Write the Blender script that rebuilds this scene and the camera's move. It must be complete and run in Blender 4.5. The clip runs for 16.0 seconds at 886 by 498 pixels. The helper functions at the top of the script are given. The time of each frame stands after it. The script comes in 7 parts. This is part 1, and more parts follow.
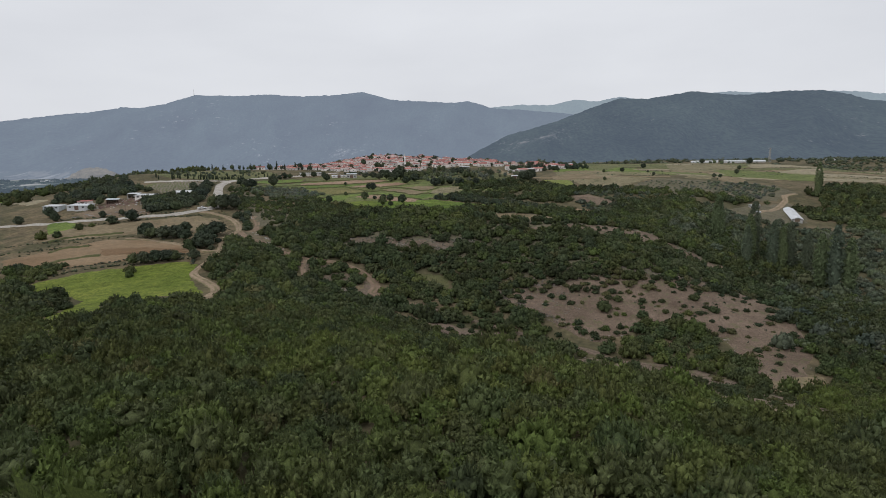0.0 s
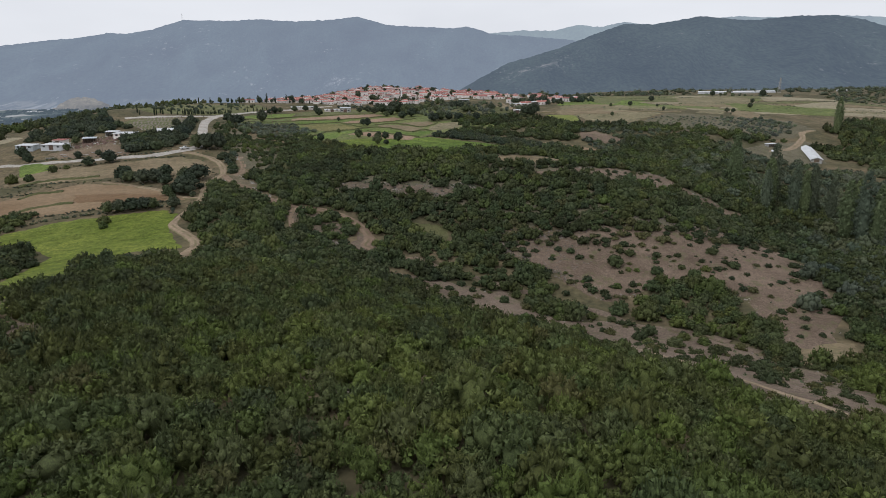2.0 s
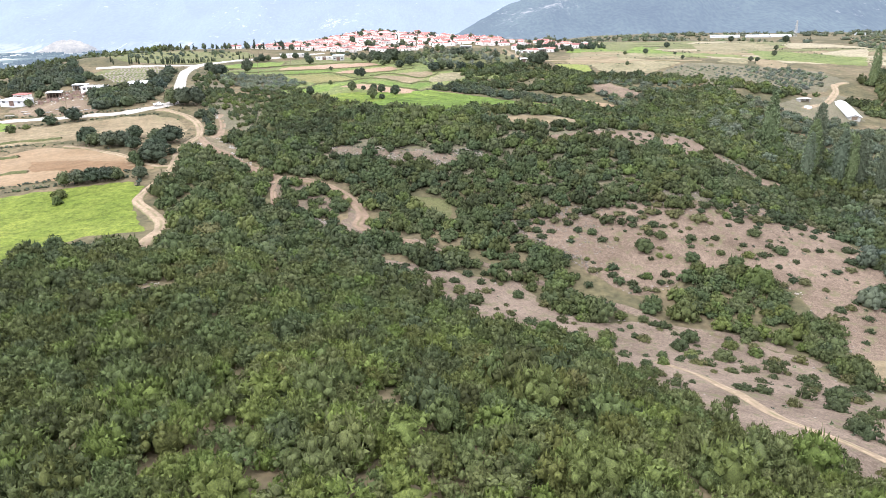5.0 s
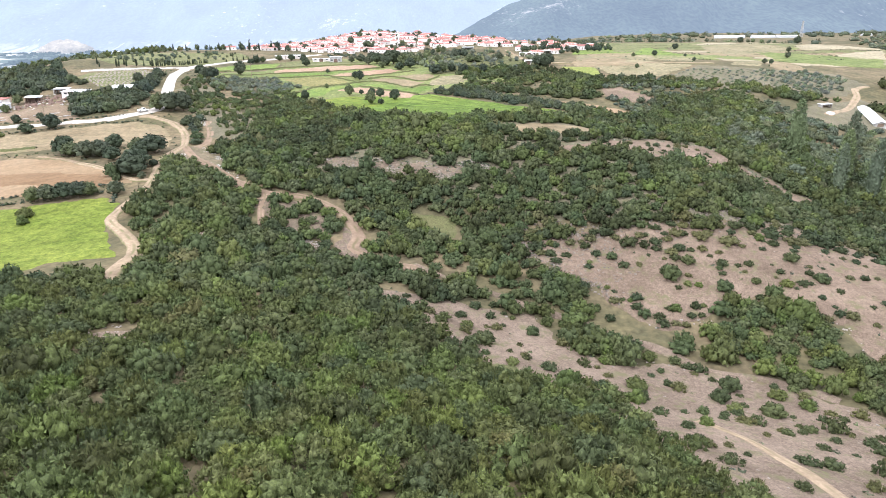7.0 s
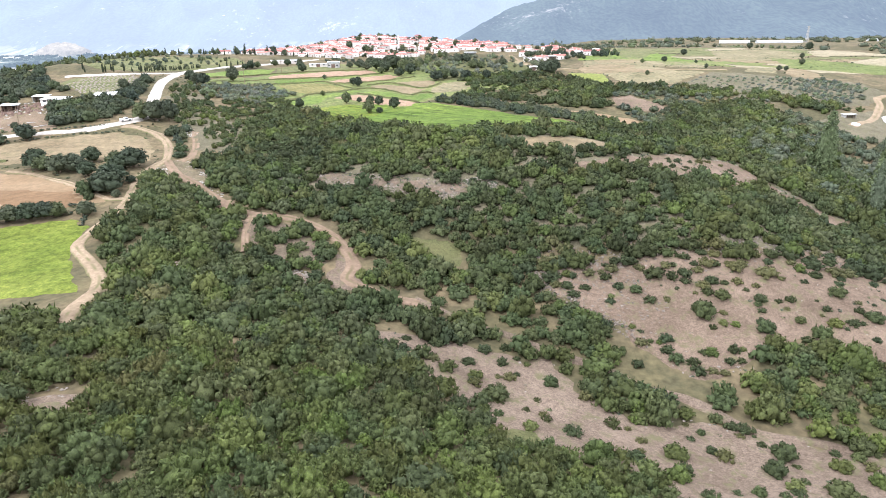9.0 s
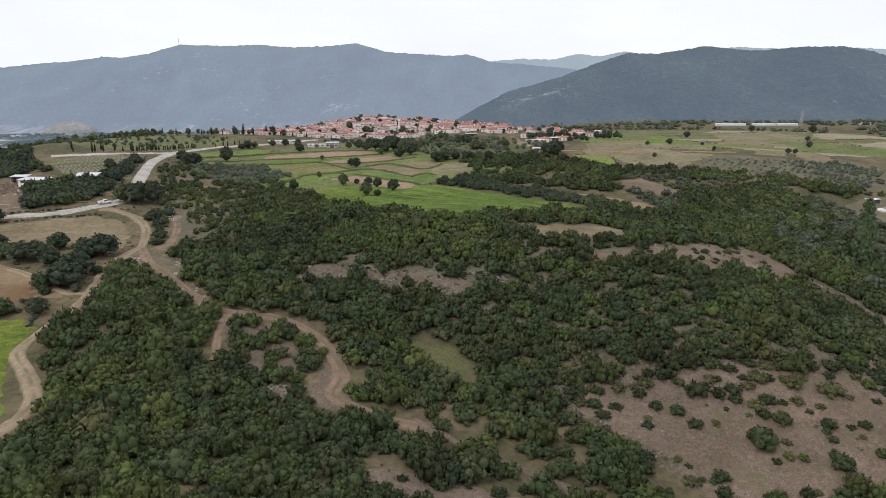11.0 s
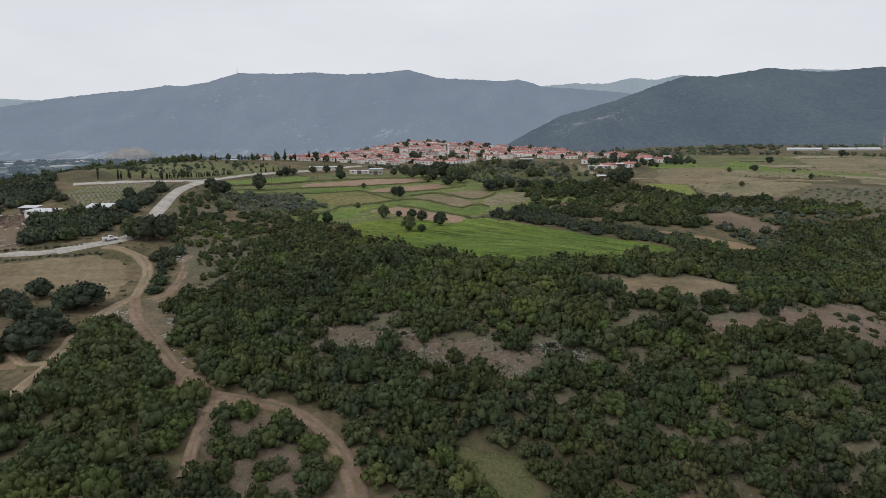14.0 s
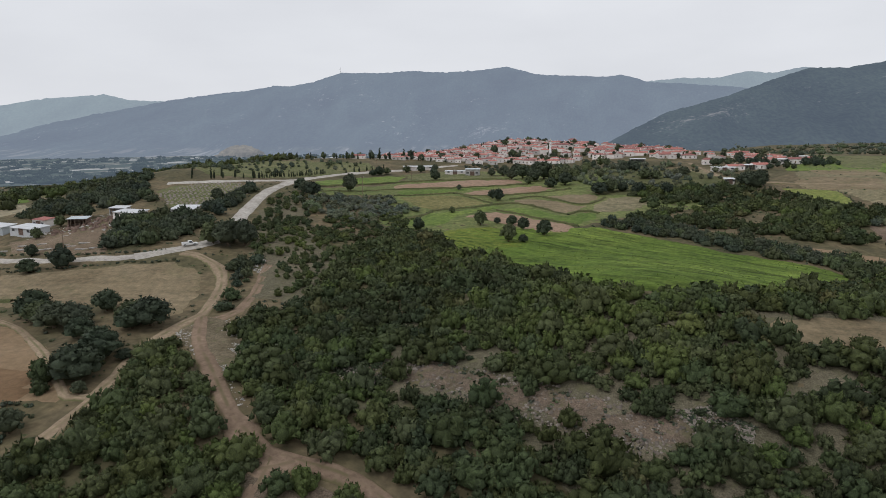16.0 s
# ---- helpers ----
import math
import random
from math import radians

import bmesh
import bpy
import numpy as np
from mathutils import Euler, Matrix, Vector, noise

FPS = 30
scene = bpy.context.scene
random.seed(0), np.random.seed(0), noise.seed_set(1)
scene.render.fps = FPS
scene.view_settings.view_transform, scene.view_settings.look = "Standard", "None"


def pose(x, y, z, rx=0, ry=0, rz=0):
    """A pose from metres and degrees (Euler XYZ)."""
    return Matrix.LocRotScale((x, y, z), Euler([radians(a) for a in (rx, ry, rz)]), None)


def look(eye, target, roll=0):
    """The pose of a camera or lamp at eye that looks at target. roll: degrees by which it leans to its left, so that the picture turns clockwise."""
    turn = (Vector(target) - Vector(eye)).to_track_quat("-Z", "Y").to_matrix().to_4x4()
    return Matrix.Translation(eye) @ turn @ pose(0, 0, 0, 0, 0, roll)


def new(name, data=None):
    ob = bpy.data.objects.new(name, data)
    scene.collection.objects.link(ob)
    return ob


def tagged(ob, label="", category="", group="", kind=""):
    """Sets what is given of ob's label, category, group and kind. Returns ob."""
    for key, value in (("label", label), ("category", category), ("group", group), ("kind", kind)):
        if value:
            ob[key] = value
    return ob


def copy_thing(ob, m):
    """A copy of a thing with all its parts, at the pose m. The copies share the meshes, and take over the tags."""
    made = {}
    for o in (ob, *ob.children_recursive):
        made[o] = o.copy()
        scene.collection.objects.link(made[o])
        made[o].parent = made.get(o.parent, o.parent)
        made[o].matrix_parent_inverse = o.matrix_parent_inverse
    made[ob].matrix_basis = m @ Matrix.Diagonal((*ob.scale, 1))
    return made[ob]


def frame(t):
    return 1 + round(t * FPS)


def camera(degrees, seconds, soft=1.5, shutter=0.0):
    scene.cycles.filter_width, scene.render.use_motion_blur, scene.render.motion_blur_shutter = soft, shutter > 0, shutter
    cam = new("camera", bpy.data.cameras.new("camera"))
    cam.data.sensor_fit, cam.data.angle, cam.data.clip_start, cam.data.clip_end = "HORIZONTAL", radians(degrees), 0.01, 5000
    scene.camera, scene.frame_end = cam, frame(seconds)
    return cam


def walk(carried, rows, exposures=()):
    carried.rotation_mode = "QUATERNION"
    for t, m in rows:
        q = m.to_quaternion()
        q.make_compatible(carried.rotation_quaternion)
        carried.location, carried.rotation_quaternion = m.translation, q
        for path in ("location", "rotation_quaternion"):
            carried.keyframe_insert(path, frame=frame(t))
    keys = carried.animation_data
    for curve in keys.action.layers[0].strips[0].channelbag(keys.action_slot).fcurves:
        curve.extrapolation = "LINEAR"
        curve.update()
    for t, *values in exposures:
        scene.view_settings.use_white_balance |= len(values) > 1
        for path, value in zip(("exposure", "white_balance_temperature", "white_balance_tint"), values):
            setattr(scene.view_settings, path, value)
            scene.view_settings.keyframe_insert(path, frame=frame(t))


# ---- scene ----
cam = camera(71.0, 16.0, soft=0.8)
PATH = [
    (0, (1.691, -52.201, 44.564), (1.685, -50.223, 44.271), -0.7),
    (0.5, (1.715, -48.419, 45.596), (1.711, -46.429, 45.397), -0.6),
    (1, (1.694, -44.237, 46.638), (1.692, -42.24, 46.526), -0.6),
    (1.5, (1.723, -39.831, 47.26), (1.721, -37.847, 47.007), -0.6),
    (2, (1.539, -35.234, 47.936), (1.536, -33.3, 47.426), -0.7),
    (2.5, (1.391, -30.796, 49.3), (1.388, -28.915, 48.621), -0.7),
    (3, (1.228, -26.338, 50.249), (1.225, -24.457, 49.569), -0.7),
    (3.5, (1.133, -21.759, 50.657), (1.13, -19.877, 49.979), -0.7),
    (4, (0.848, -17.505, 50.703), (0.846, -15.623, 50.027), -0.7),
    (6.5, (-0.332, 4.377, 51.195), (-0.333, 6.26, 50.521), -0.6),
    (7, (-0.711, 8.719, 51.38), (-0.711, 10.601, 50.705), -0.6),
    (7.5, (-1.106, 13.412, 51.281), (-1.105, 15.295, 50.607), -0.6),
    (8, (-1.425, 17.865, 51.593), (-1.423, 19.748, 50.919), -0.6),
    (8.2, (-1.167, 19.488, 51.749), (-1.169, 21.37, 51.074), -0.6),
    (10.3, (-2.935, 39.312, 51.909), (-2.924, 41.25, 51.416), -0.1),
    (10.5, (-2.756, 41.481, 51.709), (-2.748, 43.434, 51.277), -0.1),
    (10.6, (-2.618, 42.599, 51.642), (-2.61, 44.552, 51.209), -0.4),
    (11, (-2.853, 47.255, 51.523), (-2.845, 49.208, 51.092), -0.1),
    (11.5, (-3.01, 53.275, 51.283), (-3.002, 55.229, 50.854), -0.1),
    (12, (-2.967, 59.559, 51.16), (-2.962, 61.528, 50.807), -0.1),
    (12.5, (-3.04, 66.054, 51.099), (-3.036, 68.023, 50.746), -0.2),
    (13, (-3.136, 72.58, 51.012), (-3.134, 74.549, 50.659), -0.2),
    (13.5, (-3.959, 79.398, 50.782), (-4.11, 81.361, 50.43), -0.3),
    (14, (-4.712, 85.817, 50.794), (-4.861, 87.78, 50.44), -0.3),
    (14.5, (-5.392, 92.478, 50.815), (-5.542, 94.441, 50.459), -0.3),
    (15, (-6.429, 99.124, 50.86), (-6.638, 101.08, 50.502), -0.3),
    (15.5, (-7.977, 105.362, 50.992), (-8.325, 107.298, 50.632), -0.4),
    (16, (-9.828, 111.506, 50.914), (-10.275, 113.422, 50.555), -0.4),
]
LIGHTNESS = [(t, v, k, m) for t, v, k, m in ((0, 0.05, 6200, 10), (0.5, -0.14, 6200, 10), (1, -0.4, 6200, 10), (1.5, -0.45, 6200, 10), (1.9, -0.05, 6150, 10), (2.2, 0.8, 6080, 12), (2.5, 1.75, 6000, 13), (3, 1.93, 6000, 13), (8.2, 1.93, 6000, 13), (10.3, 1.5, 6020, 12), (10.6, 0.85, 6100, 12), (11, 0.48, 6200, 10), (12, 0.47, 6200, 10), (12.5, 0.12, 6200, 10), (16, 0.08, 6200, 10))]
walk(cam, [(t, look(e, g, r)) for t, e, g, r in PATH], LIGHTNESS)

# ---------------------------------------------------------------- world, sun
world = bpy.data.worlds.new("world")
scene.world = world
world.use_nodes = True
wt = world.node_tree
wt.nodes.clear()
w_out = wt.nodes.new("ShaderNodeOutputWorld")
w_bg = wt.nodes.new("ShaderNodeBackground")
w_sky = wt.nodes.new("ShaderNodeTexSky")
w_sky.sky_type = "NISHITA"
w_sky.sun_disc = False
w_sky.sun_elevation = radians(58)
w_sky.sun_rotation = radians(230)
w_sky.dust_density = 4.0
w_scale = wt.nodes.new("ShaderNodeMixRGB")
w_scale.blend_type = "MULTIPLY"
w_scale.inputs[0].default_value = 1.0
w_scale.inputs[2].default_value = (0.045, 0.045, 0.045, 1)
w_tc = wt.nodes.new("ShaderNodeTexCoord")
w_map = wt.nodes.new("ShaderNodeMapping")
w_map.inputs["Scale"].default_value = (1.5, 1.5, 5.0)
w_noise = wt.nodes.new("ShaderNodeTexNoise")
w_noise.inputs["Scale"].default_value = 1.6
w_noise.inputs["Detail"].default_value = 5.0
w_ramp = wt.nodes.new("ShaderNodeValToRGB")
w_ramp.color_ramp.elements[0].position = 0.3
w_ramp.color_ramp.elements[0].color = (0.715, 0.712, 0.722, 1)
w_ramp.color_ramp.elements[1].position = 0.72
w_ramp.color_ramp.elements[1].color = (0.81, 0.805, 0.808, 1)
w_mix = wt.nodes.new("ShaderNodeMixRGB")
w_mix.inputs[0].default_value = 0.92
wt.links.new(w_tc.outputs["Generated"], w_map.inputs[0])
wt.links.new(w_map.outputs[0], w_noise.inputs["Vector"])
wt.links.new(w_noise.outputs["Fac"], w_ramp.inputs[0])
wt.links.new(w_sky.outputs[0], w_scale.inputs[1])
wt.links.new(w_scale.outputs[0], w_mix.inputs[1])
wt.links.new(w_ramp.outputs[0], w_mix.inputs[2])
wt.links.new(w_mix.outputs[0], w_bg.inputs[0])
w_bg.inputs[1].default_value = 1.0
wt.links.new(w_bg.outputs[0], w_out.inputs[0])

sun_data = bpy.data.lights.new("sun", "SUN")
sun_data.energy = 0.85
sun_data.angle = radians(24)
sun_data.color = (1.0, 0.97, 0.94)
sun = new("sun", sun_data)
sun.rotation_euler = (radians(32), 0, radians(-50))


# ---------------------------------------------------------------- materials
class Shader:
    """A small builder for procedural materials on one Principled surface."""

    def __init__(self, name, rough=0.9, spec=0.15, metal=0.0):
        self.m = bpy.data.materials.new(name)
        self.m.use_nodes = True
        self.t = self.m.node_tree
        self.b = self.t.nodes["Principled BSDF"]
        self.b.inputs["Roughness"].default_value = rough
        self.b.inputs["Specular IOR Level"].default_value = spec
        self.b.inputs["Metallic"].default_value = metal
        self.pos = self.t.nodes.new("ShaderNodeNewGeometry")

    def node(self, kind, **values):
        n = self.t.nodes.new(kind)
        for k, v in values.items():
            n.inputs[k.replace("_", " ")].default_value = v
        return n

    def link(self, a, b):
        self.t.links.new(a, b)

    def noise(self, scale, detail=4.0, stretch=(1, 1, 1), rough=0.55):
        mp = self.node("ShaderNodeMapping")
        mp.inputs["Scale"].default_value = stretch
        self.link(self.pos.outputs["Position"], mp.inputs[0])
        n = self.node("ShaderNodeTexNoise", Scale=scale, Detail=detail, Roughness=rough)
        self.link(mp.outputs[0], n.inputs["Vector"])
        return n.outputs["Fac"]

    def ramp(self, fac, stops):
        r = self.node("ShaderNodeValToRGB")
        e = r.color_ramp.elements
        while len(e) < len(stops):
            e.new(0.5)
        for k, (p, c) in enumerate(stops):
            e[k].position = p
            e[k].color = (*c, 1) if len(c) == 3 else c
        self.link(fac, r.inputs[0])
        return r.outputs[0]

    def mix(self, fac, a, b, mode="MIX"):
        x = self.node("ShaderNodeMixRGB")
        x.blend_type = mode
        for i, v in ((0, fac), (1, a), (2, b)):
            if hasattr(v, "is_linked"):
                self.link(v, x.inputs[i])
            else:
                x.inputs[i].default_value = v if i == 0 else (*v, 1)
        return x.outputs[0]

    def scaled(self, value, by):
        n = self.node("ShaderNodeMath")
        n.operation = "MULTIPLY"
        n.inputs[1].default_value = by
        self.link(value, n.inputs[0])
        return n.outputs[0]

    def attr(self, name):
        n = self.node("ShaderNodeAttribute")
        n.attribute_name = name
        return n.outputs["Fac"]

    def streaks(self, scale, turn, stretch=0.1):
        """Uneven lines that run along the bearing turn, in degrees from x."""
        mp = self.node("ShaderNodeMapping")
        mp.inputs["Rotation"].default_value = (0, 0, radians(-turn))
        self.link(self.pos.outputs["Position"], mp.inputs[0])
        sc = self.node("ShaderNodeMapping")
        sc.inputs["Scale"].default_value = (stretch, 1, 0)
        self.link(mp.outputs[0], sc.inputs[0])
        n = self.node("ShaderNodeTexNoise", Scale=scale, Detail=4.0, Roughness=0.6)
        self.link(sc.outputs[0], n.inputs["Vector"])
        return n.outputs["Fac"]

    def bump(self, fac, strength=0.4, distance=0.1):
        n = self.node("ShaderNodeBump", Strength=strength, Distance=distance)
        self.link(fac, n.inputs["Height"])
        self.link(n.outputs[0], self.b.inputs["Normal"])
        return self

    def color(self, c):
        if hasattr(c, "is_linked"):
            self.link(c, self.b.inputs["Base Color"])
        else:
            self.b.inputs["Base Color"].default_value = (*c, 1)
        return self


def plain(name, c, rough=0.8, spec=0.2, grain=3.0, spread=0.15, metal=0.0):
    s = Shader(name, rough, spec, metal)
    lo = tuple(v * (1 - spread) for v in c)
    hi = tuple(min(1, v * (1 + spread)) for v in c)
    s.color(s.ramp(s.noise(grain), [(0.3, lo), (0.7, hi)]))
    return s.m


def leaf_material(name, dark, mid, light, russet, rude=1.0):
    """rude: how strongly leaf sprays differ from one another."""
    s = Shader(name, 0.75, 0.12)
    tone = s.ramp(s.attr("tone"), [(0.0, dark), (0.45, mid), (0.86, light), (0.93, russet)])
    isl = s.node("ShaderNodeNewGeometry").outputs["Random Per Island"]
    var = s.ramp(isl, [(0.0, (1 - 0.22 * rude,) * 3), (1.0, (1 + 0.26 * rude, 1 + 0.26 * rude, 1 + 0.2 * rude))])
    c = s.mix(1.0, tone, var, "MULTIPLY")
    hue = s.ramp(s.attr("tone"), [(0.04, (1.1, 1.0, 0.95)), (0.16, (0.95, 1.0, 1.2)), (0.27, (1.1, 1.0, 0.85)), (0.38, (0.93, 1.02, 1.1)), (0.48, (1.1, 1.02, 1.2)), (0.58, (0.94, 1.05, 0.82)), (0.7, (1.06, 1.0, 0.95)), (0.8, (0.95, 1.03, 0.85))])
    c = s.mix(1.0, c, hue, "MULTIPLY")
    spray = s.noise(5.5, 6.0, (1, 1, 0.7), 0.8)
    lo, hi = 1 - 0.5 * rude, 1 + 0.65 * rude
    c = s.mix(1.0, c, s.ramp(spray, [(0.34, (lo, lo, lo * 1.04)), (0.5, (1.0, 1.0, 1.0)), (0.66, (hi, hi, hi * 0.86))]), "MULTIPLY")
    s.bump(spray, 0.45, 0.2)
    patch = s.ramp(s.noise(0.022, 3.0), [(0.35, (0.86, 0.9, 0.92)), (0.65, (1.12, 1.11, 1.02))])
    c = s.mix(1.0, c, patch, "MULTIPLY")
    own = s.node("ShaderNodeObjectInfo").outputs["Random"]
    s.color(s.mix(1.0, c, s.ramp(own, [(0.0, (0.85, 0.87, 0.9)), (1.0, (1.12, 1.1, 1.05))]), "MULTIPLY"))
    return s.m


M = {}
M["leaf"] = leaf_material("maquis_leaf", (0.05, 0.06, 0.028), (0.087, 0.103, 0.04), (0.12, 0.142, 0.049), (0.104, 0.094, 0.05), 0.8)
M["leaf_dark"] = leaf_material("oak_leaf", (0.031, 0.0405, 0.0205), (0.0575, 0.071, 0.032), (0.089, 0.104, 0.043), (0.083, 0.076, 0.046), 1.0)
M["leaf_oak"] = leaf_material("holm_oak_leaf", (0.031, 0.041, 0.028), (0.052, 0.064, 0.041), (0.083, 0.096, 0.058), (0.075, 0.076, 0.053), 0.8)
# grey-green leaf; its colour is paled to stand in for haze on far trees
M["leaf_wood"] = leaf_material("wood_leaf", (0.052, 0.064, 0.044), (0.08, 0.094, 0.064), (0.115, 0.131, 0.087), (0.1, 0.1, 0.073), 0.8)
M["leaf_crop"] = leaf_material("clover_leaf", (0.072, 0.11, 0.028), (0.11, 0.156, 0.04), (0.17, 0.205, 0.054), (0.16, 0.18, 0.055), 0.3)
M["leaf_olive"] = leaf_material("olive_leaf", (0.07, 0.082, 0.062), (0.105, 0.118, 0.09), (0.15, 0.164, 0.126), (0.12, 0.122, 0.096))
M["leaf_poplar"] = leaf_material("poplar_leaf", (0.085, 0.102, 0.068), (0.12, 0.138, 0.09), (0.155, 0.172, 0.11), (0.13, 0.135, 0.09), 0.6)
M["leaf_cypress"] = leaf_material("cypress_leaf", (0.024, 0.034, 0.024), (0.034, 0.046, 0.031), (0.045, 0.058, 0.038), (0.045, 0.05, 0.034))
M["bark"] = plain("bark", (0.11, 0.085, 0.06), 0.95, 0.1, 6.0, 0.4)


def ground_material():
    s = Shader("open_ground", 0.95, 0.1)
    big = s.noise(0.03, 5.0)
    fine = s.noise(0.6, 6.0)
    c = s.ramp(big, [(0.34, (0.078, 0.074, 0.046)), (0.46, (0.1, 0.09, 0.056)), (0.56, (0.145, 0.117, 0.08)), (0.66, (0.086, 0.082, 0.05))])
    v = s.ramp(fine, [(0.25, (0.6, 0.6, 0.58)), (0.75, (1.35, 1.32, 1.25))])
    mid = s.ramp(s.noise(0.14, 6.0, rough=0.65), [(0.3, (0.7, 0.74, 0.72)), (0.7, (1.3, 1.25, 1.15))])
    s.color(s.mix(1.0, s.mix(1.0, c, v, "MULTIPLY"), mid, "MULTIPLY")).bump(fine, 0.5, 0.3)
    return s.m


def soil_material(name, a, b, scale=0.09, stones=True):
    s = Shader(name, 0.95, 0.1)
    big = s.noise(scale, 6.0, rough=0.65)
    fine = s.noise(1.3, 8.0, rough=0.7)
    c = s.ramp(big, [(0.32, a), (0.66, b)])
    v = s.ramp(fine, [(0.28, (0.62, 0.6, 0.58)), (0.5, (1.0, 1.0, 1.0)), (0.72, (1.3, 1.3, 1.3))])
    c = s.mix(1.0, c, v, "MULTIPLY")
    grit = s.ramp(s.noise(4.5, 3.0, rough=0.7), [(0.36, (0.66, 0.65, 0.64)), (0.5, (1.0, 1.0, 1.0)), (0.64, (1.32, 1.32, 1.3))])
    c = s.mix(1.0, c, grit, "MULTIPLY")
    tuft = s.ramp(s.noise(0.33, 7.0, rough=0.7), [(0.53, (0, 0, 0)), (0.66, (0.9, 0.9, 0.9))])
    c = s.mix(tuft, c, (0.12, 0.115, 0.06))
    s.color(c).bump(fine, 0.6, 0.25)
    return s.m


def crop_material(name, a, b, turn=0.0, rows=0.5, depth=0.3, mottling=0.06, bare=(0.2, 0.16, 0.09), patchy=0.3, grain=1.0):
    s = Shader(name, 0.9, 0.1)
    c = s.ramp(s.noise(mottling, 6.0, rough=0.65), [(0.34, a), (0.66, b)])
    v = s.ramp(s.streaks(rows, turn), [(0.32, (1 - depth,) * 3), (0.5, (1.0,) * 3), (0.68, (1 + depth * 0.8,) * 3)])
    c = s.mix(1.0, c, v, "MULTIPLY")
    worn = s.ramp(s.noise(0.11, 7.0, rough=0.7), [(0.54, (0, 0, 0)), (0.7, (patchy,) * 3)])
    c = s.mix(worn, c, bare)
    lumps = s.ramp(s.noise(0.55, 5.0, rough=0.7), [(0.36, (1 - 0.34 * grain, 1 - 0.3 * grain, 1 - 0.34 * grain)), (0.64, (1 + 0.3 * grain, 1 + 0.26 * grain, 1 + 0.2 * grain))])
    c = s.mix(1.0, c, lumps, "MULTIPLY")
    fine = s.noise(1.6, 7.0, rough=0.72)
    c = s.mix(1.0, c, s.ramp(fine, [(0.28, (1 - 0.4 * grain, 1 - 0.38 * grain, 1 - 0.42 * grain)), (0.5, (1.0, 1.0, 1.0)), (0.72, (1 + 0.4 * grain, 1 + 0.36 * grain, 1 + 0.3 * grain))]), "MULTIPLY")
    s.color(c).bump(fine, 0.7 * grain, 0.3)
    return s.m


def track_material(name, soil, verge, ruts):
    s = Shader(name, 0.95, 0.1)
    across = s.attr("across")
    fine = s.noise(1.0, 7.0, rough=0.7)
    big = s.ramp(s.noise(0.16, 5.0), [(0.3, (0.78, 0.77, 0.76)), (0.7, (1.15, 1.15, 1.15))])
    c = s.mix(1.0, s.mix(1.0, soil, s.ramp(fine, [(0.3, (0.68, 0.66, 0.64)), (0.7, (1.25, 1.23, 1.2))]), "MULTIPLY"), big, "MULTIPLY")
    edge = s.ramp(s.mix(0.5, across, s.noise(0.5, 6.0, rough=0.7)), [(0.6, (0, 0, 0)), (0.72, (1, 1, 1))])
    if ruts:
        mid = s.ramp(across, [(0.0, (1, 1, 1)), (0.1, (0.8, 0.8, 0.8)), (0.26, (0, 0, 0))])
        worn = s.ramp(s.noise(0.25, 6.0, rough=0.65), [(0.42, (0.0, 0.0, 0.0)), (0.6, (0.9, 0.9, 0.9))])
        c = s.mix(s.mix(1.0, mid, worn, "MULTIPLY"), c, verge)
        c = s.mix(edge, c, verge)
    s.color(c).bump(fine, 0.5, 0.2)
    return s.m


M["ground"] = ground_material()
M["bare"] = soil_material("stony_slope", (0.11, 0.081, 0.06), (0.192, 0.144, 0.109))
M["hill_earth"] = soil_material("hill_earth", (0.095, 0.08, 0.056), (0.17, 0.128, 0.098), 0.13)
M["pale"] = soil_material("pale_earth", (0.114, 0.086, 0.065), (0.192, 0.148, 0.115))
M["debris"] = soil_material("trampled_debris", (0.1, 0.085, 0.054), (0.19, 0.155, 0.107), 0.2)
M["road"] = track_material("concrete_road", (0.41, 0.39, 0.36), (0.2, 0.18, 0.1), False)
M["track"] = track_material("rutted_track", (0.28, 0.22, 0.155), (0.13, 0.125, 0.06), True)
M["trail"] = track_material("earth_trail", (0.22, 0.163, 0.12), (0.12, 0.105, 0.055), True)
M["meadow"] = crop_material("meadow_grass", (0.094, 0.128, 0.022), (0.152, 0.18, 0.038), 35, 0.4, 0.16, 0.045, (0.2, 0.2, 0.05), 0.4)
M["strip_green"] = crop_material("strip_grass", (0.09, 0.138, 0.034), (0.15, 0.195, 0.054), 25, 0.4, 0.2, 0.04, (0.17, 0.18, 0.07), 0.35)
M["clover"] = crop_material("clover", (0.07, 0.112, 0.02), (0.128, 0.178, 0.036), -36, 0.34, 0.6, 0.03, (0.17, 0.21, 0.045), 0.5)
M["yellow"] = crop_material("mustard_crop", (0.15, 0.178, 0.05), (0.195, 0.215, 0.066), 10, 0.5, 0.15)
M["plough"] = crop_material("ploughed_soil", (0.178, 0.118, 0.068), (0.262, 0.194, 0.126), 20, 0.5, 0.12, 0.022, (0.19, 0.14, 0.088), 0.5, 0.4)
M["furrow"] = crop_material("turned_soil", (0.15, 0.094, 0.053), (0.2, 0.132, 0.078), 20, 0.5, 0.15, 0.03, (0.17, 0.115, 0.07), 0.4, 0.4)
M["stubble"] = crop_material("stubble", (0.165, 0.13, 0.082), (0.225, 0.18, 0.118), 12, 0.4, 0.2, 0.06, (0.14, 0.135, 0.07), 0.7, 0.65)
M["tilled"] = crop_material("tilled_soil", (0.24, 0.16, 0.112), (0.3, 0.212, 0.155), 20, 0.5, 0.12, 0.04, (0.2, 0.16, 0.11), 0.3, 0.6)
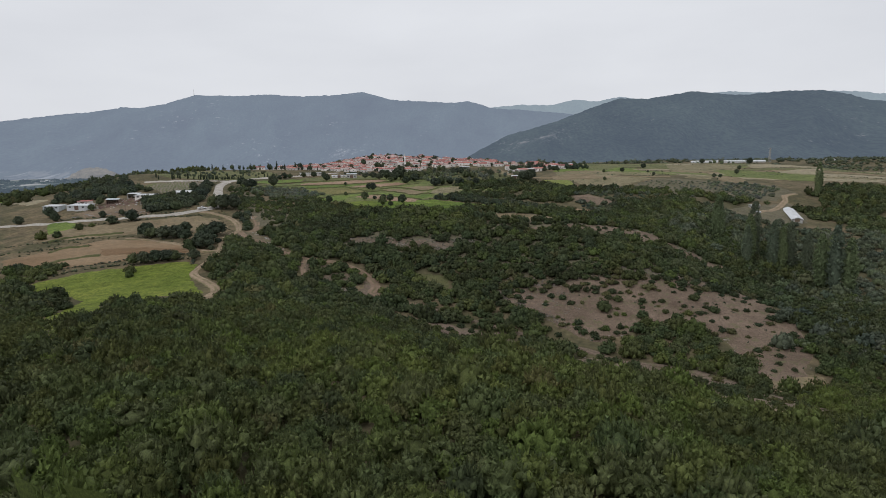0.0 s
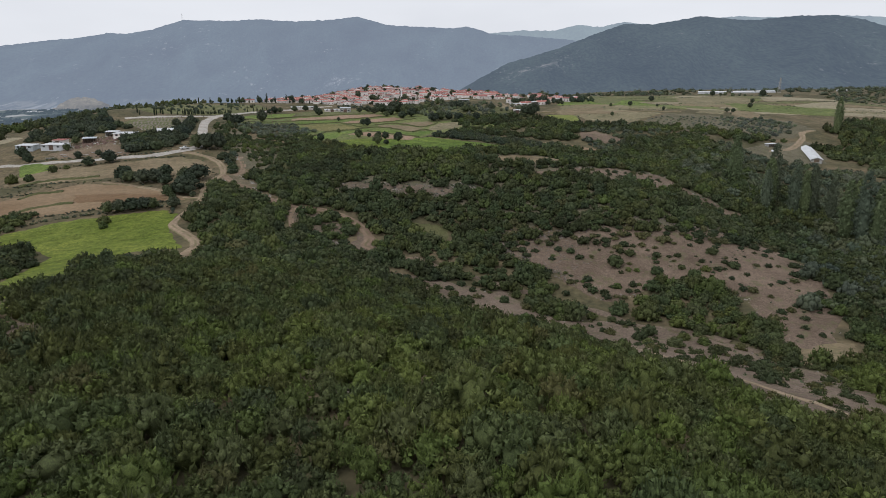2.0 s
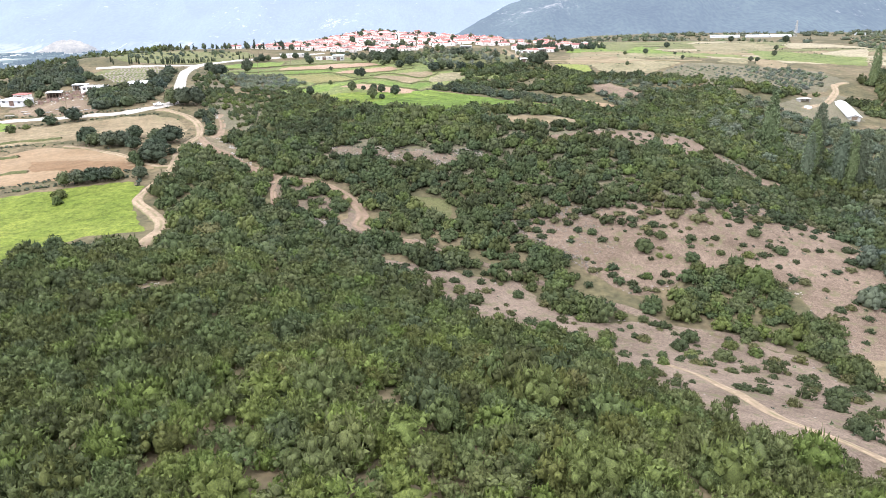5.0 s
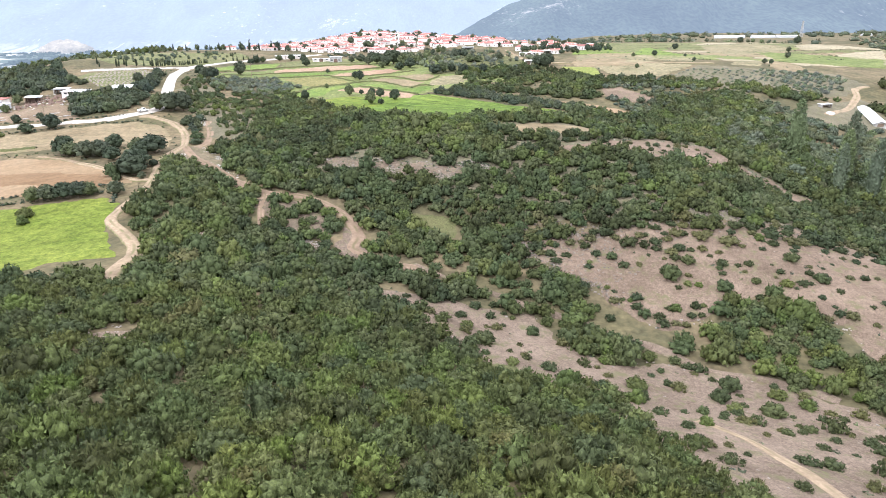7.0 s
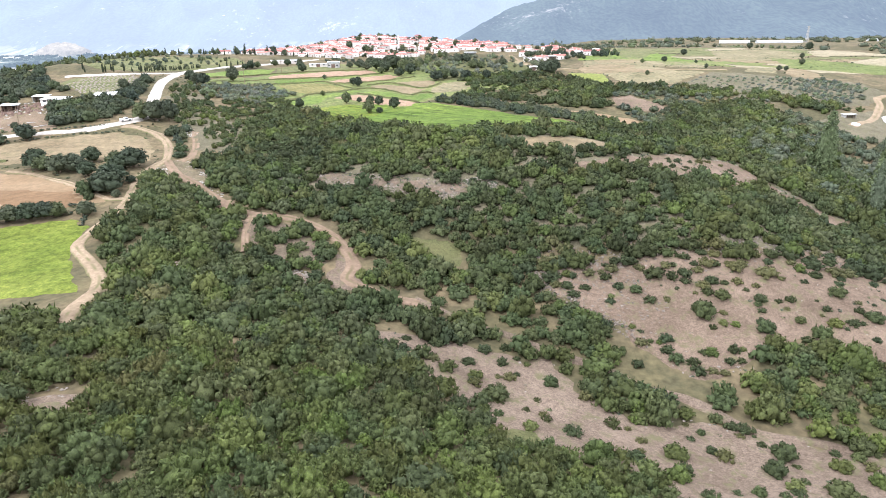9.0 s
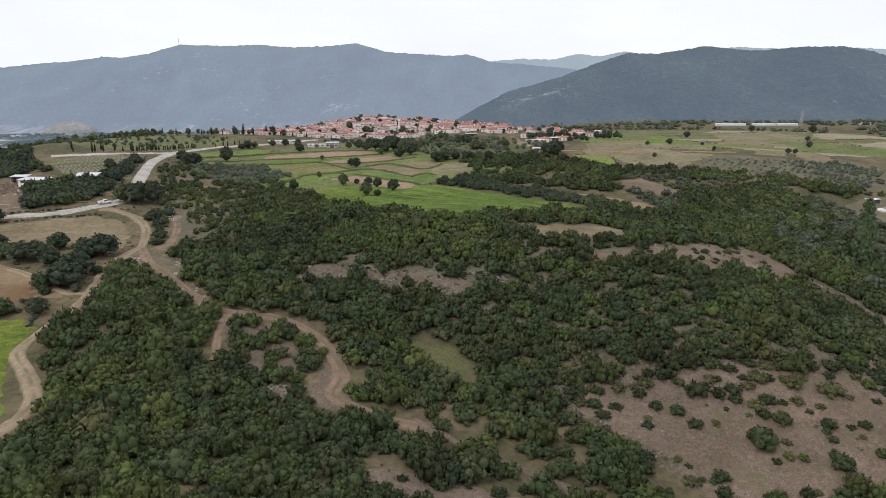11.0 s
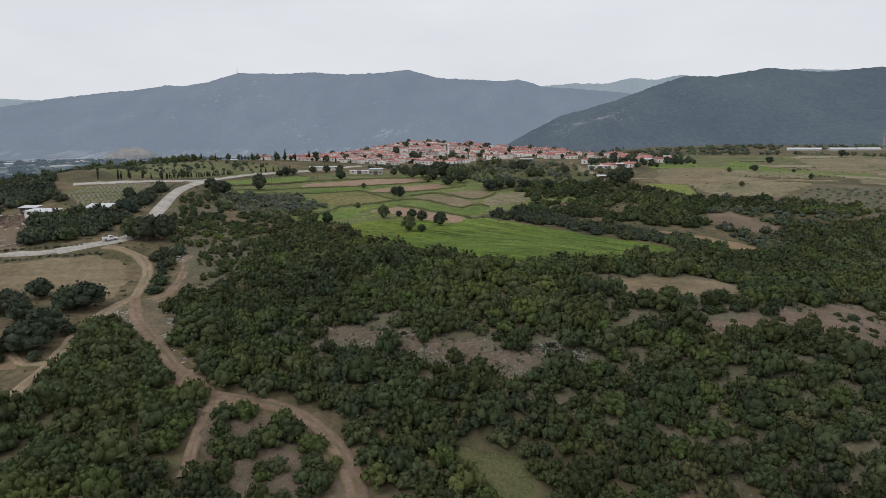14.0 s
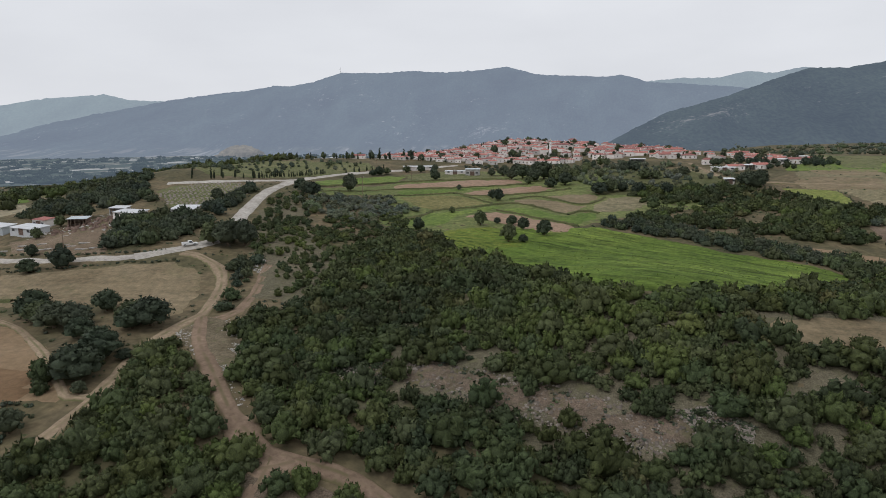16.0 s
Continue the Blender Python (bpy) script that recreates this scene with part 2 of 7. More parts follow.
M["straw"] = crop_material("straw", (0.225, 0.195, 0.135), (0.285, 0.25, 0.178), 18, 0.4, 0.12, 0.05, (0.19, 0.175, 0.11), 0.4, 0.7)
M["olive_crop"] = crop_material("dull_grass", (0.1, 0.112, 0.05), (0.15, 0.15, 0.076), 25, 0.3, 0.2, 0.05, (0.17, 0.15, 0.09), 0.7)
M["dry_grass"] = crop_material("dry_grass", (0.145, 0.134, 0.08), (0.225, 0.194, 0.128), 25, 0.3, 0.2, 0.05, (0.25, 0.205, 0.145), 0.8)
M["grass"] = crop_material("fresh_grass", (0.1, 0.128, 0.046), (0.155, 0.172, 0.068), 25, 0.3, 0.2, 0.03, (0.18, 0.165, 0.085), 0.6)
M["fallow"] = crop_material("fallow", (0.135, 0.13, 0.052), (0.195, 0.175, 0.08), -20, 0.2, 0.12, 0.06, (0.12, 0.125, 0.05), 0.6)
M["rough_grass"] = soil_material("rough_grass", (0.062, 0.074, 0.03), (0.11, 0.108, 0.05))
M["yard"] = soil_material("trodden_yard", (0.14, 0.105, 0.072), (0.21, 0.16, 0.115))
M["grove_floor"] = soil_material("grove_floor", (0.098, 0.092, 0.06), (0.155, 0.135, 0.094))


# ---------------------------------------------------------------- ground form: hills and hollows (x, y, radius, height)
HILLS = [
    (-56, 556, 140, 11.6), (280, 612, 140, 13.7), (-184, 348, 60, 12.1), (40, 220, 28, 3.5), (-40, 708, 60, 5.4),
    (-232, 516, 60, 9.7), (152, 420, 60, 7.8), (0, 668, 140, 15.3), (-220, 400, 28, 6.5), (0, 240, 28, 7.2),
    (60, 180, 28, 3.6), (-20, 0, 40, 4.4), (-140, 280, 28, 2.5), (-80, 640, 28, 4.8), (-244, 624, 90, 5.0),
    (320, 516, 60, 6.2), (160, 320, 28, 3.9), (296, 696, 90, 5.3), (-248, 442, 48, 4.2),
]
HOLLOWS = [
    (40, 120, 40, -20.2), (224, 120, 90, -15.8), (-40, 160, 28, -5.8), (-208, 120, 90, -11.1), (-40, 100, 28, -4.5),
    (0, 180, 28, -5.7), (176, 252, 60, -5.2), (128, 36, 60, -10.8), (120, 180, 28, -8.4), (100, 100, 28, -6.7),
    (-100, 140, 28, -5.6), (248, 204, 60, -8.0), (-40, 540, 40, -5.5), (176, 84, 60, -8.0), (100, 300, 28, -3.0),
    (220, 320, 28, -3.2), (-280, 228, 60, -4.3), (0, 140, 28, -3.5), (-40, 220, 28, -2.3), (-184, 60, 60, -4.2),
]


def smooth(a, b, v):
    t = np.clip((v - a) / (b - a), 0, 1)
    return t * t * (3 - 2 * t)


def ground_z(x, y):
    x, y = np.asarray(x, float), np.asarray(y, float)
    z = np.full(np.broadcast(x, y).shape, 13.37)
    for cx, cy, r, a in HILLS + HOLLOWS:
        z = z + a * np.exp(-((x - cx) ** 2 + (y - cy) ** 2) / (2 * r * r))
    z = z + 0.22 * np.sin(x * 0.43 + 1.3 * np.sin(y * 0.21)) * np.sin(y * 0.37 + x * 0.11)
    away = np.hypot((x - 20) / 430, (y - 330) / 470)
    plain_z = -18 + 46 * smooth(-250, 420, x - 0.12 * (y - 600))
    back = smooth(-100, -500, y)
    plain_z = plain_z * (1 - back) + 10 * back
    w = smooth(0.85, 1.75, away)
    rise = 8 * np.exp(-((x - 640) ** 2 + (y - 770) ** 2) / (2 * 120 * 120))
    return z * (1 - w) + plain_z * w + rise


def gz(x, y):
    return float(ground_z(x, y))


# ---------------------------------------------------------------- mesh helpers
def mesh_of(name, verts, faces, material=None, flat=True):
    me = bpy.data.meshes.new(name)
    verts = np.asarray(verts, np.float32)
    faces = np.asarray(faces, np.int32)
    n = faces.shape[1]
    me.vertices.add(len(verts))
    me.vertices.foreach_set("co", verts.ravel())
    me.loops.add(faces.size)
    me.loops.foreach_set("vertex_index", faces.ravel())
    me.polygons.add(len(faces))
    me.polygons.foreach_set("loop_start", np.arange(0, faces.size, n, dtype=np.int32))
    me.polygons.foreach_set("loop_total", np.full(len(faces), n, np.int32))
    if not flat:
        me.polygons.foreach_set("use_smooth", np.ones(len(faces), bool))
    me.update(calc_edges=True)
    if material:
        me.materials.append(material)
    return me


def point_value(me, name, values):
    a = me.attributes.new(name, "FLOAT", "POINT")
    a.data.foreach_set("value", np.asarray(values, np.float32))


def part(name, bm, material, parent, label=""):
    me = bpy.data.meshes.new(name)
    bm.to_mesh(me)
    bm.free()
    me.materials.append(material)
    ob = new(name, me)
    ob.parent = parent
    return tagged(ob, label)


def box(bm, x0, x1, y0, y1, z0, z1, bevel=0.0):
    v = [bm.verts.new(p) for p in ((x0, y0, z0), (x1, y0, z0), (x1, y1, z0), (x0, y1, z0), (x0, y0, z1), (x1, y0, z1), (x1, y1, z1), (x0, y1, z1))]
    fs = [bm.faces.new([v[i] for i in f]) for f in ((3, 2, 1, 0), (4, 5, 6, 7), (0, 1, 5, 4), (1, 2, 6, 5), (2, 3, 7, 6), (3, 0, 4, 7))]
    if bevel:
        edges = list({e for f in fs for e in f.edges})
        bmesh.ops.bevel(bm, geom=edges, offset=bevel, segments=1, affect="EDGES")
    return bm


def boxed(*args, bevel=0.0):
    return box(bmesh.new(), *args, bevel=bevel)


def tube(bm, rings, sides=8):
    """A closed tapered tube through rings of (x, y, z, radius)."""
    last = None
    for x, y, z, r in rings:
        ring = [bm.verts.new((x + r * math.cos(2 * math.pi * k / sides), y + r * math.sin(2 * math.pi * k / sides), z)) for k in range(sides)]
        if last:
            for k in range(sides):
                bm.faces.new((last[k], last[(k + 1) % sides], ring[(k + 1) % sides], ring[k]))
        else:
            bm.faces.new(ring[::-1])
        last = ring
    bm.faces.new(last)
    return bm


def thing(name, x, y, label, category, group="", z=None, turn=0.0):
    ob = new(name)
    ob.matrix_basis = pose(x, y, gz(x, y) if z is None else z, 0, 0, turn)
    return tagged(ob, label, category, group)


def inside(px, py, poly):
    px, py = np.asarray(px), np.asarray(py)
    hit = np.zeros(px.shape, bool)
    n = len(poly)
    for i in range(n):
        (x0, y0), (x1, y1) = poly[i], poly[(i + 1) % n]
        if y0 == y1:
            continue
        cross = (y0 > py) != (y1 > py)
        hit ^= cross & (px < (x1 - x0) * (py - y0) / (y1 - y0) + x0)
    return hit


def wobble(x, y, amount, wave, shift=0.0):
    k = 2 * math.pi / wave
    wx = np.sin(y * k + shift) + 0.6 * np.sin(x * k * 1.7 + y * k * 0.9 + 2 * shift) + 0.4 * np.sin(y * k * 3.1 + 1.7)
    wy = np.sin(x * k + 1.1 + shift) + 0.6 * np.sin(y * k * 1.6 - x * k * 0.8 + shift) + 0.4 * np.sin(x * k * 2.9 + 0.3)
    return x + amount * 0.5 * wx, y + amount * 0.5 * wy


def distance_to(px, py, line):
    best = np.full(np.shape(px), 1e9)
    for (x0, y0), (x1, y1) in zip(line[:-1], line[1:]):
        dx, dy = x1 - x0, y1 - y0
        t = np.clip(((px - x0) * dx + (py - y0) * dy) / (dx * dx + dy * dy), 0, 1)
        best = np.minimum(best, np.hypot(px - x0 - t * dx, py - y0 - t * dy))
    return best


# ---------------------------------------------------------------- ground sheet to the horizon
def spread(lo, hi, step, reach):
    near = list(np.arange(lo, hi + 0.1, step))
    out, d = [], step
    v = hi
    while v < reach:
        d *= 1.22
        v += d
        out.append(v)
    low, d, v = [], step, lo
    while v > -reach:
        d *= 1.22
        v -= d
        low.append(v)
    return np.array(low[::-1] + near + out)


def ground_sheet():
    xs, ys = spread(-300, 330, 4.0, 4700), spread(-110, 720, 4.0, 4700)
    gx, gy = np.meshgrid(xs, ys)
    verts = np.stack([gx.ravel(), gy.ravel(), ground_z(gx, gy).ravel()], 1)
    w, hgt = len(xs), len(ys)
    i = (np.arange(hgt - 1)[:, None] * w + np.arange(w - 1)[None]).ravel()
    faces = np.stack([i, i + 1, i + w + 1, i + w], 1)
    ob = new("ground", mesh_of("ground", verts, faces, M["ground"], False))
    tagged(ob, "rolling ground of dry grass, scrub and earth", "ground", kind="structure")


ground_sheet()


# ---------------------------------------------------------------- fields, bare ground, roads
def sheet(name, poly, material, label, lift=0.12, step=3.0, rag=1.0, category="field"):
    """A patch of ground with an uneven edge, laid on the form of the land."""
    from mathutils.geometry import delaunay_2d_cdt
    edge = []
    n = len(poly)
    for i in range(n):
        (x0, y0), (x1, y1) = poly[i], poly[(i + 1) % n]
        k = max(1, int(math.hypot(x1 - x0, y1 - y0) / step))
        for j in range(k):
            x, y = x0 + (x1 - x0) * j / k, y0 + (y1 - y0) * j / k
            x, y = wobble(x, y, rag, 9.0)
            edge.append((float(x), float(y)))
    ex = [p[0] for p in edge]
    ey = [p[1] for p in edge]
    gx, gy = np.meshgrid(np.arange(min(ex), max(ex), step), np.arange(min(ey), max(ey), step))
    gx, gy = gx.ravel() + 0.37, gy.ravel() + 0.41
    ok = inside(gx, gy, edge)
    ok[ok] &= distance_to(gx[ok], gy[ok], edge + edge[:1]) > 0.8
    pts = [Vector(p) for p in edge] + [Vector((float(a), float(b))) for a, b in zip(gx[ok], gy[ok])]
    m = len(edge)
    v, _, f, *_ = delaunay_2d_cdt(pts, [(i, (i + 1) % m) for i in range(m)], [], 1, 1e-4)
    vx, vy = np.array([p.x for p in v]), np.array([p.y for p in v])
    rim = np.clip(distance_to(vx, vy, edge + edge[:1]) / 0.5, 0, 1)
    verts = np.stack([vx, vy, ground_z(vx, vy) + (lift + 0.1) * rim - 0.1], 1)
    faces = [t for t in f if len(t) == 3]
    ob = new(name, mesh_of(name, verts, faces, material, False))
    return tagged(ob, label, category, kind="structure")


def spline(line, step=2.0):
    pts = [Vector((*p, 0)) for p in line]
    out = []
    for i in range(len(pts) - 1):
        p0, p1, p2, p3 = pts[max(i - 1, 0)], pts[i], pts[i + 1], pts[min(i + 2, len(pts) - 1)]
        n = max(2, int((p2 - p1).length / step))
        for j in range(n):
            t = j / n
            q = 0.5 * (2 * p1 + (p2 - p0) * t + (2 * p0 - 5 * p1 + 4 * p2 - p3) * t * t + (3 * p1 - p0 - 3 * p2 + p3) * t ** 3)
            out.append((q.x, q.y))
    out.append(tuple(line[-1]))
    return out


def ribbon(name, line, width, material, label, lift=0.2, rag=0.35):
    c = np.array(spline(line))
    d = np.gradient(c, axis=0)
    d /= np.linalg.norm(d, axis=1)[:, None]
    side = np.stack([-d[:, 1], d[:, 0]], 1)
    cols = np.linspace(-1, 1, 7)
    rng = np.random.RandomState(len(line))
    wid = 1.6 * np.convolve(rng.uniform(-1, 1, len(c) + 4), np.ones(5) / 5, "valid")
    verts, across = [], []
    for u in cols:
        w = width / 2 * (1 + rag * wid)
        p = c + side * (u * w)[:, None]
        dip = -0.05 if 0.3 < abs(u) < 0.7 else 0.0
        verts.append(np.stack([p[:, 0], p[:, 1], ground_z(p[:, 0], p[:, 1]) + lift + dip - (lift + 0.06) * (abs(u) > 0.9)], 1))
        across.append(np.full(len(c), abs(u)))
    n = len(c)
    verts = np.concatenate(verts)
    i = (np.arange(6)[:, None] * n + np.arange(n - 1)[None]).ravel()
    faces = np.stack([i, i + 1, i + n + 1, i + n], 1)[:, ::-1]
    me = mesh_of(name, verts, faces, material, False)
    point_value(me, "across", np.concatenate(across))
    return tagged(new(name, me), label, "road", kind="structure")


FIELD_PLAN = {
    "plateau": [(-118, 400), (-100, 480), (-60, 500), (20, 470), (60, 440), (40, 385), (0, 352), (-10, 342), (-60, 318), (-84, 322), (-95, 360)],
    "plot_far": [(-101, 402), (-87, 412), (-63, 424), (-42, 434), (-32, 432), (-49, 428), (-59, 419), (-71, 407), (-83, 397), (-96, 386)],
    "plot_dry": [(-49, 397), (-46, 403), (-31, 412), (-18, 422), (-11, 415), (-20, 411), (-30, 401), (-43, 393)],
    "plot_green": [(-149, 413), (-142, 439), (-122, 458), (-112, 459), (-110, 431), (-123, 413), (-138, 389)],
    "plot_right": [(-7, 386), (-2, 400), (6, 407), (18, 403), (18, 390), (9, 372), (-5, 367), (-10, 371)],
    "plot_fallow": [(-136, 385), (-121, 408), (-108, 411), (-101, 402), (-96, 384), (-109, 377), (-126, 363)],
    "meadow": [(-140, 159), (-127, 172), (-97, 181), (-90, 175), (-87, 162), (-75, 142), (-91, 139), (-94, 132), (-102, 130), (-101, 110), (-91, 85), (-105, 101), (-112, 128), (-113, 137), (-125, 147), (-132, 145), (-139, 152)],
    "plough": [(-152, 220), (-141, 220), (-124, 215), (-108, 205), (-100, 198), (-92, 195), (-93, 190), (-103, 188), (-113, 185), (-121, 182), (-143, 175), (-161, 173), (-177, 194)],
    "stubble": [(-186, 245), (-168, 248), (-147, 252), (-122, 261), (-113, 258), (-106, 250), (-101, 241), (-97, 230), (-100, 226), (-119, 231), (-131, 229), (-145, 227), (-154, 226), (-186, 223)],
    "clover": [(-60, 313), (-49, 330), (-39, 332), (-20, 336), (-5, 340), (16, 323), (33, 307), (52, 299), (59, 290), (50, 270), (22, 238), (10, 234), (1, 236), (-7, 241), (-17, 255), (-34, 281), (-46, 292)],
    "clover_lobe": [(-60, 310), (-58, 322), (-51, 330), (-41, 334), (-36, 326), (-36, 313), (-27, 310), (-29, 300), (-38, 295), (-50, 298)],
    "olive_crop": [(-95, 381), (-86, 390), (-72, 398), (-66, 395), (-56, 385), (-51, 378), (-59, 370), (-66, 359), (-72, 357), (-79, 361), (-86, 369)],
    "brown_far": [(-108, 414), (-105, 425), (-82, 446), (-52, 453), (-42, 446), (-43, 436), (-63, 426), (-87, 415), (-101, 405)],
    "brown": [(-70, 406), (-59, 417), (-46, 426), (-33, 432), (-25, 424), (-31, 414), (-46, 406), (-56, 396), (-64, 399)],
    "tan": [(-44, 390), (-35, 396), (-24, 392), (-17, 386), (-9, 381), (-12, 371), (-18, 362), (-28, 373), (-38, 381)],
    "tan_small": [(-31, 400), (-20, 408), (-7, 411), (-3, 402), (-8, 389), (-14, 385), (-22, 391)],
    "grass_strip": [(-46, 366), (-38, 376), (-28, 369), (-18, 359), (-11, 368), (-6, 367), (-5, 357), (-10, 345), (-15, 341), (-26, 349), (-36, 358)],
    "red_strip": [(-58, 349), (-52, 358), (-46, 363), (-36, 357), (-24, 348), (-13, 340), (-15, 328), (-20, 324), (-29, 330), (-38, 337), (-49, 344)],
    "pasture_far": [(-122, 458), (-100, 484), (-73, 484), (-52, 463), (-83, 449), (-106, 430), (-112, 459)],
    "pasture_left": [(-80, 325), (-73, 342), (-70, 353), (-58, 364), (-50, 376), (-41, 376), (-47, 365), (-52, 360), (-58, 349), (-59, 340), (-60, 332), (-67, 325)],
    "yellow": [(75, 424), (77, 381), (93, 379), (96, 412)],
    "village_field": [(41, 486), (59, 493), (60, 454), (47, 459)],
    "fallow": [(18, 225), (20, 217), (32, 216), (46, 218), (55, 228), (50, 236), (41, 234), (27, 228)],
    "red_patch": [(85, 353), (83, 336), (91, 325), (108, 326), (106, 339), (99, 348), (95, 358)],
    "tan_patch": [(50, 317), (56, 321), (63, 322), (76, 318), (90, 308), (84, 302), (68, 302), (54, 303)],
    "right_tan": [(86, 441), (121, 445), (140, 411), (157, 408), (125, 374), (99, 378), (97, 400)],
    "yard": [(-196, 276), (-183, 283), (-169, 290), (-152, 272), (-146, 263), (-164, 261), (-183, 265)],
    "graves": [(-191, 343), (-191, 354), (-169, 373), (-153, 361), (-147, 340), (-150, 324), (-161, 313), (-173, 326)],
    "bare_slope": [(18, 169), (31, 164), (52, 166), (70, 165), (93, 173), (111, 166), (114, 146), (110, 130), (105, 116), (89, 91), (84, 102), (85, 116), (85, 124), (81, 134), (68, 139), (57, 131), (46, 129), (39, 137), (35, 145), (23, 156)],
    "bare_gully": [(-18, 137), (-11, 139), (-3, 136), (5, 137), (14, 135), (20, 134), (23, 125), (30, 117), (42, 119), (54, 115), (68, 108), (76, 100), (74, 90), (81, 83), (78, 68), (72, 44), (66, 30), (47, 38), (46, 42), (43, 47), (41, 50), (39, 52), (36, 56), (34, 59), (31, 62), (30, 77), (26, 93), (20, 99), (9, 104), (1, 113), (-8, 129)],
    "bare_ridge": [(32, 208), (47, 209), (76, 233), (98, 237), (103, 216), (110, 206), (117, 200), (110, 190), (101, 197), (93, 205), (72, 201), (58, 205), (39, 202)],
    "bare_middle": [(-46, 212), (-36, 216), (-29, 213), (-19, 210), (-10, 207), (0, 204), (6, 203), (7, 196), (-2, 195.5), (-10, 198.5), (-18, 200.5), (-25, 202.5), (-30, 205.5), (-39, 208)],
    "bare_west": [(-54, 212), (-49, 214), (-44, 215), (-42, 208), (-46, 206), (-50, 207)],
    "bare_east": [(21, 206), (28, 207), (33, 209), (32, 204), (25, 202), (21, 203)],
    "bare_chute": [(4, 203), (10, 204), (14, 200), (13, 196), (8, 197)],
    "clearing": [(-14, 181), (-4, 181), (3, 175), (5, 164), (-1, 168), (-8, 173)],
    "dirt_fan": [(-29, 157), (-27, 170), (-24, 170), (-20, 167), (-18, 160), (-20, 153), (-27, 152)],
    "rubble": [(-92, 219), (-91, 228), (-84, 228), (-79, 220), (-73, 213), (-70, 206), (-75, 206), (-84, 212)],
    "limestone": [(-60, 100), (-56, 105), (-49, 97), (-53, 92)],
    "trail_rock": [(-38, 157), (-35, 160), (-32, 159), (-32, 154), (-35, 153)],
    "rock_gap": [(-64, 157), (-59, 161), (-57, 156), (-59, 152)],
    "rock_gap_far": [(-77, 163), (-73, 167), (-69, 160)],
    "trail_verge": [(-57, 184), (-49, 183.5), (-42, 182), (-34, 178), (-29, 168), (-30, 160), (-40, 161), (-47, 170), (-53, 176)],
    "limestone_low": [(-12, 29.5), (-9, 32), (-7, 30), (-9.5, 27.5)],
    "quarry_slope": [(-132, 350), (-114, 330), (-99, 306), (-89, 288), (-79, 276), (-76, 262), (-76, 240), (-87, 242), (-97, 264), (-109, 278), (-119, 297), (-129, 319)],
    "lower_field": [(82, 102), (93, 106), (102, 105), (93, 89), (80, 90)],
    "grass_hollow": [(6, 104), (12, 109), (18, 110), (14, 103), (8, 100)],
    "strip_back": [(150, 576), (220, 578), (250, 615), (140, 615)],
    "farm_clearing": [(164, 302), (188, 323), (222, 344), (216, 318), (210, 300), (197, 284), (178, 281), (165, 291)],
    "orchard_slope": [(128, 374), (158, 406), (213, 402), (240, 398), (240, 366), (216, 346), (182, 330), (150, 326)],
    "left_pasture": [(-249, 504), (-192, 508), (-156, 517), (-141, 490), (-160, 440), (-172, 395), (-194, 386), (-230, 420)],
    "plot_pink": [(97, 479), (139, 467), (174, 444), (160, 419), (90, 444)],
    "plot_lime": [(140, 471), (185, 473), (186, 436), (138, 429)],
    "plot_rose": [(86, 444), (122, 423), (127, 403), (84, 415)],
    "plot_wheat": [(222, 568), (270, 577), (280, 531), (266, 503), (216, 488), (203, 508)],
    "plot_patch": [(209, 586), (225, 583), (212, 529), (190, 540)],
    "plot_long": [(239, 510), (285, 476), (313, 464), (290, 429), (262, 436), (230, 449)],
    "plot_straw": [(284, 482), (341, 508), (308, 458), (285, 463)],
    "plot_red": [(226, 453), (236, 445), (232, 418), (209, 394), (206, 417)],
    "plot_beige": [(194, 437), (219, 450), (201, 414), (179, 412)],
    "plot_end": [(285, 540), (420, 640), (346, 515), (276, 506)],
    "plot_rim": [(105, 518), (175, 556), (176, 460), (139, 467), (95, 488)],
    "plot_brown": [(85, 440), (99, 455), (125, 441), (116, 418), (90, 431)],
    "plot_ochre": [(105, 486), (149, 500), (128, 448), (101, 461)],
    "plot_crest": [(120, 561), (145, 581), (126, 495), (108, 498)],
    "plot_olive": [(145, 581), (163, 566), (169, 550), (149, 500), (128, 499)],
    "village_scrub": [(-10, 410), (7, 451), (-10, 508), (26, 507), (40, 492), (57, 466), (60, 439), (52, 410), (29, 401), (18, 403), (6, 408)],
    "left_green": [(-200, 260), (-188, 260), (-176, 252), (-178, 244), (-185, 237)],
    "meadow_arm": [(-101.9, 130.3), (-107.2, 131.3), (-103.4, 114.5), (-100.1, 101.6), (-98.6, 95.9), (-82, 73.2), (-80, 72.2), (-82.8, 78.9), (-87.2, 91), (-88.9, 104.3), (-87.1, 107.1)],
    "earth_patch": [(-94.8, 90.6), (-89.7, 85.5), (-82, 74.9), (-73.4, 67.2), (-65.6, 63.4), (-56.4, 49.1), (-60.4, 48.4), (-67.9, 54.8), (-71.7, 58.9)],
    "furrows": [(-143.5, 202.7), (-124.8, 203.2), (-107.1, 199.8), (-99.2, 192.7), (-102.4, 186.2), (-115.2, 188), (-126.8, 189.4), (-134.3, 188.6)],
    "low_field": [(-369, 428), (-322, 444), (-312, 416), (-330, 404)],
    "low_green": [(-356, 420), (-344, 424), (-292, 377), (-306, 375)],
    "low_tan": [(-299, 366), (-282, 363), (-241, 330), (-244, 314)],
}
LOWER_ROAD = [(-260, 264), (-230, 262), (-198, 259), (-180, 259), (-159, 258), (-136, 262), (-126, 272), (-123, 280)]
ROAD = [(-136, 262), (-126, 272), (-122, 281), (-124, 294), (-130, 309), (-136, 327), (-145, 355), (-151, 382), (-155, 402), (-157, 424), (-152, 454), (-142, 467), (-126, 482), (-112, 497), (-96, 520)]
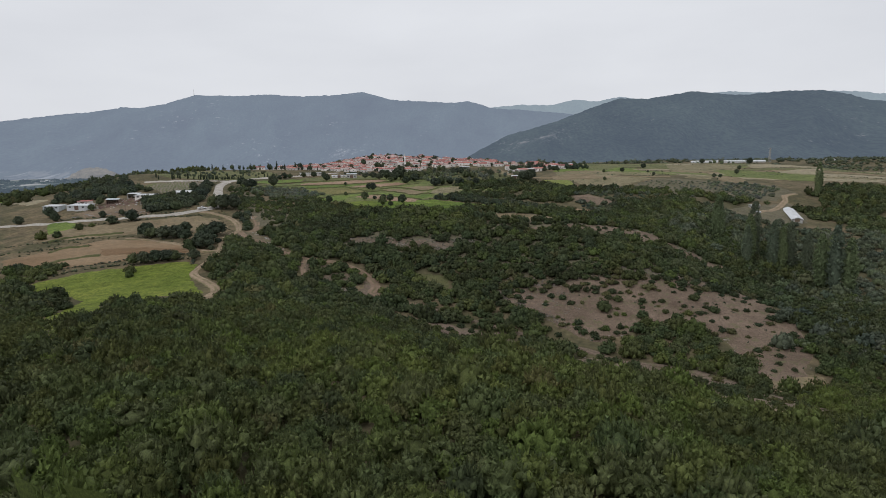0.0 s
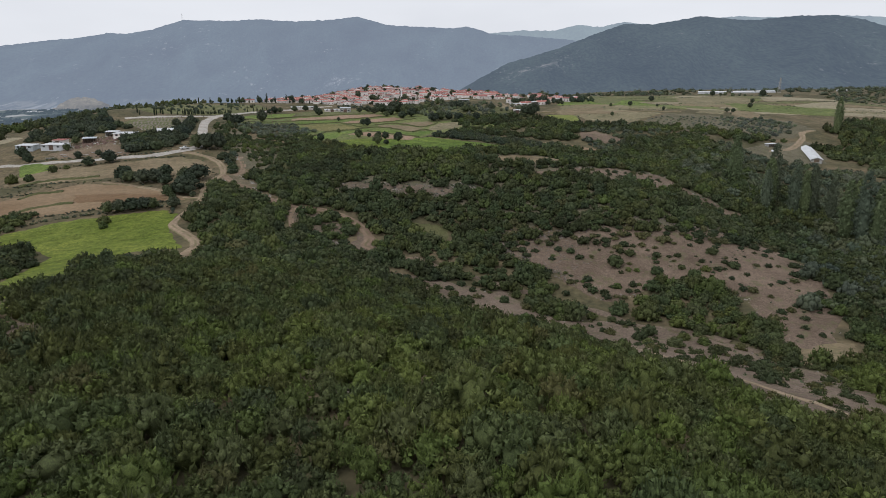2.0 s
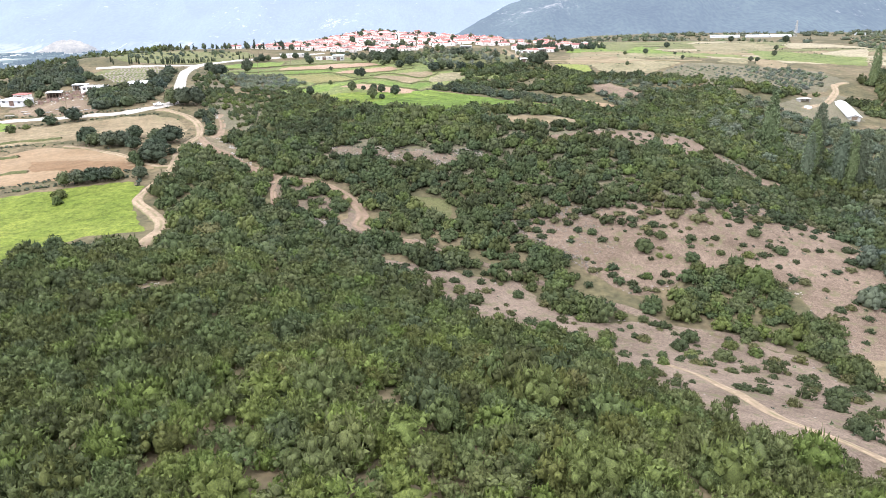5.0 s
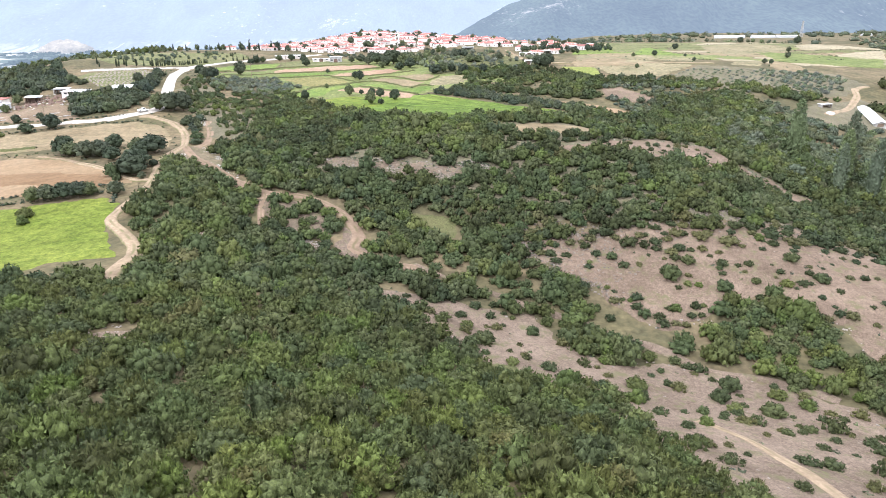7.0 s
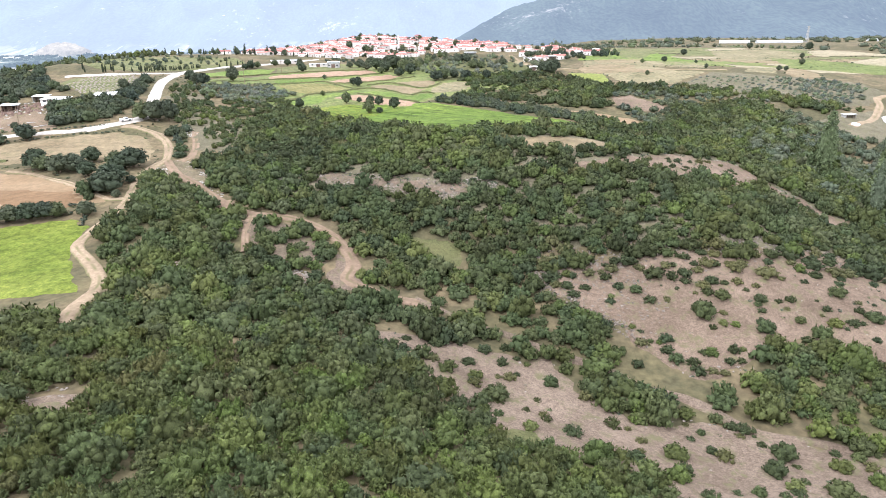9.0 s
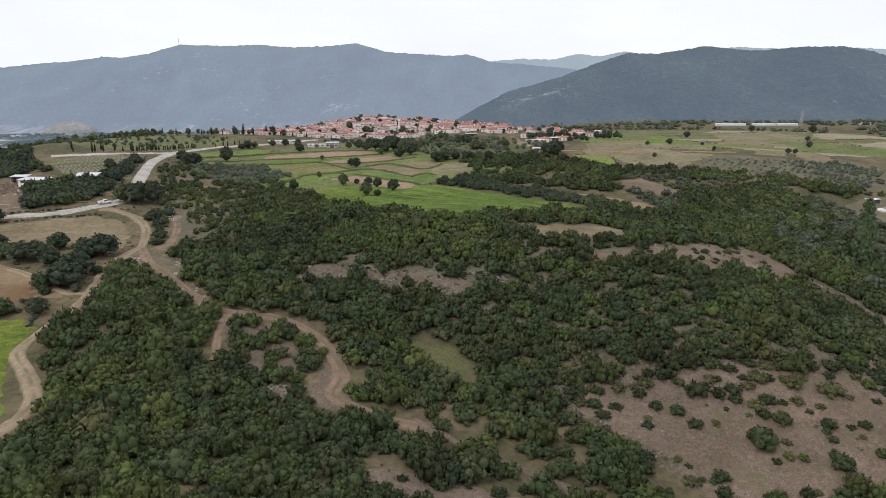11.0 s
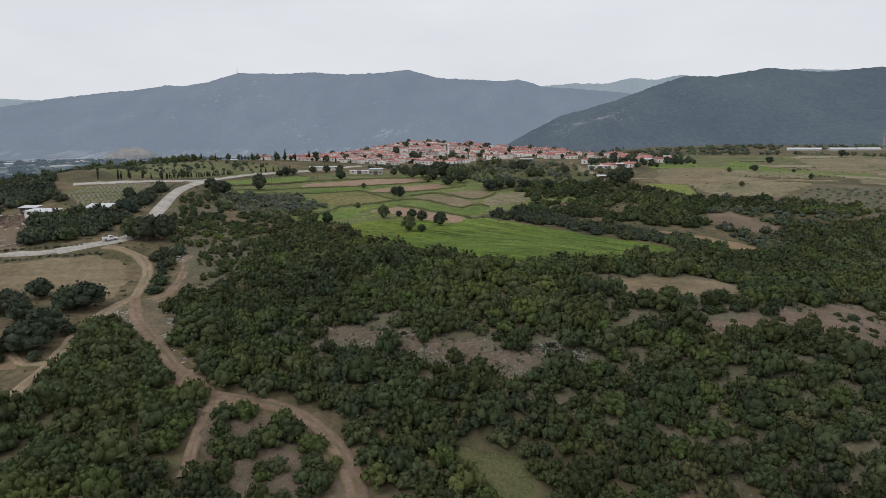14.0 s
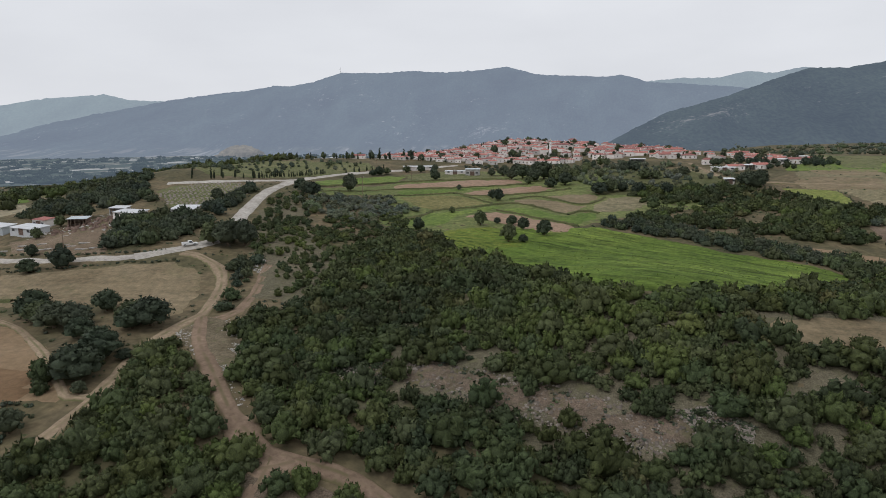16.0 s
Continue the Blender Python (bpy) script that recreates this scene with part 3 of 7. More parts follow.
UPPER_ROAD = [(-156, 410), (-161, 397), (-170, 381), (-179, 370), (-187, 364), (-196, 359)]
FIELD_TRACK = [(-69, 126), (-71.5, 133), (-72, 141), (-74, 148), (-81, 157), (-88, 165), (-88, 173), (-87, 183), (-88.5, 194), (-93, 213), (-93.5, 222), (-92.5, 229), (-97, 243), (-103, 254), (-109, 261), (-117, 266), (-124, 267.5)]
GULLY_TRACK = [(-91, 227), (-85, 217), (-80, 211), (-73, 203.5), (-65, 195), (-59, 190), (-54, 187), (-50, 186.6), (-44, 185.6), (-40, 185), (-35, 183), (-30, 178.5), (-25.8, 172.8), (-23, 165), (-23.6, 158), (-16.6, 154), (-7, 151)]
WASH_TRACK = [(-8, 153), (1, 147), (9, 143), (20, 137), (29, 133), (35, 128), (44, 123), (52, 115), (64, 111), (71, 105)]
SHORT_TRACK = [(-53, 187), (-52, 183), (-51.3, 176), (-49.6, 169), (-48.6, 165.5)]
QUARRY_TRACK = [(-88, 226), (-86, 233), (-89, 247), (-94, 260), (-97, 269)]
VILLAGE_TRACK = [(51, 520), (55, 477), (59, 455), (70, 442), (95, 428), (130, 415), (170, 414)]
SHED_TRACK = [(178, 300), (185, 306), (197, 316), (210, 332), (220, 346), (226, 358), (237, 365)]
LOWER_TRACK = [(40, 93), (44, 86), (46, 76), (47, 63), (51, 56), (54, 50), (57, 45), (60, 38)]
for key, mat_key, kind_name, words in (
    ("plateau", "grass", "field", "rough green plateau grass between the strips"),
    ("plot_far", "strip_green", "field", "green strip between two tilled strips"),
    ("plot_dry", "grass", "field", "grey-green plot on the plateau"),
    ("plot_green", "strip_green", "field", "bright green plot beside the road"),
    ("plot_right", "dry_grass", "field", "dry grassy plot behind the clover"),
    ("plot_fallow", "grass", "field", "dull green plot above the olive grove"),
    ("meadow", "meadow", "field", "bright green meadow with a hedge along its edge"),
    ("plough", "plough", "field", "ploughed orange-brown field beside the track"),
    ("stubble", "stubble", "field", "dry stubble field below the road"),
    ("clover", "clover", "field", "large green clover field with crop rows"),
    ("clover_lobe", "meadow", "field", "bright yellow-green corner of the clover field"),
    ("olive_crop", "fallow", "field", "dull olive-green field on the plateau"),
    ("brown_far", "tilled", "field", "long strip of pale brown tilled soil"),
    ("brown", "tilled", "field", "strip of bare reddish tilled soil"),
    ("tan", "stubble", "field", "tan harvested field"),
    ("tan_small", "stubble", "field", "small tan field between low banks"),
    ("grass_strip", "strip_green", "field", "fresh green strip of grass"),
    ("red_strip", "tilled", "field", "narrow strip of red-brown earth"),
    ("pasture_far", "olive_crop", "field", "dull green pasture beside the road"),
    ("pasture_left", "strip_green", "field", "soft green pasture with a few trees"),
    ("yellow", "yellow", "field", "small yellow-green mustard field"),
    ("village_field", "dry_grass", "field", "dry tan field below the village"),
    ("fallow", "stubble", "field", "small fallow field ringed by scrub"),
    ("red_patch", "bare", "field", "bare stony patch among scrub"),
    ("tan_patch", "plough", "field", "strip of orange-brown earth behind the clover hedge"),
    ("right_tan", "dry_grass", "field", "dry tan slope on the plateau edge"),
    ("yard", "yard", "yard", "trodden reddish farm yard in front of sheds"),
    ("graves", "olive_crop", "plot", "grey plot with rows of low stones"),
    ("bare_slope", "bare", "slope", "bare pinkish stony slope dotted with shrubs"),
    ("bare_gully", "pale", "slope", "pale eroded earth at the foot of the slope"),
    ("bare_ridge", "bare", "slope", "bare earth along the ridge top"),
    ("bare_middle", "hill_earth", "slope", "band of bare stony earth amid scrub"),
    ("bare_west", "hill_earth", "slope", "stony brown gap in the hill scrub"),
    ("bare_east", "bare", "slope", "small stony gap below the ridge"),
    ("bare_chute", "hill_earth", "slope", "narrow reddish earth chute between shrubs"),
    ("clearing", "rough_grass", "clearing", "small grassy clearing in the scrub"),
    ("dirt_fan", "pale", "clearing", "worn patch of pale earth by the track"),
    ("rubble", "debris", "clearing", "earth patch strewn with dumped rubble"),
    ("limestone", "pale", "clearing", "small outcrop of pale limestone"),
    ("trail_verge", "hill_earth", "slope", "rough brown earth beside the trail"),
    ("trail_rock", "pale", "clearing", "pale grey rock outcrop beside the trail"),
    ("rock_gap", "pale", "clearing", "small gap of pale rock in the scrub"),
    ("rock_gap_far", "pale", "clearing", "narrow gap of stony earth in the scrub"),
    ("limestone_low", "pale", "clearing", "pale rocky gap in the scrub"),
    ("quarry_slope", "grove_floor", "slope", "tan earth and dry grass of an old quarry"),
    ("lower_field", "stubble", "field", "small ploughed terrace in the valley"),
    ("grass_hollow", "rough_grass", "clearing", "grassy hollow at the foot of the hill"),
    ("strip_back", "olive_crop", "field", "dull green field at the plateau rim"),
    ("farm_clearing", "grove_floor", "clearing", "trodden dry grass round the farm barn"),
    ("orchard_slope", "grove_floor", "slope", "rough grey-green slope under the olives"),
    ("left_pasture", "olive_crop", "field", "dry pasture above the road"),
    ("plot_pink", "dry_grass", "field", "pinkish tan stubble plot on the plateau"),
    ("plot_lime", "grass", "field", "yellow-green crop plot on the plateau"),
    ("plot_rose", "stubble", "field", "rosy tilled plot beside the mustard"),
    ("plot_wheat", "dry_grass", "field", "pale straw plot at the plateau rim"),
    ("plot_patch", "olive_crop", "field", "small green plot at the plateau rim"),
    ("plot_long", "grass", "field", "long pale green field on the plateau"),
    ("plot_straw", "straw", "field", "pale harvested strip on the plateau"),
    ("plot_red", "stubble", "field", "red-brown tilled plot above the orchard"),
    ("plot_beige", "dry_grass", "field", "beige dry plot above the orchard"),
    ("plot_end", "straw", "field", "straw strip at the end of the plateau"),
    ("plot_rim", "strip_green", "field", "green plot beside the last houses"),
    ("plot_brown", "stubble", "field", "brown tilled field beside the field track"),
    ("plot_ochre", "stubble", "field", "ochre stubble field on the plateau"),
    ("plot_crest", "grass", "field", "green field behind the last houses"),
    ("plot_olive", "olive_crop", "field", "dull olive field at the plateau rim"),
    ("village_scrub", "rough_grass", "slope", "rough scrubby pasture below the village"),
    ("left_green", "strip_green", "field", "small green field beside the stubble"),
    ("meadow_arm", "meadow", "clearing", "grassy lane running into the scrub"),
    ("earth_patch", "pale", "clearing", "worn pale earth at the end of the lane"),
    ("furrows", "furrow", "field", "darker freshly turned band of the ploughed field"),
    ("low_field", "olive_crop", "field", "dull green field below the farm"),
    ("low_green", "strip_green", "field", "small green field below the farm"),
    ("low_tan", "straw", "field", "pale tan field below the farm"),
):
    sheet("field" if kind_name == "field" else kind_name, FIELD_PLAN[key], M[mat_key], words, lift=0.1 if key == "plateau" else 0.2 + 0.003 * list(FIELD_PLAN).index(key), rag=2.0 if kind_name in ("slope", "clearing") else 0.35, category=kind_name)
# long strip fields on the plateau beside the village
fr = random.Random(404)
STRIP_LINES = []
STRIPS = [0.0, 0.09, 0.17, 0.27, 0.36, 0.44, 0.55, 0.68, 0.82, 1.0]
for k, (v0, v1) in enumerate(zip(STRIPS[:-1], STRIPS[1:])):
    cuts = [0.0] + sorted(fr.uniform(0.15, 0.85) for _ in range(fr.choice((1, 2, 2, 3)))) + [1.0]
    for u0, u1 in zip(cuts[:-1], cuts[1:]):
        if u1 - u0 < 0.06:
            continue
        corner = []
        for u, v in ((u0, v0), (u1, v0), (u1, v1), (u0, v1)):
            xl, yl = 94 + 56 * v, 440 + 165 * v
            xr, yr = 340 + 160 * v, 424 + 185 * v
            corner.append((xl + (xr - xl) * u, yl + (yr - yl) * u + 7 * math.sin(3 * u + k)))
        tone = fr.choice(("straw", "grass", "stubble", "olive_crop", "stubble", "dry_grass", "olive_crop", "dry_grass", "straw", "grass"))
        words = {"straw": "pale straw strip field on the plateau", "grass": "green strip field on the plateau", "olive_crop": "dull green strip on the plateau", "dry_grass": "dry grassy strip on the plateau", "stubble": "brown stubble strip on the plateau"}[tone]
        sheet("field", corner, M[tone], words, lift=0.2, step=6.0, rag=0.8)
        STRIP_LINES.append([corner[3], corner[2]])
sheet("hillside", [(-60, 200), (-54, 222), (-40, 240), (-18, 250), (0, 234), (20, 236), (52, 268), (80, 285), (105, 260), (116, 220), (118, 180), (108, 168), (60, 166), (20, 171), (5, 186), (-30, 194)], M["grove_floor"], "dull earth and litter between the hill shrubs", lift=0.1, rag=3.0, category="slope")
ribbon("road", LOWER_ROAD, 3.3, M["road"], "narrow pale road past the farm", 0.44, 0.1)
ribbon("road", ROAD, 5.6, M["road"], "pale concrete village road with dusty edges", 0.48, 0.08)
ribbon("road", UPPER_ROAD, 4.6, M["road"], "narrow pale side road past the pasture", 0.46, 0.08)
ribbon("dirt_track", FIELD_TRACK, 3.6, M["track"], "rutted dirt track between fields and scrub", 0.42)
ribbon("dirt_track", GULLY_TRACK, 3.7, M["trail"], "winding earth trail through the scrub", 0.43)
ribbon("dirt_track", WASH_TRACK, 2.4, M["pale"], "narrow washed-out trail along the gully", 0.42, 0.6)
ribbon("dirt_track", [(-62, 192.5), (-57, 187), (-53, 183), (-49, 186)], 5.0, M["trail"], "trodden earth where the trails meet", 0.4)
ribbon("dirt_track", SHORT_TRACK, 2.8, M["trail"], "short earth spur off the trail", 0.36)
ribbon("dirt_track", QUARRY_TRACK, 3.4, M["trail"], "earth ramp climbing from the rubble", 0.23)
ribbon("dirt_track", [(-139.3, 220.3), (-128.8, 216.5), (-112.1, 206), (-98.8, 196.2), (-92.5, 191.6), (-88.1, 193.3)], 1.8, M["track"], "pale wheel track along the ploughed field", 0.4, 0.5)
ribbon("dirt_track", SHED_TRACK, 4.4, M["track"], "curved pale farm track to the barn", 0.46)
ribbon("dirt_track", VILLAGE_TRACK, 3.0, M["track"], "pale field track up to the village", 0.46)
ribbon("dirt_track", LOWER_TRACK, 2.6, M["track"], "pale trail along the valley floor", 0.42)


def bank(line, width=1.5, height=0.55):
    """A low grown-over ridge between two plots."""
    c = np.array(spline(line, 1.6))
    d = np.gradient(c, axis=0)
    d /= np.linalg.norm(d, axis=1)[:, None] + 1e-9
    side = np.stack([-d[:, 1], d[:, 0]], 1)
    g = np.random.RandomState(int(abs(line[0][0]) * 7 + line[0][1]))
    rows = []
    for u, up in ((-0.5, -0.15), (-0.22, 0.8), (0.1, 1.0), (0.5, -0.15)):
        p = c + side * (u * width * g.uniform(0.7, 1.3, len(c)))[:, None]
        rows.append(np.stack([p[:, 0], p[:, 1], ground_z(p[:, 0], p[:, 1]) + 0.25 + up * height * g.uniform(0.45, 1.15, len(c))], 1))
    n = len(c)
    i = (np.arange(3)[:, None] * n + np.arange(n - 1)[None]).ravel()
    ob = new("field_bank", mesh_of("field_bank", np.concatenate(rows), np.stack([i, i + 1, i + n + 1, i + n], 1)[:, ::-1], M["rough_grass"]))
    tagged(ob, "low grassy bank between two strips", "bank", kind="structure")


BANKS = [[(-131, 373), (-114, 388), (-102, 403), (-79, 418), (-60, 426), (-41, 436)],
         [(-96, 384), (-82, 395), (-73, 402), (-64, 398), (-53, 399), (-31, 412), (-18, 424)],
         [(-80, 325), (-72, 347), (-70, 357), (-58, 368), (-50, 378), (-56, 386), (-66, 397)],
         [(-50, 377), (-38, 382), (-27, 371), (-17, 361)],
         [(-46, 365), (-35, 358), (-24, 349), (-13, 341)],
         [(-44, 391), (-31, 400), (-14, 385), (-7, 389), (-2, 402)],
         [(-138, 389), (-123, 413), (-110, 430), (-83, 447), (-52, 455)],
         [(-17, 361), (-11, 370), (-5, 366)]]
LOWER_BANKS = [[(-175, 221), (-168, 228), (-146, 231)], [(-162, 201), (-160, 208), (-149, 209)], [(-150, 183), (-144, 189), (-135, 191)]]
for line in BANKS:
    bank(line)
for line in LOWER_BANKS:
    bank(line, 2.2, 0.6)


# ---------------------------------------------------------------- foliage
def low_ball(rng, sides, rings, rx, rz, cz, rough):
    verts, faces = [(0, 0, cz - rz)], []
    for i in range(1, rings):
        a = math.pi * i / rings
        for k in range(sides):
            b = 2 * math.pi * (k + 0.5 * (i % 2)) / sides
            q = 1 + rng.uniform(-rough, rough)
            verts.append((rx * q * math.sin(a) * math.cos(b), rx * q * math.sin(a) * math.sin(b), cz - rz * q * math.cos(a)))
    verts.append((0, 0, cz + rz))
    top = len(verts) - 1
    for k in range(sides):
        n = (k + 1) % sides
        faces.append((0, 1 + n, 1 + k))
        for i in range(rings - 2):
            a, b = 1 + i * sides, 1 + (i + 1) * sides
            faces += [(a + k, a + n, b + n), (a + k, b + n, b + k)]
        faces.append((top, 1 + (rings - 2) * sides + k, 1 + (rings - 2) * sides + n))
    return np.array(verts), np.array(faces)


def knob(rng, sides, rx, rz, rough):
    """The upper three quarters of a small rough ball."""
    verts, faces = [], []
    for i, a in enumerate((2.1, 1.15)):
        for k in range(sides):
            b = 2 * math.pi * (k + 0.5 * i) / sides
            q = 1 + rng.uniform(-rough, rough)
            verts.append((rx * q * math.sin(a) * math.cos(b), rx * q * math.sin(a) * math.sin(b), rz * q * math.cos(a)))
    verts.append((rng.uniform(-0.2, 0.2) * rx, rng.uniform(-0.2, 0.2) * rx, rz * rng.uniform(0.9, 1.1)))
    for k in range(sides):
        n = (k + 1) % sides
        faces += [(k, n, sides + k), (n, sides + n, sides + k), (sides + k, sides + n, 2 * sides)]
    return np.array(verts), np.array(faces)


def crown(seed, lobes=5, leaves=130, leaf=0.3, height=1.5, low=0.0, core=(8, 4), tight=0.4, shape="dome", heart=0.72, knobs=6, rising=0.45, slim=0.5, shoots=0.0, bulk=0.8):
    """Unit crown, one metre in radius: a dim heart inside rough lobes that are set with short sprays of leaves."""
    rng = np.random.RandomState(seed)
    mid = low + 0.3 * (height - low)
    cs = []
    for k in range(lobes):
        f = (k + 0.5) / lobes
        a = 2.39996 * k + rng.uniform(-0.35, 0.35)
        if shape == "spire":
            cs.append((0.18 * math.cos(a), 0.18 * math.sin(a), low + 0.3 + f * (height - 0.6), (0.72 - 0.5 * f) * rng.uniform(0.85, 1.1)))
        elif shape == "column":
            d = 0.62 * math.sin(math.pi * min(1, 0.82 * f + 0.18)) ** 0.6
            cs.append((d * math.cos(a), d * math.sin(a), low + 0.3 + f * (height - 0.65), (0.17 + 0.1 * math.sin(math.pi * min(1, f + 0.12))) * rng.uniform(0.75, 1.2)))
        else:
            up = 1 - f * 1.12 + rng.uniform(-0.08, 0.08)
            r = tight * rng.uniform(0.75, 1.2)
            d = math.sqrt(max(0.0, 1 - min(1, abs(up)) ** 2)) * (1.02 - 0.8 * r)
            cs.append((d * math.cos(a), d * math.sin(a), max(low + 0.3 * r, mid + up * (height - mid - 0.8 * r)), r))
    cs = np.array(cs)
    v0, f0 = low_ball(rng, core[0], core[1], heart if shape == "dome" else 0.58, (height - low) * 0.38, low + (height - low) * 0.38, 0.2)
    verts, faces = [v0], [f0]
    count = len(v0)
    tall = min(2.2, max(1.0, (height - low) * 0.62)) if shape == "dome" else 1.7
    if knobs:
        for c in cs:
            v, f = knob(rng, knobs, bulk * c[3], bulk * c[3] * min(tall, 1.25), 0.4)
            verts.append(v + c[:3])
            faces.append(f + count)
            count += len(v)
    made = 0
    out = cs[:, :3] - (0, 0, mid)
    while made < leaves:
        k = rng.randint(len(cs))
        c = cs[k]
        d = rng.normal(size=3)
        d /= np.linalg.norm(d)
        if d[2] < -0.3 or (shape == "dome" and d @ out[k] < -0.25):
            continue
        p = c[:3] + d * c[3] * rng.uniform(0.82, 1.1) * (1, 1, min(tall, 1.25))
        if p[2] < low + 0.02:
            continue
        shoot = rng.uniform() < shoots
        face = d + rng.normal(size=3) * 0.45
        face /= np.linalg.norm(face)
        tip = rng.normal(size=3) * 0.6 + (0, 0, rising)
        tip -= face * (tip @ face)
        tip = tip / np.linalg.norm(tip) * 0.8 + face * 0.55
        if shoot:
            tip = 0.5 * d + (0, 0, 0.9) + rng.normal(size=3) * 0.25
            tip /= np.linalg.norm(tip)
            face = np.cross(tip, rng.normal(size=3))
        t = np.cross(face, tip)
        t /= np.linalg.norm(t)
        wide, long = (slim * 0.62, 1.45) if shoot else (slim, 1.2 - slim)
        s = leaf * rng.uniform(0.6, 1.35)
        verts.append(np.array([p - t * s * wide - tip * s * 0.4, p + t * s * wide - tip * s * 0.4, p + tip * s * long]))
        faces.append(np.array([[count, count + 1, count + 2]]))
        count += 3
        made += 1
    return np.concatenate(verts), np.concatenate(faces)


BUSH = [crown(10 + k, 13 + 2 * (k % 3), 290, 0.15, 1.15 + 0.16 * (k % 3), core=(5, 3), tight=0.28, heart=0.55, knobs=4, rising=0.95, slim=0.42, shoots=0.22, bulk=0.66) for k in range(9)]
BUSH_MID = [crown(25 + k, 11 + 2 * (k % 3), 180, 0.165, 1.15 + 0.14 * (k % 3), core=(5, 3), tight=0.3, heart=0.58, knobs=4, rising=0.8, slim=0.44, shoots=0.15, bulk=0.7) for k in range(7)]
BUSH_FAR = [crown(40 + k, 10 + k % 3, 105, 0.175, 1.05 + 0.14 * (k % 3), core=(5, 3), tight=0.33, heart=0.7, knobs=4, rising=0.5, slim=0.47, shoots=0.06) for k in range(8)]
BUSH_LITE = [crown(140 + k, 6, 80, 0.25, 1.1, core=(6, 3), tight=0.42, heart=0.7, knobs=4, rising=0.4, slim=0.52) for k in range(6)]
TREE_FAR = [crown(60 + k, 9, 78, 0.18, 1.9, 0.2, (6, 3), 0.36, heart=0.76) for k in range(6)]
TREE_LITE = [crown(160 + k, 5, 60, 0.27, 1.6, 0.1, (6, 3), 0.46, knobs=4) for k in range(5)]
CLUMP_LOW = [crown(175 + k, 5, 14, 0.42, 1.2, core=(6, 3), tight=0.45, knobs=0, heart=0.85) for k in range(4)]
CLUMP_FAR = [crown(75 + k, 6, 30, 0.26, 1.3, core=(6, 3), knobs=0) for k in range(4)]


def planted(name, templates, xs, ys, radii, tones, material, label, category, seed, tall=1.0, sink=0.12, level=None):
    """Many plants joined into one mesh, each turned, stretched and set on the ground."""
    rng = np.random.RandomState(seed)
    pick = rng.randint(len(templates), size=len(xs))
    zs = ground_z(xs, ys) if level is None else np.full(len(xs), float(level))
    all_v, all_f, all_t, start = [], [], [], 0
    for k, (tv, tf) in enumerate(templates):
        m = pick == k
        n = int(m.sum())
        if not n:
            continue
        a = rng.uniform(0, 2 * math.pi, n)
        r = radii[m]
        sx, sy, sz = r * rng.uniform(0.85, 1.2, n), r * rng.uniform(0.85, 1.2, n), r * rng.uniform(0.8, 1.2, n) * np.broadcast_to(tall, m.shape)[m]
        ca, sa = np.cos(a), np.sin(a)
        x = tv[None, :, 0] * sx[:, None]
        y = tv[None, :, 1] * sy[:, None]
        z = tv[None, :, 2] * sz[:, None]
        v = np.stack([x * ca[:, None] - y * sa[:, None] + xs[m][:, None], x * sa[:, None] + y * ca[:, None] + ys[m][:, None], z + (zs[m] - sink * r)[:, None]], 2)
        f = tf[None] + (start + np.arange(n) * len(tv))[:, None, None]
        all_v.append(v.reshape(-1, 3))
        all_f.append(f.reshape(-1, 3))
        all_t.append(np.repeat(tones[m], len(tv)))
        start += n * len(tv)
    if not all_v:
        return None
    me = mesh_of(name, np.concatenate(all_v), np.concatenate(all_f), material, False)
    point_value(me, "tone", np.concatenate(all_t))
    return tagged(new(name, me), label, category, kind="stuff")


def plots(x0, x1, y0, y1, cell, seed):
    rng = np.random.RandomState(seed)
    gx, gy = np.meshgrid(np.arange(x0, x1, cell), np.arange(y0, y1, cell))
    gx[1::2] += cell / 2
    return (gx + rng.uniform(-0.36, 0.36, gx.shape) * cell).ravel(), (gy + rng.uniform(-0.36, 0.36, gy.shape) * cell).ravel()


MAQUIS = [(-330, -120), (330, -120), (330, 200), (300, 260), (235, 285), (200, 280), (165, 300), (150, 325), (118, 340), (105, 320), (90, 300), (75, 296), (60, 300),
          (50, 272), (22, 240), (10, 236), (1, 238), (-7, 243), (-17, 257), (-34, 283), (-46, 294), (-60, 316), (-70, 312), (-78, 296), (-76, 262), (-74, 240), (-84, 226),
          (-91, 222), (-92, 210), (-85, 182), (-86, 168), (-77, 153), (-70, 144), (-70, 135), (-75, 130), (-92, 132), (-102, 127), (-113, 134), (-125, 145), (-140, 150), (-330, 150)]
CLEAR = [FIELD_PLAN[k] for k in ("meadow", "limestone", "limestone_low", "trail_rock", "rock_gap", "rock_gap_far", "clearing", "dirt_fan", "rubble", "fallow", "lower_field", "grass_hollow", "clover", "meadow_arm", "earth_patch")]
BARE = [FIELD_PLAN[k] for k in ("bare_slope", "bare_gully", "bare_ridge", "bare_middle", "bare_west", "bare_east", "bare_chute")]
WAYS = [(FIELD_TRACK, 2.6), (GULLY_TRACK, 2.9), (WASH_TRACK, 1.5), (SHORT_TRACK, 1.9), (QUARRY_TRACK, 2.4), (LOWER_TRACK, 2.2), (ROAD, 4.5), (LOWER_ROAD, 3.6), (SHED_TRACK, 2.6), (VILLAGE_TRACK, 1.8), (UPPER_ROAD, 3.5)]


WASH = [(-8, 154), (15, 138), (40, 122), (60, 108), (78, 100), (90, 116), (62, 134), (40, 142), (20, 160)]


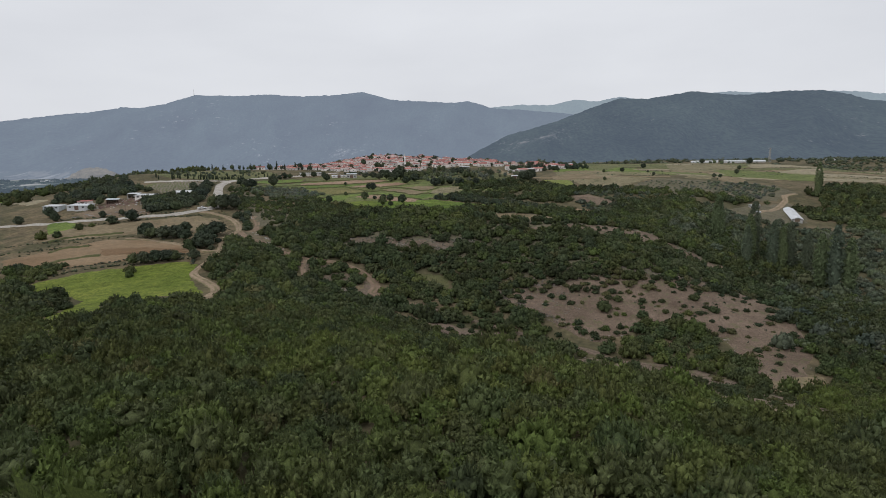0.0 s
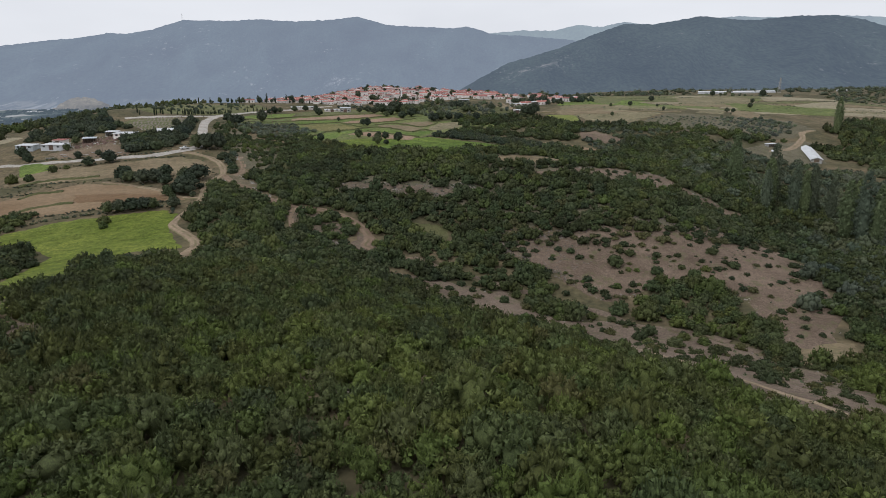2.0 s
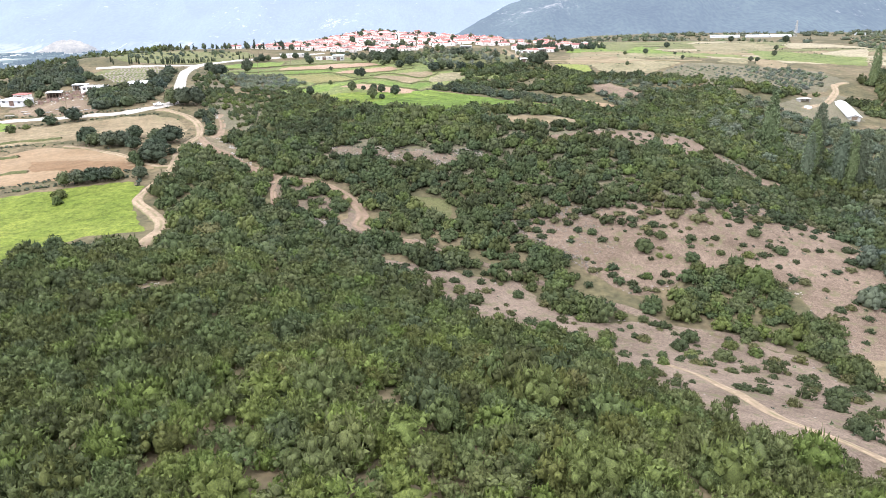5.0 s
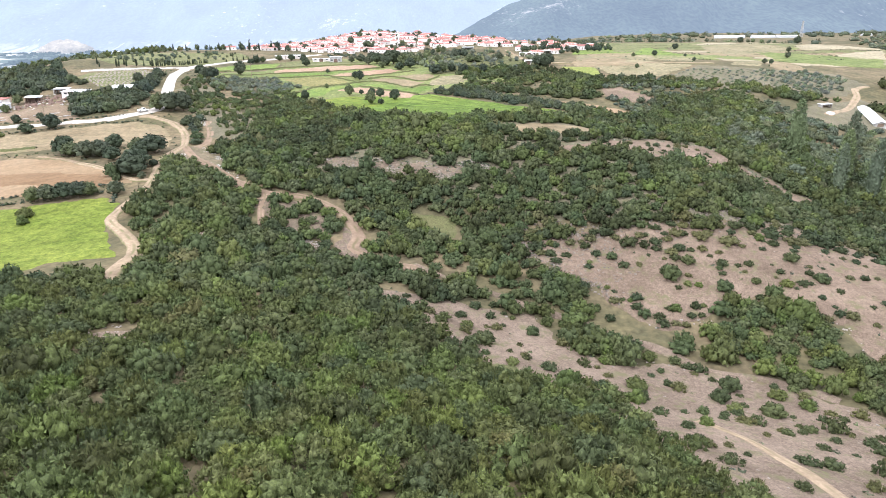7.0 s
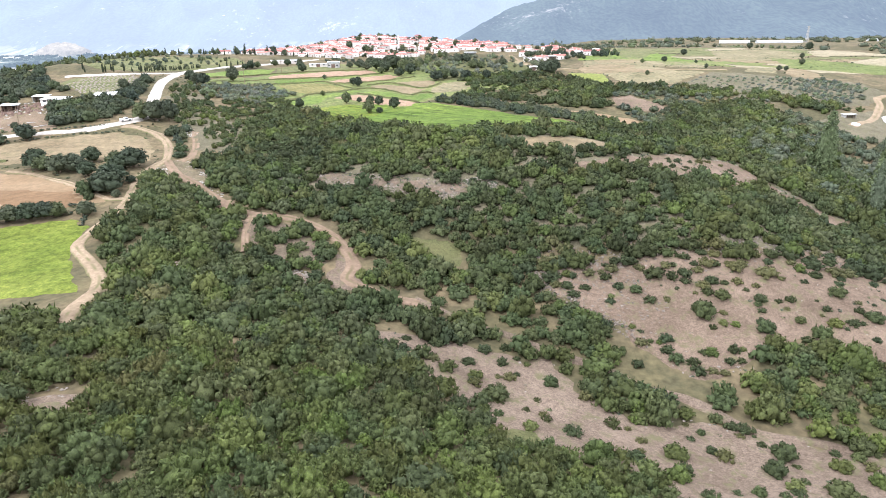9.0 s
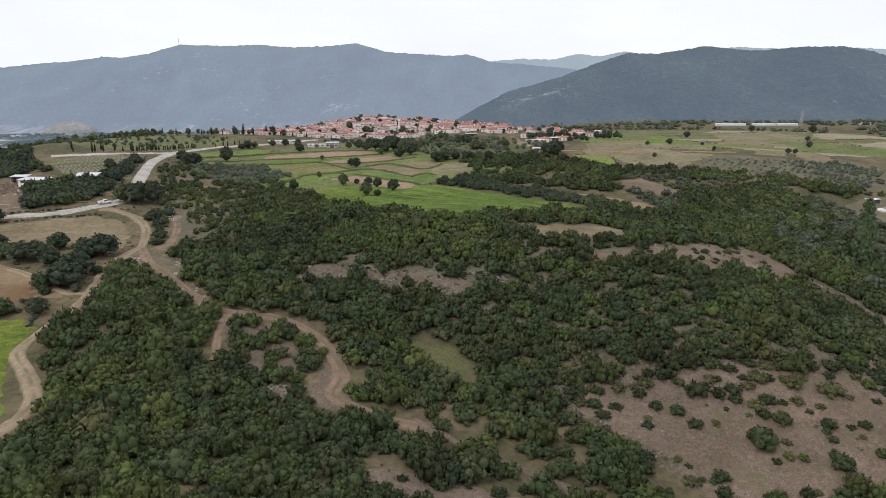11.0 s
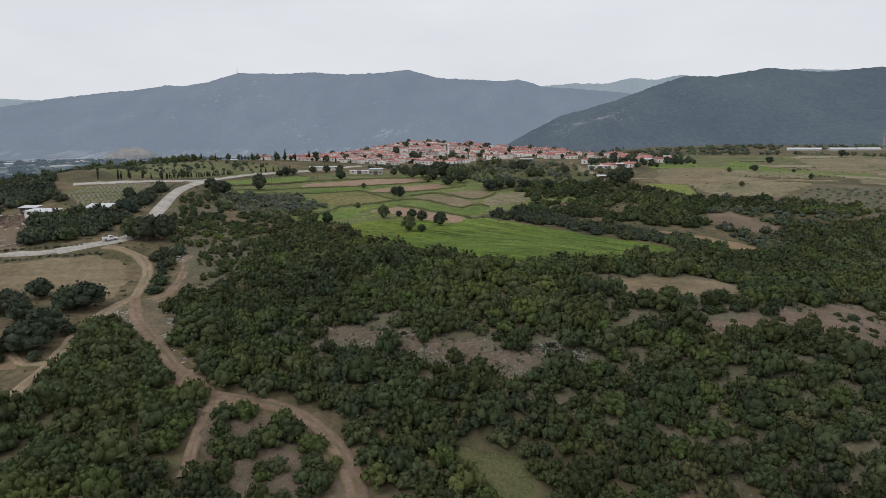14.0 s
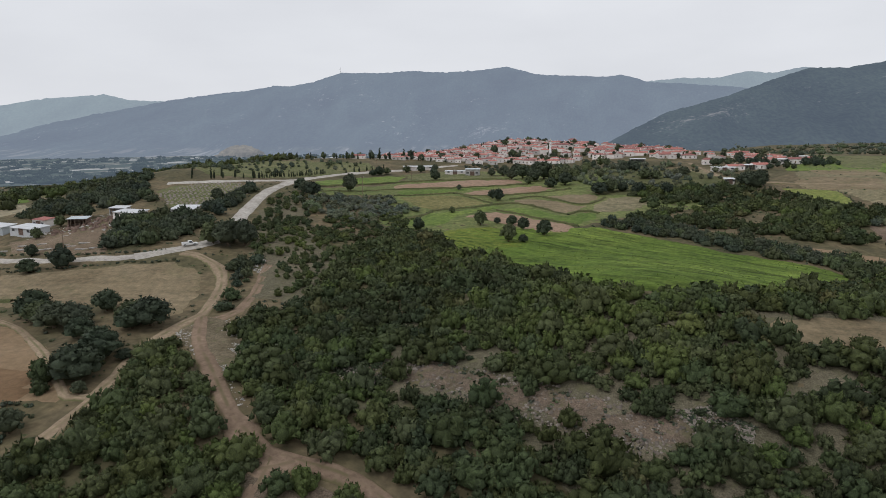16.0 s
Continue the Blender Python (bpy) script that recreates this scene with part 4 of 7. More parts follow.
def open_ground(x, y):
    wx, wy = wobble(x, y, 2.6, 13.0)
    o = np.zeros(x.shape, bool)
    for p in CLEAR:
        o |= inside(wx, wy, p)
    for line, half in WAYS:
        o |= distance_to(x, y, line) < half
    for cx, cy, r in GAPS:
        o |= np.hypot(wx - cx, (wy - cy) * 1.3) < r
    return o


GAPS = [(-57, 98.5, 2.4), (-30, 102, 1.6), (-35, 101.5, 1.5), (-7, 69.5, 1.7), (6, 64.5, 2.4), (9.5, 63, 1.9), (13, 61.5, 1.6), (-42, 91.5, 1.5), (-43.5, 80.5, 1.5), (-10, 30, 2.2), (7, 59, 1.6), (-63, 60, 2.0), (-61, 150, 2.2), (-71, 160, 2.2)]


def bare_ground(x, y):
    wx, wy = wobble(x, y, 4.5, 17.0, 0.7)
    o = np.zeros(x.shape, bool)
    for p in BARE:
        o |= inside(wx, wy, p)
    return o


def tones_at(x, y, rng):
    f = 0.5 + 0.5 * np.sin(x * 0.051 + 2.2 * np.sin(y * 0.037)) * np.sin(y * 0.063 + 1.4 * np.sin(x * 0.029))
    g = np.sin(x * 0.21 + 1.9 * np.sin(y * 0.16 + 0.6)) * np.sin(y * 0.24 + 1.6 * np.sin(x * 0.13))
    t = np.clip(0.2 + 0.34 * f + 0.12 * g + rng.normal(0, 0.13, x.shape), 0, 0.88)
    brown = rng.uniform(size=x.shape) < 0.012 + 0.03 * (f < 0.25)
    return np.where(brown, 0.95, t)


def maquis(name, x0, x1, y0, y1, cell, templates, seed, radius, material, label, side):
    """side 1: the front of the hill alone, -1: its flanks and back alone, 0: all."""
    rng = np.random.RandomState(seed)
    x, y = plots(x0, x1, y0, y1, cell, seed)
    front = (np.abs(x) < 45 + 0.73 * y) & (y > -14) & (np.abs(x) < 150)
    ok = inside(x, y, MAQUIS) & ~open_ground(x, y) & (front if side > 0 else ~front if side < 0 else True) & (np.hypot((x - 192) * 0.9 + (y - 306) * -0.35, (y - 306) * 0.75) > 19)
    x, y = x[ok], y[ok]
    b = bare_ground(x, y)
    stony = smooth(158, 172, y) * smooth(232, 212, y) * smooth(5, 30, x)
    keep = np.where(b, rng.uniform(size=x.shape) < np.where(y < 140, 0.32, np.where(y > 186, np.where(x < 12, 0.17, 0.24), 0.26 + 0.56 * smooth(150, 162, y))), rng.uniform(size=x.shape) > 0.015 + 0.02 * stony + 0.35 * inside(x, y, WASH) + 0.4 * inside(x, y, FIELD_PLAN["trail_verge"]) + 0.7 * inside(x, y, FIELD_PLAN["quarry_slope"]))
    x, y, b = x[keep], y[keep], b[keep]
    pick = rng.uniform(size=x.shape)
    r = rng.uniform(radius[0], radius[1], x.shape) * np.where(b, np.where(y < 140, 0.58, 0.48 + 0.36 * smooth(152, 163, y) * smooth(190, 180, y)), 1.0) * np.where(pick < 0.2, 1.35, np.where(pick > 0.72, 0.76, 1.0))
    tones = tones_at(x, y, rng)
    tones = np.where(b, np.where(rng.uniform(size=x.shape) < 0.3, 0.95, 0.3 * tones), tones)
    return planted(name, templates, x, y, r, tones, material, label, "shrubs", seed, np.where(b, 0.95, 1.15))


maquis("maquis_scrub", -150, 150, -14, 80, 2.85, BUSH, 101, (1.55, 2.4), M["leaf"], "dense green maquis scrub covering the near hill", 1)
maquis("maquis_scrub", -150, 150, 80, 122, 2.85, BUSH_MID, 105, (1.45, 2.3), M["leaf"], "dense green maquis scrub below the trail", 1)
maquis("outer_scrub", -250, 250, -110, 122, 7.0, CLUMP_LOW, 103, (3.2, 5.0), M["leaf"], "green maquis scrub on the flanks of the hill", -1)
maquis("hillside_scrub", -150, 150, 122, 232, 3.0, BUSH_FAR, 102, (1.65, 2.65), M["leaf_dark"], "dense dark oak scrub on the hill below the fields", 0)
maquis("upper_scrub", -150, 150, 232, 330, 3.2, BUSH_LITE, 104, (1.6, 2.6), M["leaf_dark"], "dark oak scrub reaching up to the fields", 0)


def patch_of(name, poly, cell, radius, material, label, seed, chance=0.9, templates=None, tall=1.15, category="trees", clump=-2.0):
    rng = np.random.RandomState(seed)
    xs, ys = [p[0] for p in poly], [p[1] for p in poly]
    x, y = plots(min(xs), max(xs), min(ys), max(ys), cell, seed)
    wx, wy = wobble(x, y, 3.0, 15.0, 0.3)
    ok = inside(wx, wy, poly) & (rng.uniform(size=x.shape) < chance)
    ok &= np.sin(x * 0.13 + 1.7 * np.sin(y * 0.09 + seed)) * np.sin(y * 0.12 + 1.5 * np.sin(x * 0.07)) > clump
    for line, half in WAYS:
        ok &= distance_to(x, y, line) > half + 0.8
    ok &= (np.hypot((x - 192) * 0.9 + (y - 306) * -0.35, (y - 306) * 0.75) > 19) & ~((np.abs(x - 510) < 130) & (y > 820) & (y < 1120))
    x, y = x[ok], y[ok]
    r = rng.uniform(radius[0], radius[1], x.shape)
    return planted(name, templates or TREE_FAR, x, y, r, tones_at(x, y, rng), material, label, category, seed, tall)


patch_of("hedge", [(-5, 342), (16, 326), (33, 310), (52, 302), (60, 292), (74, 298), (60, 312), (40, 326), (20, 340), (0, 352)], 3.0, (1.6, 2.6), M["leaf_oak"], "thick dark hedge along the clover field", 201, 0.92, templates=BUSH_FAR)
patch_of("thicket", [(0, 354), (30, 344), (70, 327), (84, 334), (84, 352), (100, 360), (125, 345), (150, 335), (165, 312), (240, 290), (250, 320), (180, 335), (150, 348), (120, 372), (96, 376), (70, 383), (40, 382), (20, 372)], 3.6, (1.6, 3.0), M["leaf_dark"], "dark oak thicket on the plateau edge", 202, 0.92, clump=-0.5, templates=BUSH_LITE)
patch_of("grove", [(-75, 475), (-20, 456), (30, 440), (44, 450), (44, 478), (40, 506), (20, 538), (-20, 545), (-60, 535), (-95, 525)], 4.4, (0.8, 2.0), M["leaf_wood"], "mixed grey-green trees and scrub in front of the village", 203, 0.5, templates=BUSH_LITE, clump=-0.12, tall=1.2)
patch_of("grove", [(-30, 465), (20, 452), (30, 500), (-10, 535), (-45, 528)], 8.0, (2.0, 3.3), M["leaf_oak"], "big dark trees in front of the village", 221, 0.3)
VILLAGE = [(-165, 556), (-130, 546), (-95, 536), (-60, 546), (-20, 550), (20, 556), (60, 543), (108, 538), (125, 556), (90, 585), (50, 615), (-15, 655), (-85, 690), (-135, 655), (-168, 605)]
patch_of("village_trees", VILLAGE, 8.5, (1.7, 3.2), M["leaf_oak"], "dark garden trees among the village houses", 241, 0.17, TREE_LITE, tall=1.1)
patch_of("grove", [(60, 500), (100, 492), (135, 520), (140, 560), (110, 560), (62, 530)], 6.0, (1.4, 3.0), M["leaf_oak"], "dark trees between the last houses", 222, 0.5)
patch_of("olive_grove", [(-40, 450), (0, 430), (50, 420), (76, 445), (66, 500), (20, 520), (-30, 500)], 5.0, (0.9, 2.2), M["leaf_olive"], "grey-green olives below the village", 223, 0.55, TREE_LITE, clump=-0.4)
patch_of("olive_grove", [(-130, 350), (-123, 357), (-96, 375), (-86, 362), (-77, 352), (-82, 332), (-88, 322), (-98, 320), (-117, 335)], 3.3, (1.3, 2.2), M["leaf_olive"], "grey-green olive grove below the road", 204, 0.9, TREE_LITE, tall=0.85)
patch_of("tree_belt", [(-92, 233), (-89, 233), (-91, 244), (-98, 260), (-106, 271), (-109, 266), (-107, 256), (-99, 243)], 2.4, (0.9, 2.5), M["leaf_oak"], "dark scrub oaks between two tracks", 224, 0.8, templates=BUSH_FAR)
patch_of("scrub", [(-118, 322), (-122, 296), (-108, 278), (-92, 262), (-80, 240), (-72, 262), (-78, 290), (-98, 306)], 2.8, (0.4, 1.6), M["leaf_dark"], "sparse low scrub on the old quarry slope", 225, 0.8, tall=1.0, category="shrubs")
patch_of("scrub", [(-125, 300), (-112, 292), (-104, 312), (-118, 350), (-128, 372), (-135, 350)], 3.6, (0.7, 1.9), M["leaf_dark"], "sparse shrubs on the bank beside the road", 226, 0.5, tall=1.0, category="shrubs")
patch_of("tree_belt", [(-208, 528), (-150, 548), (-118, 536), (-128, 560), (-205, 562)], 5.0, (1.0, 2.2), M["leaf_oak"], "dark pines among the cypresses on the rise", 219, 0.4, tall=1.5)
patch_of("scrub", [(-235, 400), (-180, 392), (-160, 440), (-142, 492), (-160, 515), (-240, 500)], 5.0, (0.5, 1.7), M["leaf_wood"], "thorn bushes on the dry pasture", 220, 0.55, tall=1.0, category="shrubs", clump=-0.15)
patch_of("scrub", [(-300, 440), (-235, 425), (-180, 450), (-165, 500), (-215, 545), (-300, 560)], 6.0, (0.7, 2.0), M["leaf_wood"], "scattered shrubs on the dry pasture", 227, 0.22, tall=1.0, category="shrubs")
patch_of("woodland", [(-330, 500), (-225, 520), (-215, 560), (-250, 600), (-340, 600)], 5.0, (1.8, 3.2), M["leaf_dark"], "dark trees along the plateau rim", 228, 0.28, templates=TREE_LITE)
patch_of("far_woods", [(150, 690), (360, 690), (500, 760), (800, 900), (1300, 1200), (1200, 1500), (300, 1500), (60, 1100), (40, 760)], 24.0, (5.0, 9.0), M["leaf_wood"], "far dark woods on the plain below the mountain", 251, 0.35, CLUMP_FAR, 0.75)
patch_of("far_woods", [(-340, 430), (-420, 600), (-520, 820), (-760, 900), (-950, 640), (-420, 300)], 12.0, (2.6, 5.5), M["leaf_wood"], "scattered far trees in the valley", 252, 0.55, CLUMP_FAR, 0.8)
patch_of("woodland", [(100, 600), (330, 620), (360, 680), (60, 680)], 7.0, (1.2, 2.6), M["leaf_wood"], "dark trees along the far rim", 229, 0.1, templates=TREE_LITE)
patch_of("far_woods", [(420, 620), (640, 560), (860, 760), (800, 900), (560, 860), (470, 740)], 9.0, (2.2, 4.2), M["leaf_wood"], "scrub on the low hill beyond the fields", 253, 0.62, CLUMP_FAR, 0.8)
patch_of("tree_belt", [(-149, 268), (-138, 269), (-133, 284), (-134, 297), (-142, 302), (-154, 298), (-165, 294), (-158, 278)], 3.6, (2.4, 3.6), M["leaf_oak"], "dark trees between sheds and road", 205, 0.97, tall=1.15, templates=BUSH_FAR)
patch_of("tree_belt", [(-222, 306), (-206, 302), (-186, 311), (-178, 322), (-172, 310), (-176, 326), (-192, 340), (-214, 372), (-240, 380), (-246, 350)], 4.4, (2.2, 3.6), M["leaf_oak"], "dark trees behind the farm sheds", 206, 0.6, tall=1.1, templates=BUSH_FAR)
patch_of("woodland", [(-340, 320), (-250, 318), (-238, 360), (-240, 420), (-340, 440)], 5.4, (2.0, 3.4), M["leaf_dark"], "mixed dark trees on the far slope", 207, 0.16, templates=TREE_LITE)
patch_of("tree_belt", [(-146, 311), (-151, 339), (-158, 366), (-150, 357), (-143, 330), (-138, 308)], 3.2, (1.9, 3.1), M["leaf_oak"], "row of dark trees along the road", 210, 0.95, templates=BUSH_FAR)
patch_of("woodland", [(-380, 420), (-250, 410), (-232, 440), (-262, 520), (-380, 500)], 5.0, (2.0, 3.4), M["leaf_dark"], "scattered dark woodland on the slope", 211, 0.5, clump=-0.1, templates=TREE_LITE)
patch_of("woodland", [(98, 120), (150, 95), (215, 110), (240, 200), (235, 275), (190, 280), (150, 300), (118, 290), (112, 240), (124, 205), (118, 160)], 5.3, (2.0, 3.4), M["leaf_wood"], "valley woodland of broadleaf trees", 212, 0.78, tall=1.1, templates=BUSH_FAR)
patch_of("thicket", [(8, 425), (36, 430), (58, 432), (72, 424), (78, 404), (86, 384), (62, 378), (40, 385), (28, 385), (16, 380)], 4.0, (1.5, 2.8), M["leaf_dark"], "dark scrub oaks on the slope below the village", 243, 0.88, templates=BUSH_LITE, clump=-0.45)
patch_of("thicket", [(74, 404), (84, 385), (96, 376), (70, 372), (40, 372), (26, 366), (40, 384), (62, 383)], 4.0, (1.4, 2.9), M["leaf_dark"], "dark oaks behind the clover hedge", 244, 0.85, templates=BUSH_LITE)
og = np.random.RandomState(213)
ou, ov = np.meshgrid(np.arange(-70, 70, 5.6), np.arange(-75, 75, 3.6))
ou, ov = (ou + og.normal(0, 0.4, ou.shape)).ravel(), (ov + og.normal(0, 0.5, ov.shape)).ravel()
ox_, oy_ = 192 + ou * 0.936 - ov * 0.35, 362 + ou * 0.35 + ov * 0.936
ok = inside(ox_, oy_, [(139, 388), (185, 394), (221, 398), (238, 386), (229, 369), (215, 351), (184, 329), (146, 324), (142, 350)]) & (og.uniform(size=ox_.shape) < np.where(ox_ > 188, 0.95, 0.75))
planted("orchard", TREE_LITE, ox_[ok], oy_[ok], np.where(ox_[ok] > 188, 1.0, 0.6) * og.uniform(1.2, 1.9, int(ok.sum())), og.uniform(0.3, 0.85, int(ok.sum())), M["leaf_olive"], "olive orchard in rows on the dry slope", "trees", 214, 0.85)
patch_of("thicket", [(92, 300), (105, 318), (118, 288), (150, 298), (166, 292), (163, 304), (142, 316), (136, 340), (126, 366), (100, 376), (84, 354), (100, 350), (110, 328), (98, 324), (86, 334), (80, 326)], 3.6, (1.2, 2.5), M["leaf_wood"], "mixed oak scrub between the hill and the orchard", 218, 0.9, templates=BUSH_LITE, tall=1.0)
patch_of("scrub", [(126, 374), (150, 390), (200, 400), (190, 345), (150, 322), (140, 330)], 3.0, (0.4, 1.0), M["leaf_olive"], "low scrub on the orchard slope", 215, 0.5, templates=CLUMP_FAR, tall=0.9, category="shrubs")
patch_of("scrub", [(54, 127), (59, 134), (69, 137), (78, 132), (83, 125), (80, 116), (68, 116), (59, 121)], 2.8, (1.1, 2.3), M["leaf_dark"], "dark dense shrubs at the foot of the bare slope", 246, 0.85, templates=BUSH_FAR, tall=1.15, category="shrubs")
patch_of("woodland", [(244, 363), (263, 385), (300, 404), (340, 380), (300, 330), (250, 300), (232, 262), (215, 270), (222, 300), (236, 330)], 4.2, (1.5, 3.0), M["leaf_dark"], "dark scrub and trees beyond the barn", 247, 0.8, templates=TREE_LITE)
patch_of("scrub", [(120, 240), (136, 234), (128, 212), (117, 214)], 2.8, (1.2, 2.0), M["leaf"], "fresh green brambles under the poplars", 216, 0.9, templates=BUSH_FAR, tall=1.0, category="shrubs")
patch_of("scrub", [(126, 182), (150, 184), (134, 146), (116, 152)], 2.8, (1.3, 2.4), M["leaf"], "fresh green brambles on the valley floor", 217, 0.9, templates=BUSH_FAR, tall=1.0, category="shrubs")


def hedgerow(lines, radius, spacing, material, label, seed):
    g = np.random.RandomState(seed)
    xs, ys = [], []
    for line in lines:
        c = np.array(spline(line, spacing))
        c = c[g.uniform(size=len(c)) < 0.85]
        xs.append(c[:, 0] + g.normal(0, 0.35, len(c)))
        ys.append(c[:, 1] + g.normal(0, 0.35, len(c)))
    xs, ys = np.concatenate(xs), np.concatenate(ys)
    return planted("hedgerow", [crown(80 + k, 3, 20, 0.5, 1.1, core=(6, 3), tight=0.55, knobs=0) for k in range(4)], xs, ys, g.uniform(radius[0], radius[1], len(xs)), g.uniform(0.05, 0.7, len(xs)), material, label, "hedgerow", seed)


patch_of("scrub", [(-108, 326), (-75, 341), (-60, 308), (-78, 299), (-97, 292)], 2.9, (0.7, 1.9), M["leaf_dark"], "rough green scrub below the olive grove", 261, 0.8, tall=1.0, category="shrubs", templates=BUSH_LITE)
patch_of("scrub", [(-141.4, 147.7), (-133.5, 148.1), (-139.4, 158.5), (-137.6, 167.2), (-143, 175.9), (-161.7, 176.5)], 3.2, (1.4, 2.4), M["leaf_dark"], "dark scrub at the end of the meadow", 263, 0.9, tall=1.1, category="shrubs", templates=BUSH_FAR)
hedgerow(BANKS + LOWER_BANKS, (0.2, 0.5), 1.5, M["leaf_wood"], "weeds and low bramble on the banks between the strips", 231)
hedgerow([line for k, line in enumerate(STRIP_LINES) if k % 2] + [[(90, 444), (160, 419)], [(97, 479), (139, 467), (174, 444)], [(138, 429), (186, 436)], [(230, 449), (285, 476)], [(203, 508), (266, 503)], [(239, 510), (285, 476)], [(84, 415), (127, 403)], [(206, 417), (232, 418)], [(101, 461), (128, 448)], [(105, 486), (149, 500)]] + [[(60, 424), (77, 424), (95, 412), (92, 382)]], (0.25, 0.7), 2.0, M["leaf_wood"], "low weedy banks between the plateau fields", 232)
hedgerow([[(-178, 247), (-147, 254), (-121, 262)], [(-154, 225), (-175, 222), (-200, 215)], [(-150, 210), (-165, 208), (-184, 204)], [(-97, 189), (-114, 185), (-143, 174), (-162, 172)], [(-130, 268), (-150, 263), (-196, 264)], [(-92, 176), (-99, 183), (-128, 174), (-142, 161)]],
         (0.3, 0.7), 0.9, M["leaf_wood"], "weedy banks along the lower fields", 233)
wg = np.random.RandomState(240)
wx_, wy_ = wg.uniform(-175, 60, 5200), wg.uniform(150, 400, 5200)
wk = ~open_ground(wx_, wy_) & ~inside(wx_, wy_, MAQUIS)
for fk, fp in FIELD_PLAN.items():
    if fk not in ("pasture_left", "rubble", "bare_middle"):
        wk &= ~inside(wx_, wy_, fp)
planted("weeds", [crown(90 + k, 3, 14, 0.6, 0.9, core=(5, 3), tight=0.55, knobs=0) for k in range(4)], wx_[wk], wy_[wk], wg.uniform(0.2, 0.62, int(wk.sum())), wg.uniform(0.1, 1.0, int(wk.sum())), M["leaf_wood"], "weeds and low thorn tufts on rough ground", "weeds", 241)

cg = np.random.RandomState(260)
cu, cv = np.meshgrid(np.arange(-95, 95, 1.9), np.arange(-80, 80, 2.3))
cu, cv = (cu + cg.normal(0, 0.55, cu.shape)).ravel(), (cv + cg.normal(0, 0.22, cv.shape)).ravel()
cx_, cy_ = 0.80 * cu + 0.6 * cv, 288 - 0.6 * cu + 0.80 * cv
ck = inside(*wobble(cx_, cy_, 1.5, 9.0), FIELD_PLAN["clover"]) & (distance_to(cx_, cy_, FIELD_PLAN["clover"] + FIELD_PLAN["clover"][:1]) > 1.5)
planted("crop", [crown(95 + k, 3, 5, 0.3, 0.27, core=(5, 3), tight=0.6, knobs=0) for k in range(4)], cx_[ck], cy_[ck], cg.uniform(0.4, 0.9, int(ck.sum())), np.clip(cg.uniform(0.0, 0.6, int(ck.sum())) + 0.3 * smooth(-22, -34, cx_[ck]), 0, 0.86), M["leaf_crop"], "low green clover plants in the field", "crop", 262)

SLOPE_SHRUBS = [(53.5, 146.3, 2.6), (59.3, 150.8, 1.8), (41.5, 154.4, 1.5), (58.5, 155.0, 1.6), (64.6, 141.0, 2.0), (85.2, 151.8, 2.0), (88.5, 143.8, 2.0), (79.7, 142.4, 1.7), (57.0, 143.6, 1.0), (59.3, 143.1, 1.0),
                (72.6, 142.9, 1.2), (66.0, 148.2, 0.9), (51.7, 136.0, 1.4), (38.2, 144.4, 0.8), (35.8, 153.4, 0.9), (80.4, 159.3, 1.3), (40.8, 140.1, 0.7), (42.4, 139.6, 0.7), (58.2, 136.6, 0.8), (27.2, 161.4, 1.2)]
GULLY_SHRUBS = [(-6.9, 129.0, 1.1), (-3.0, 134.1, 1.3), (4.0, 123.8, 1.5), (7.1, 117.3, 2.4), (7.0, 111.4, 0.9), (11.7, 108.0, 1.3), (17.9, 125.7, 1.5), (29.6, 133.5, 1.9), (22.9, 142.5, 1.3), (22.0, 137.0, 0.9),
                (16.5, 141.5, 1.9), (12.5, 97.6, 0.9), (20.5, 100.7, 2.5), (27.0, 103.0, 1.3), (34.1, 106.3, 2.0), (26.1, 94.4, 1.0), (31.3, 98.4, 1.8), (40.7, 108.5, 1.0), (27.9, 85.9, 2.2)]
FLOOR_SHRUBS = [(40.5, 91.4, 1.2), (42.3, 96.6, 1.1), (49.0, 99.3, 1.4), (48.3, 103.3, 1.8), (52.0, 107.9, 2.1), (41.3, 114.0, 0.8), (35.3, 124.7, 0.9), (31.4, 116.6, 1.5), (35.7, 119.5, 1.3), (40.5, 118.7, 1.5),
                (45.6, 118.3, 1.3), (55.0, 98.3, 2.2), (63.0, 101.7, 1.5), (53.3, 90.8, 1.1), (58.0, 92.4, 1.2), (59.7, 105.4, 1.7), (66.4, 110.1, 2.3), (60.0, 72.0, 1.9), (66.0, 80.0, 2.2), (56.0, 62.0, 1.6), (52.0, 78.0, 1.5)]
TRACK_SHRUBS = [(-37.0, 178.5, 2.5), (-20.5, 160.5, 1.6), (-28.0, 173.0, 1.1), (-112.0, 168.0, 2.2), (-110.0, 163.5, 1.5), (-101.5, 196.0, 2.6), (-99.0, 192.5, 1.5), (-169.0, 246.5, 1.6), (-172.5, 242.0, 2.0),
                (-96.5, 203.0, 1.2), (-182.0, 228.0, 2.6), (-176.0, 230.0, 2.0)]


# ---------------------------------------------------------------- single shrubs and trees
def leafy(name, template, material, tone, parent=None):
    v, f = template
    me = mesh_of(name, v, f, material, False)
    point_value(me, "tone", np.full(len(v), tone))
    ob = new(name, me)
    ob.parent = parent
    return ob


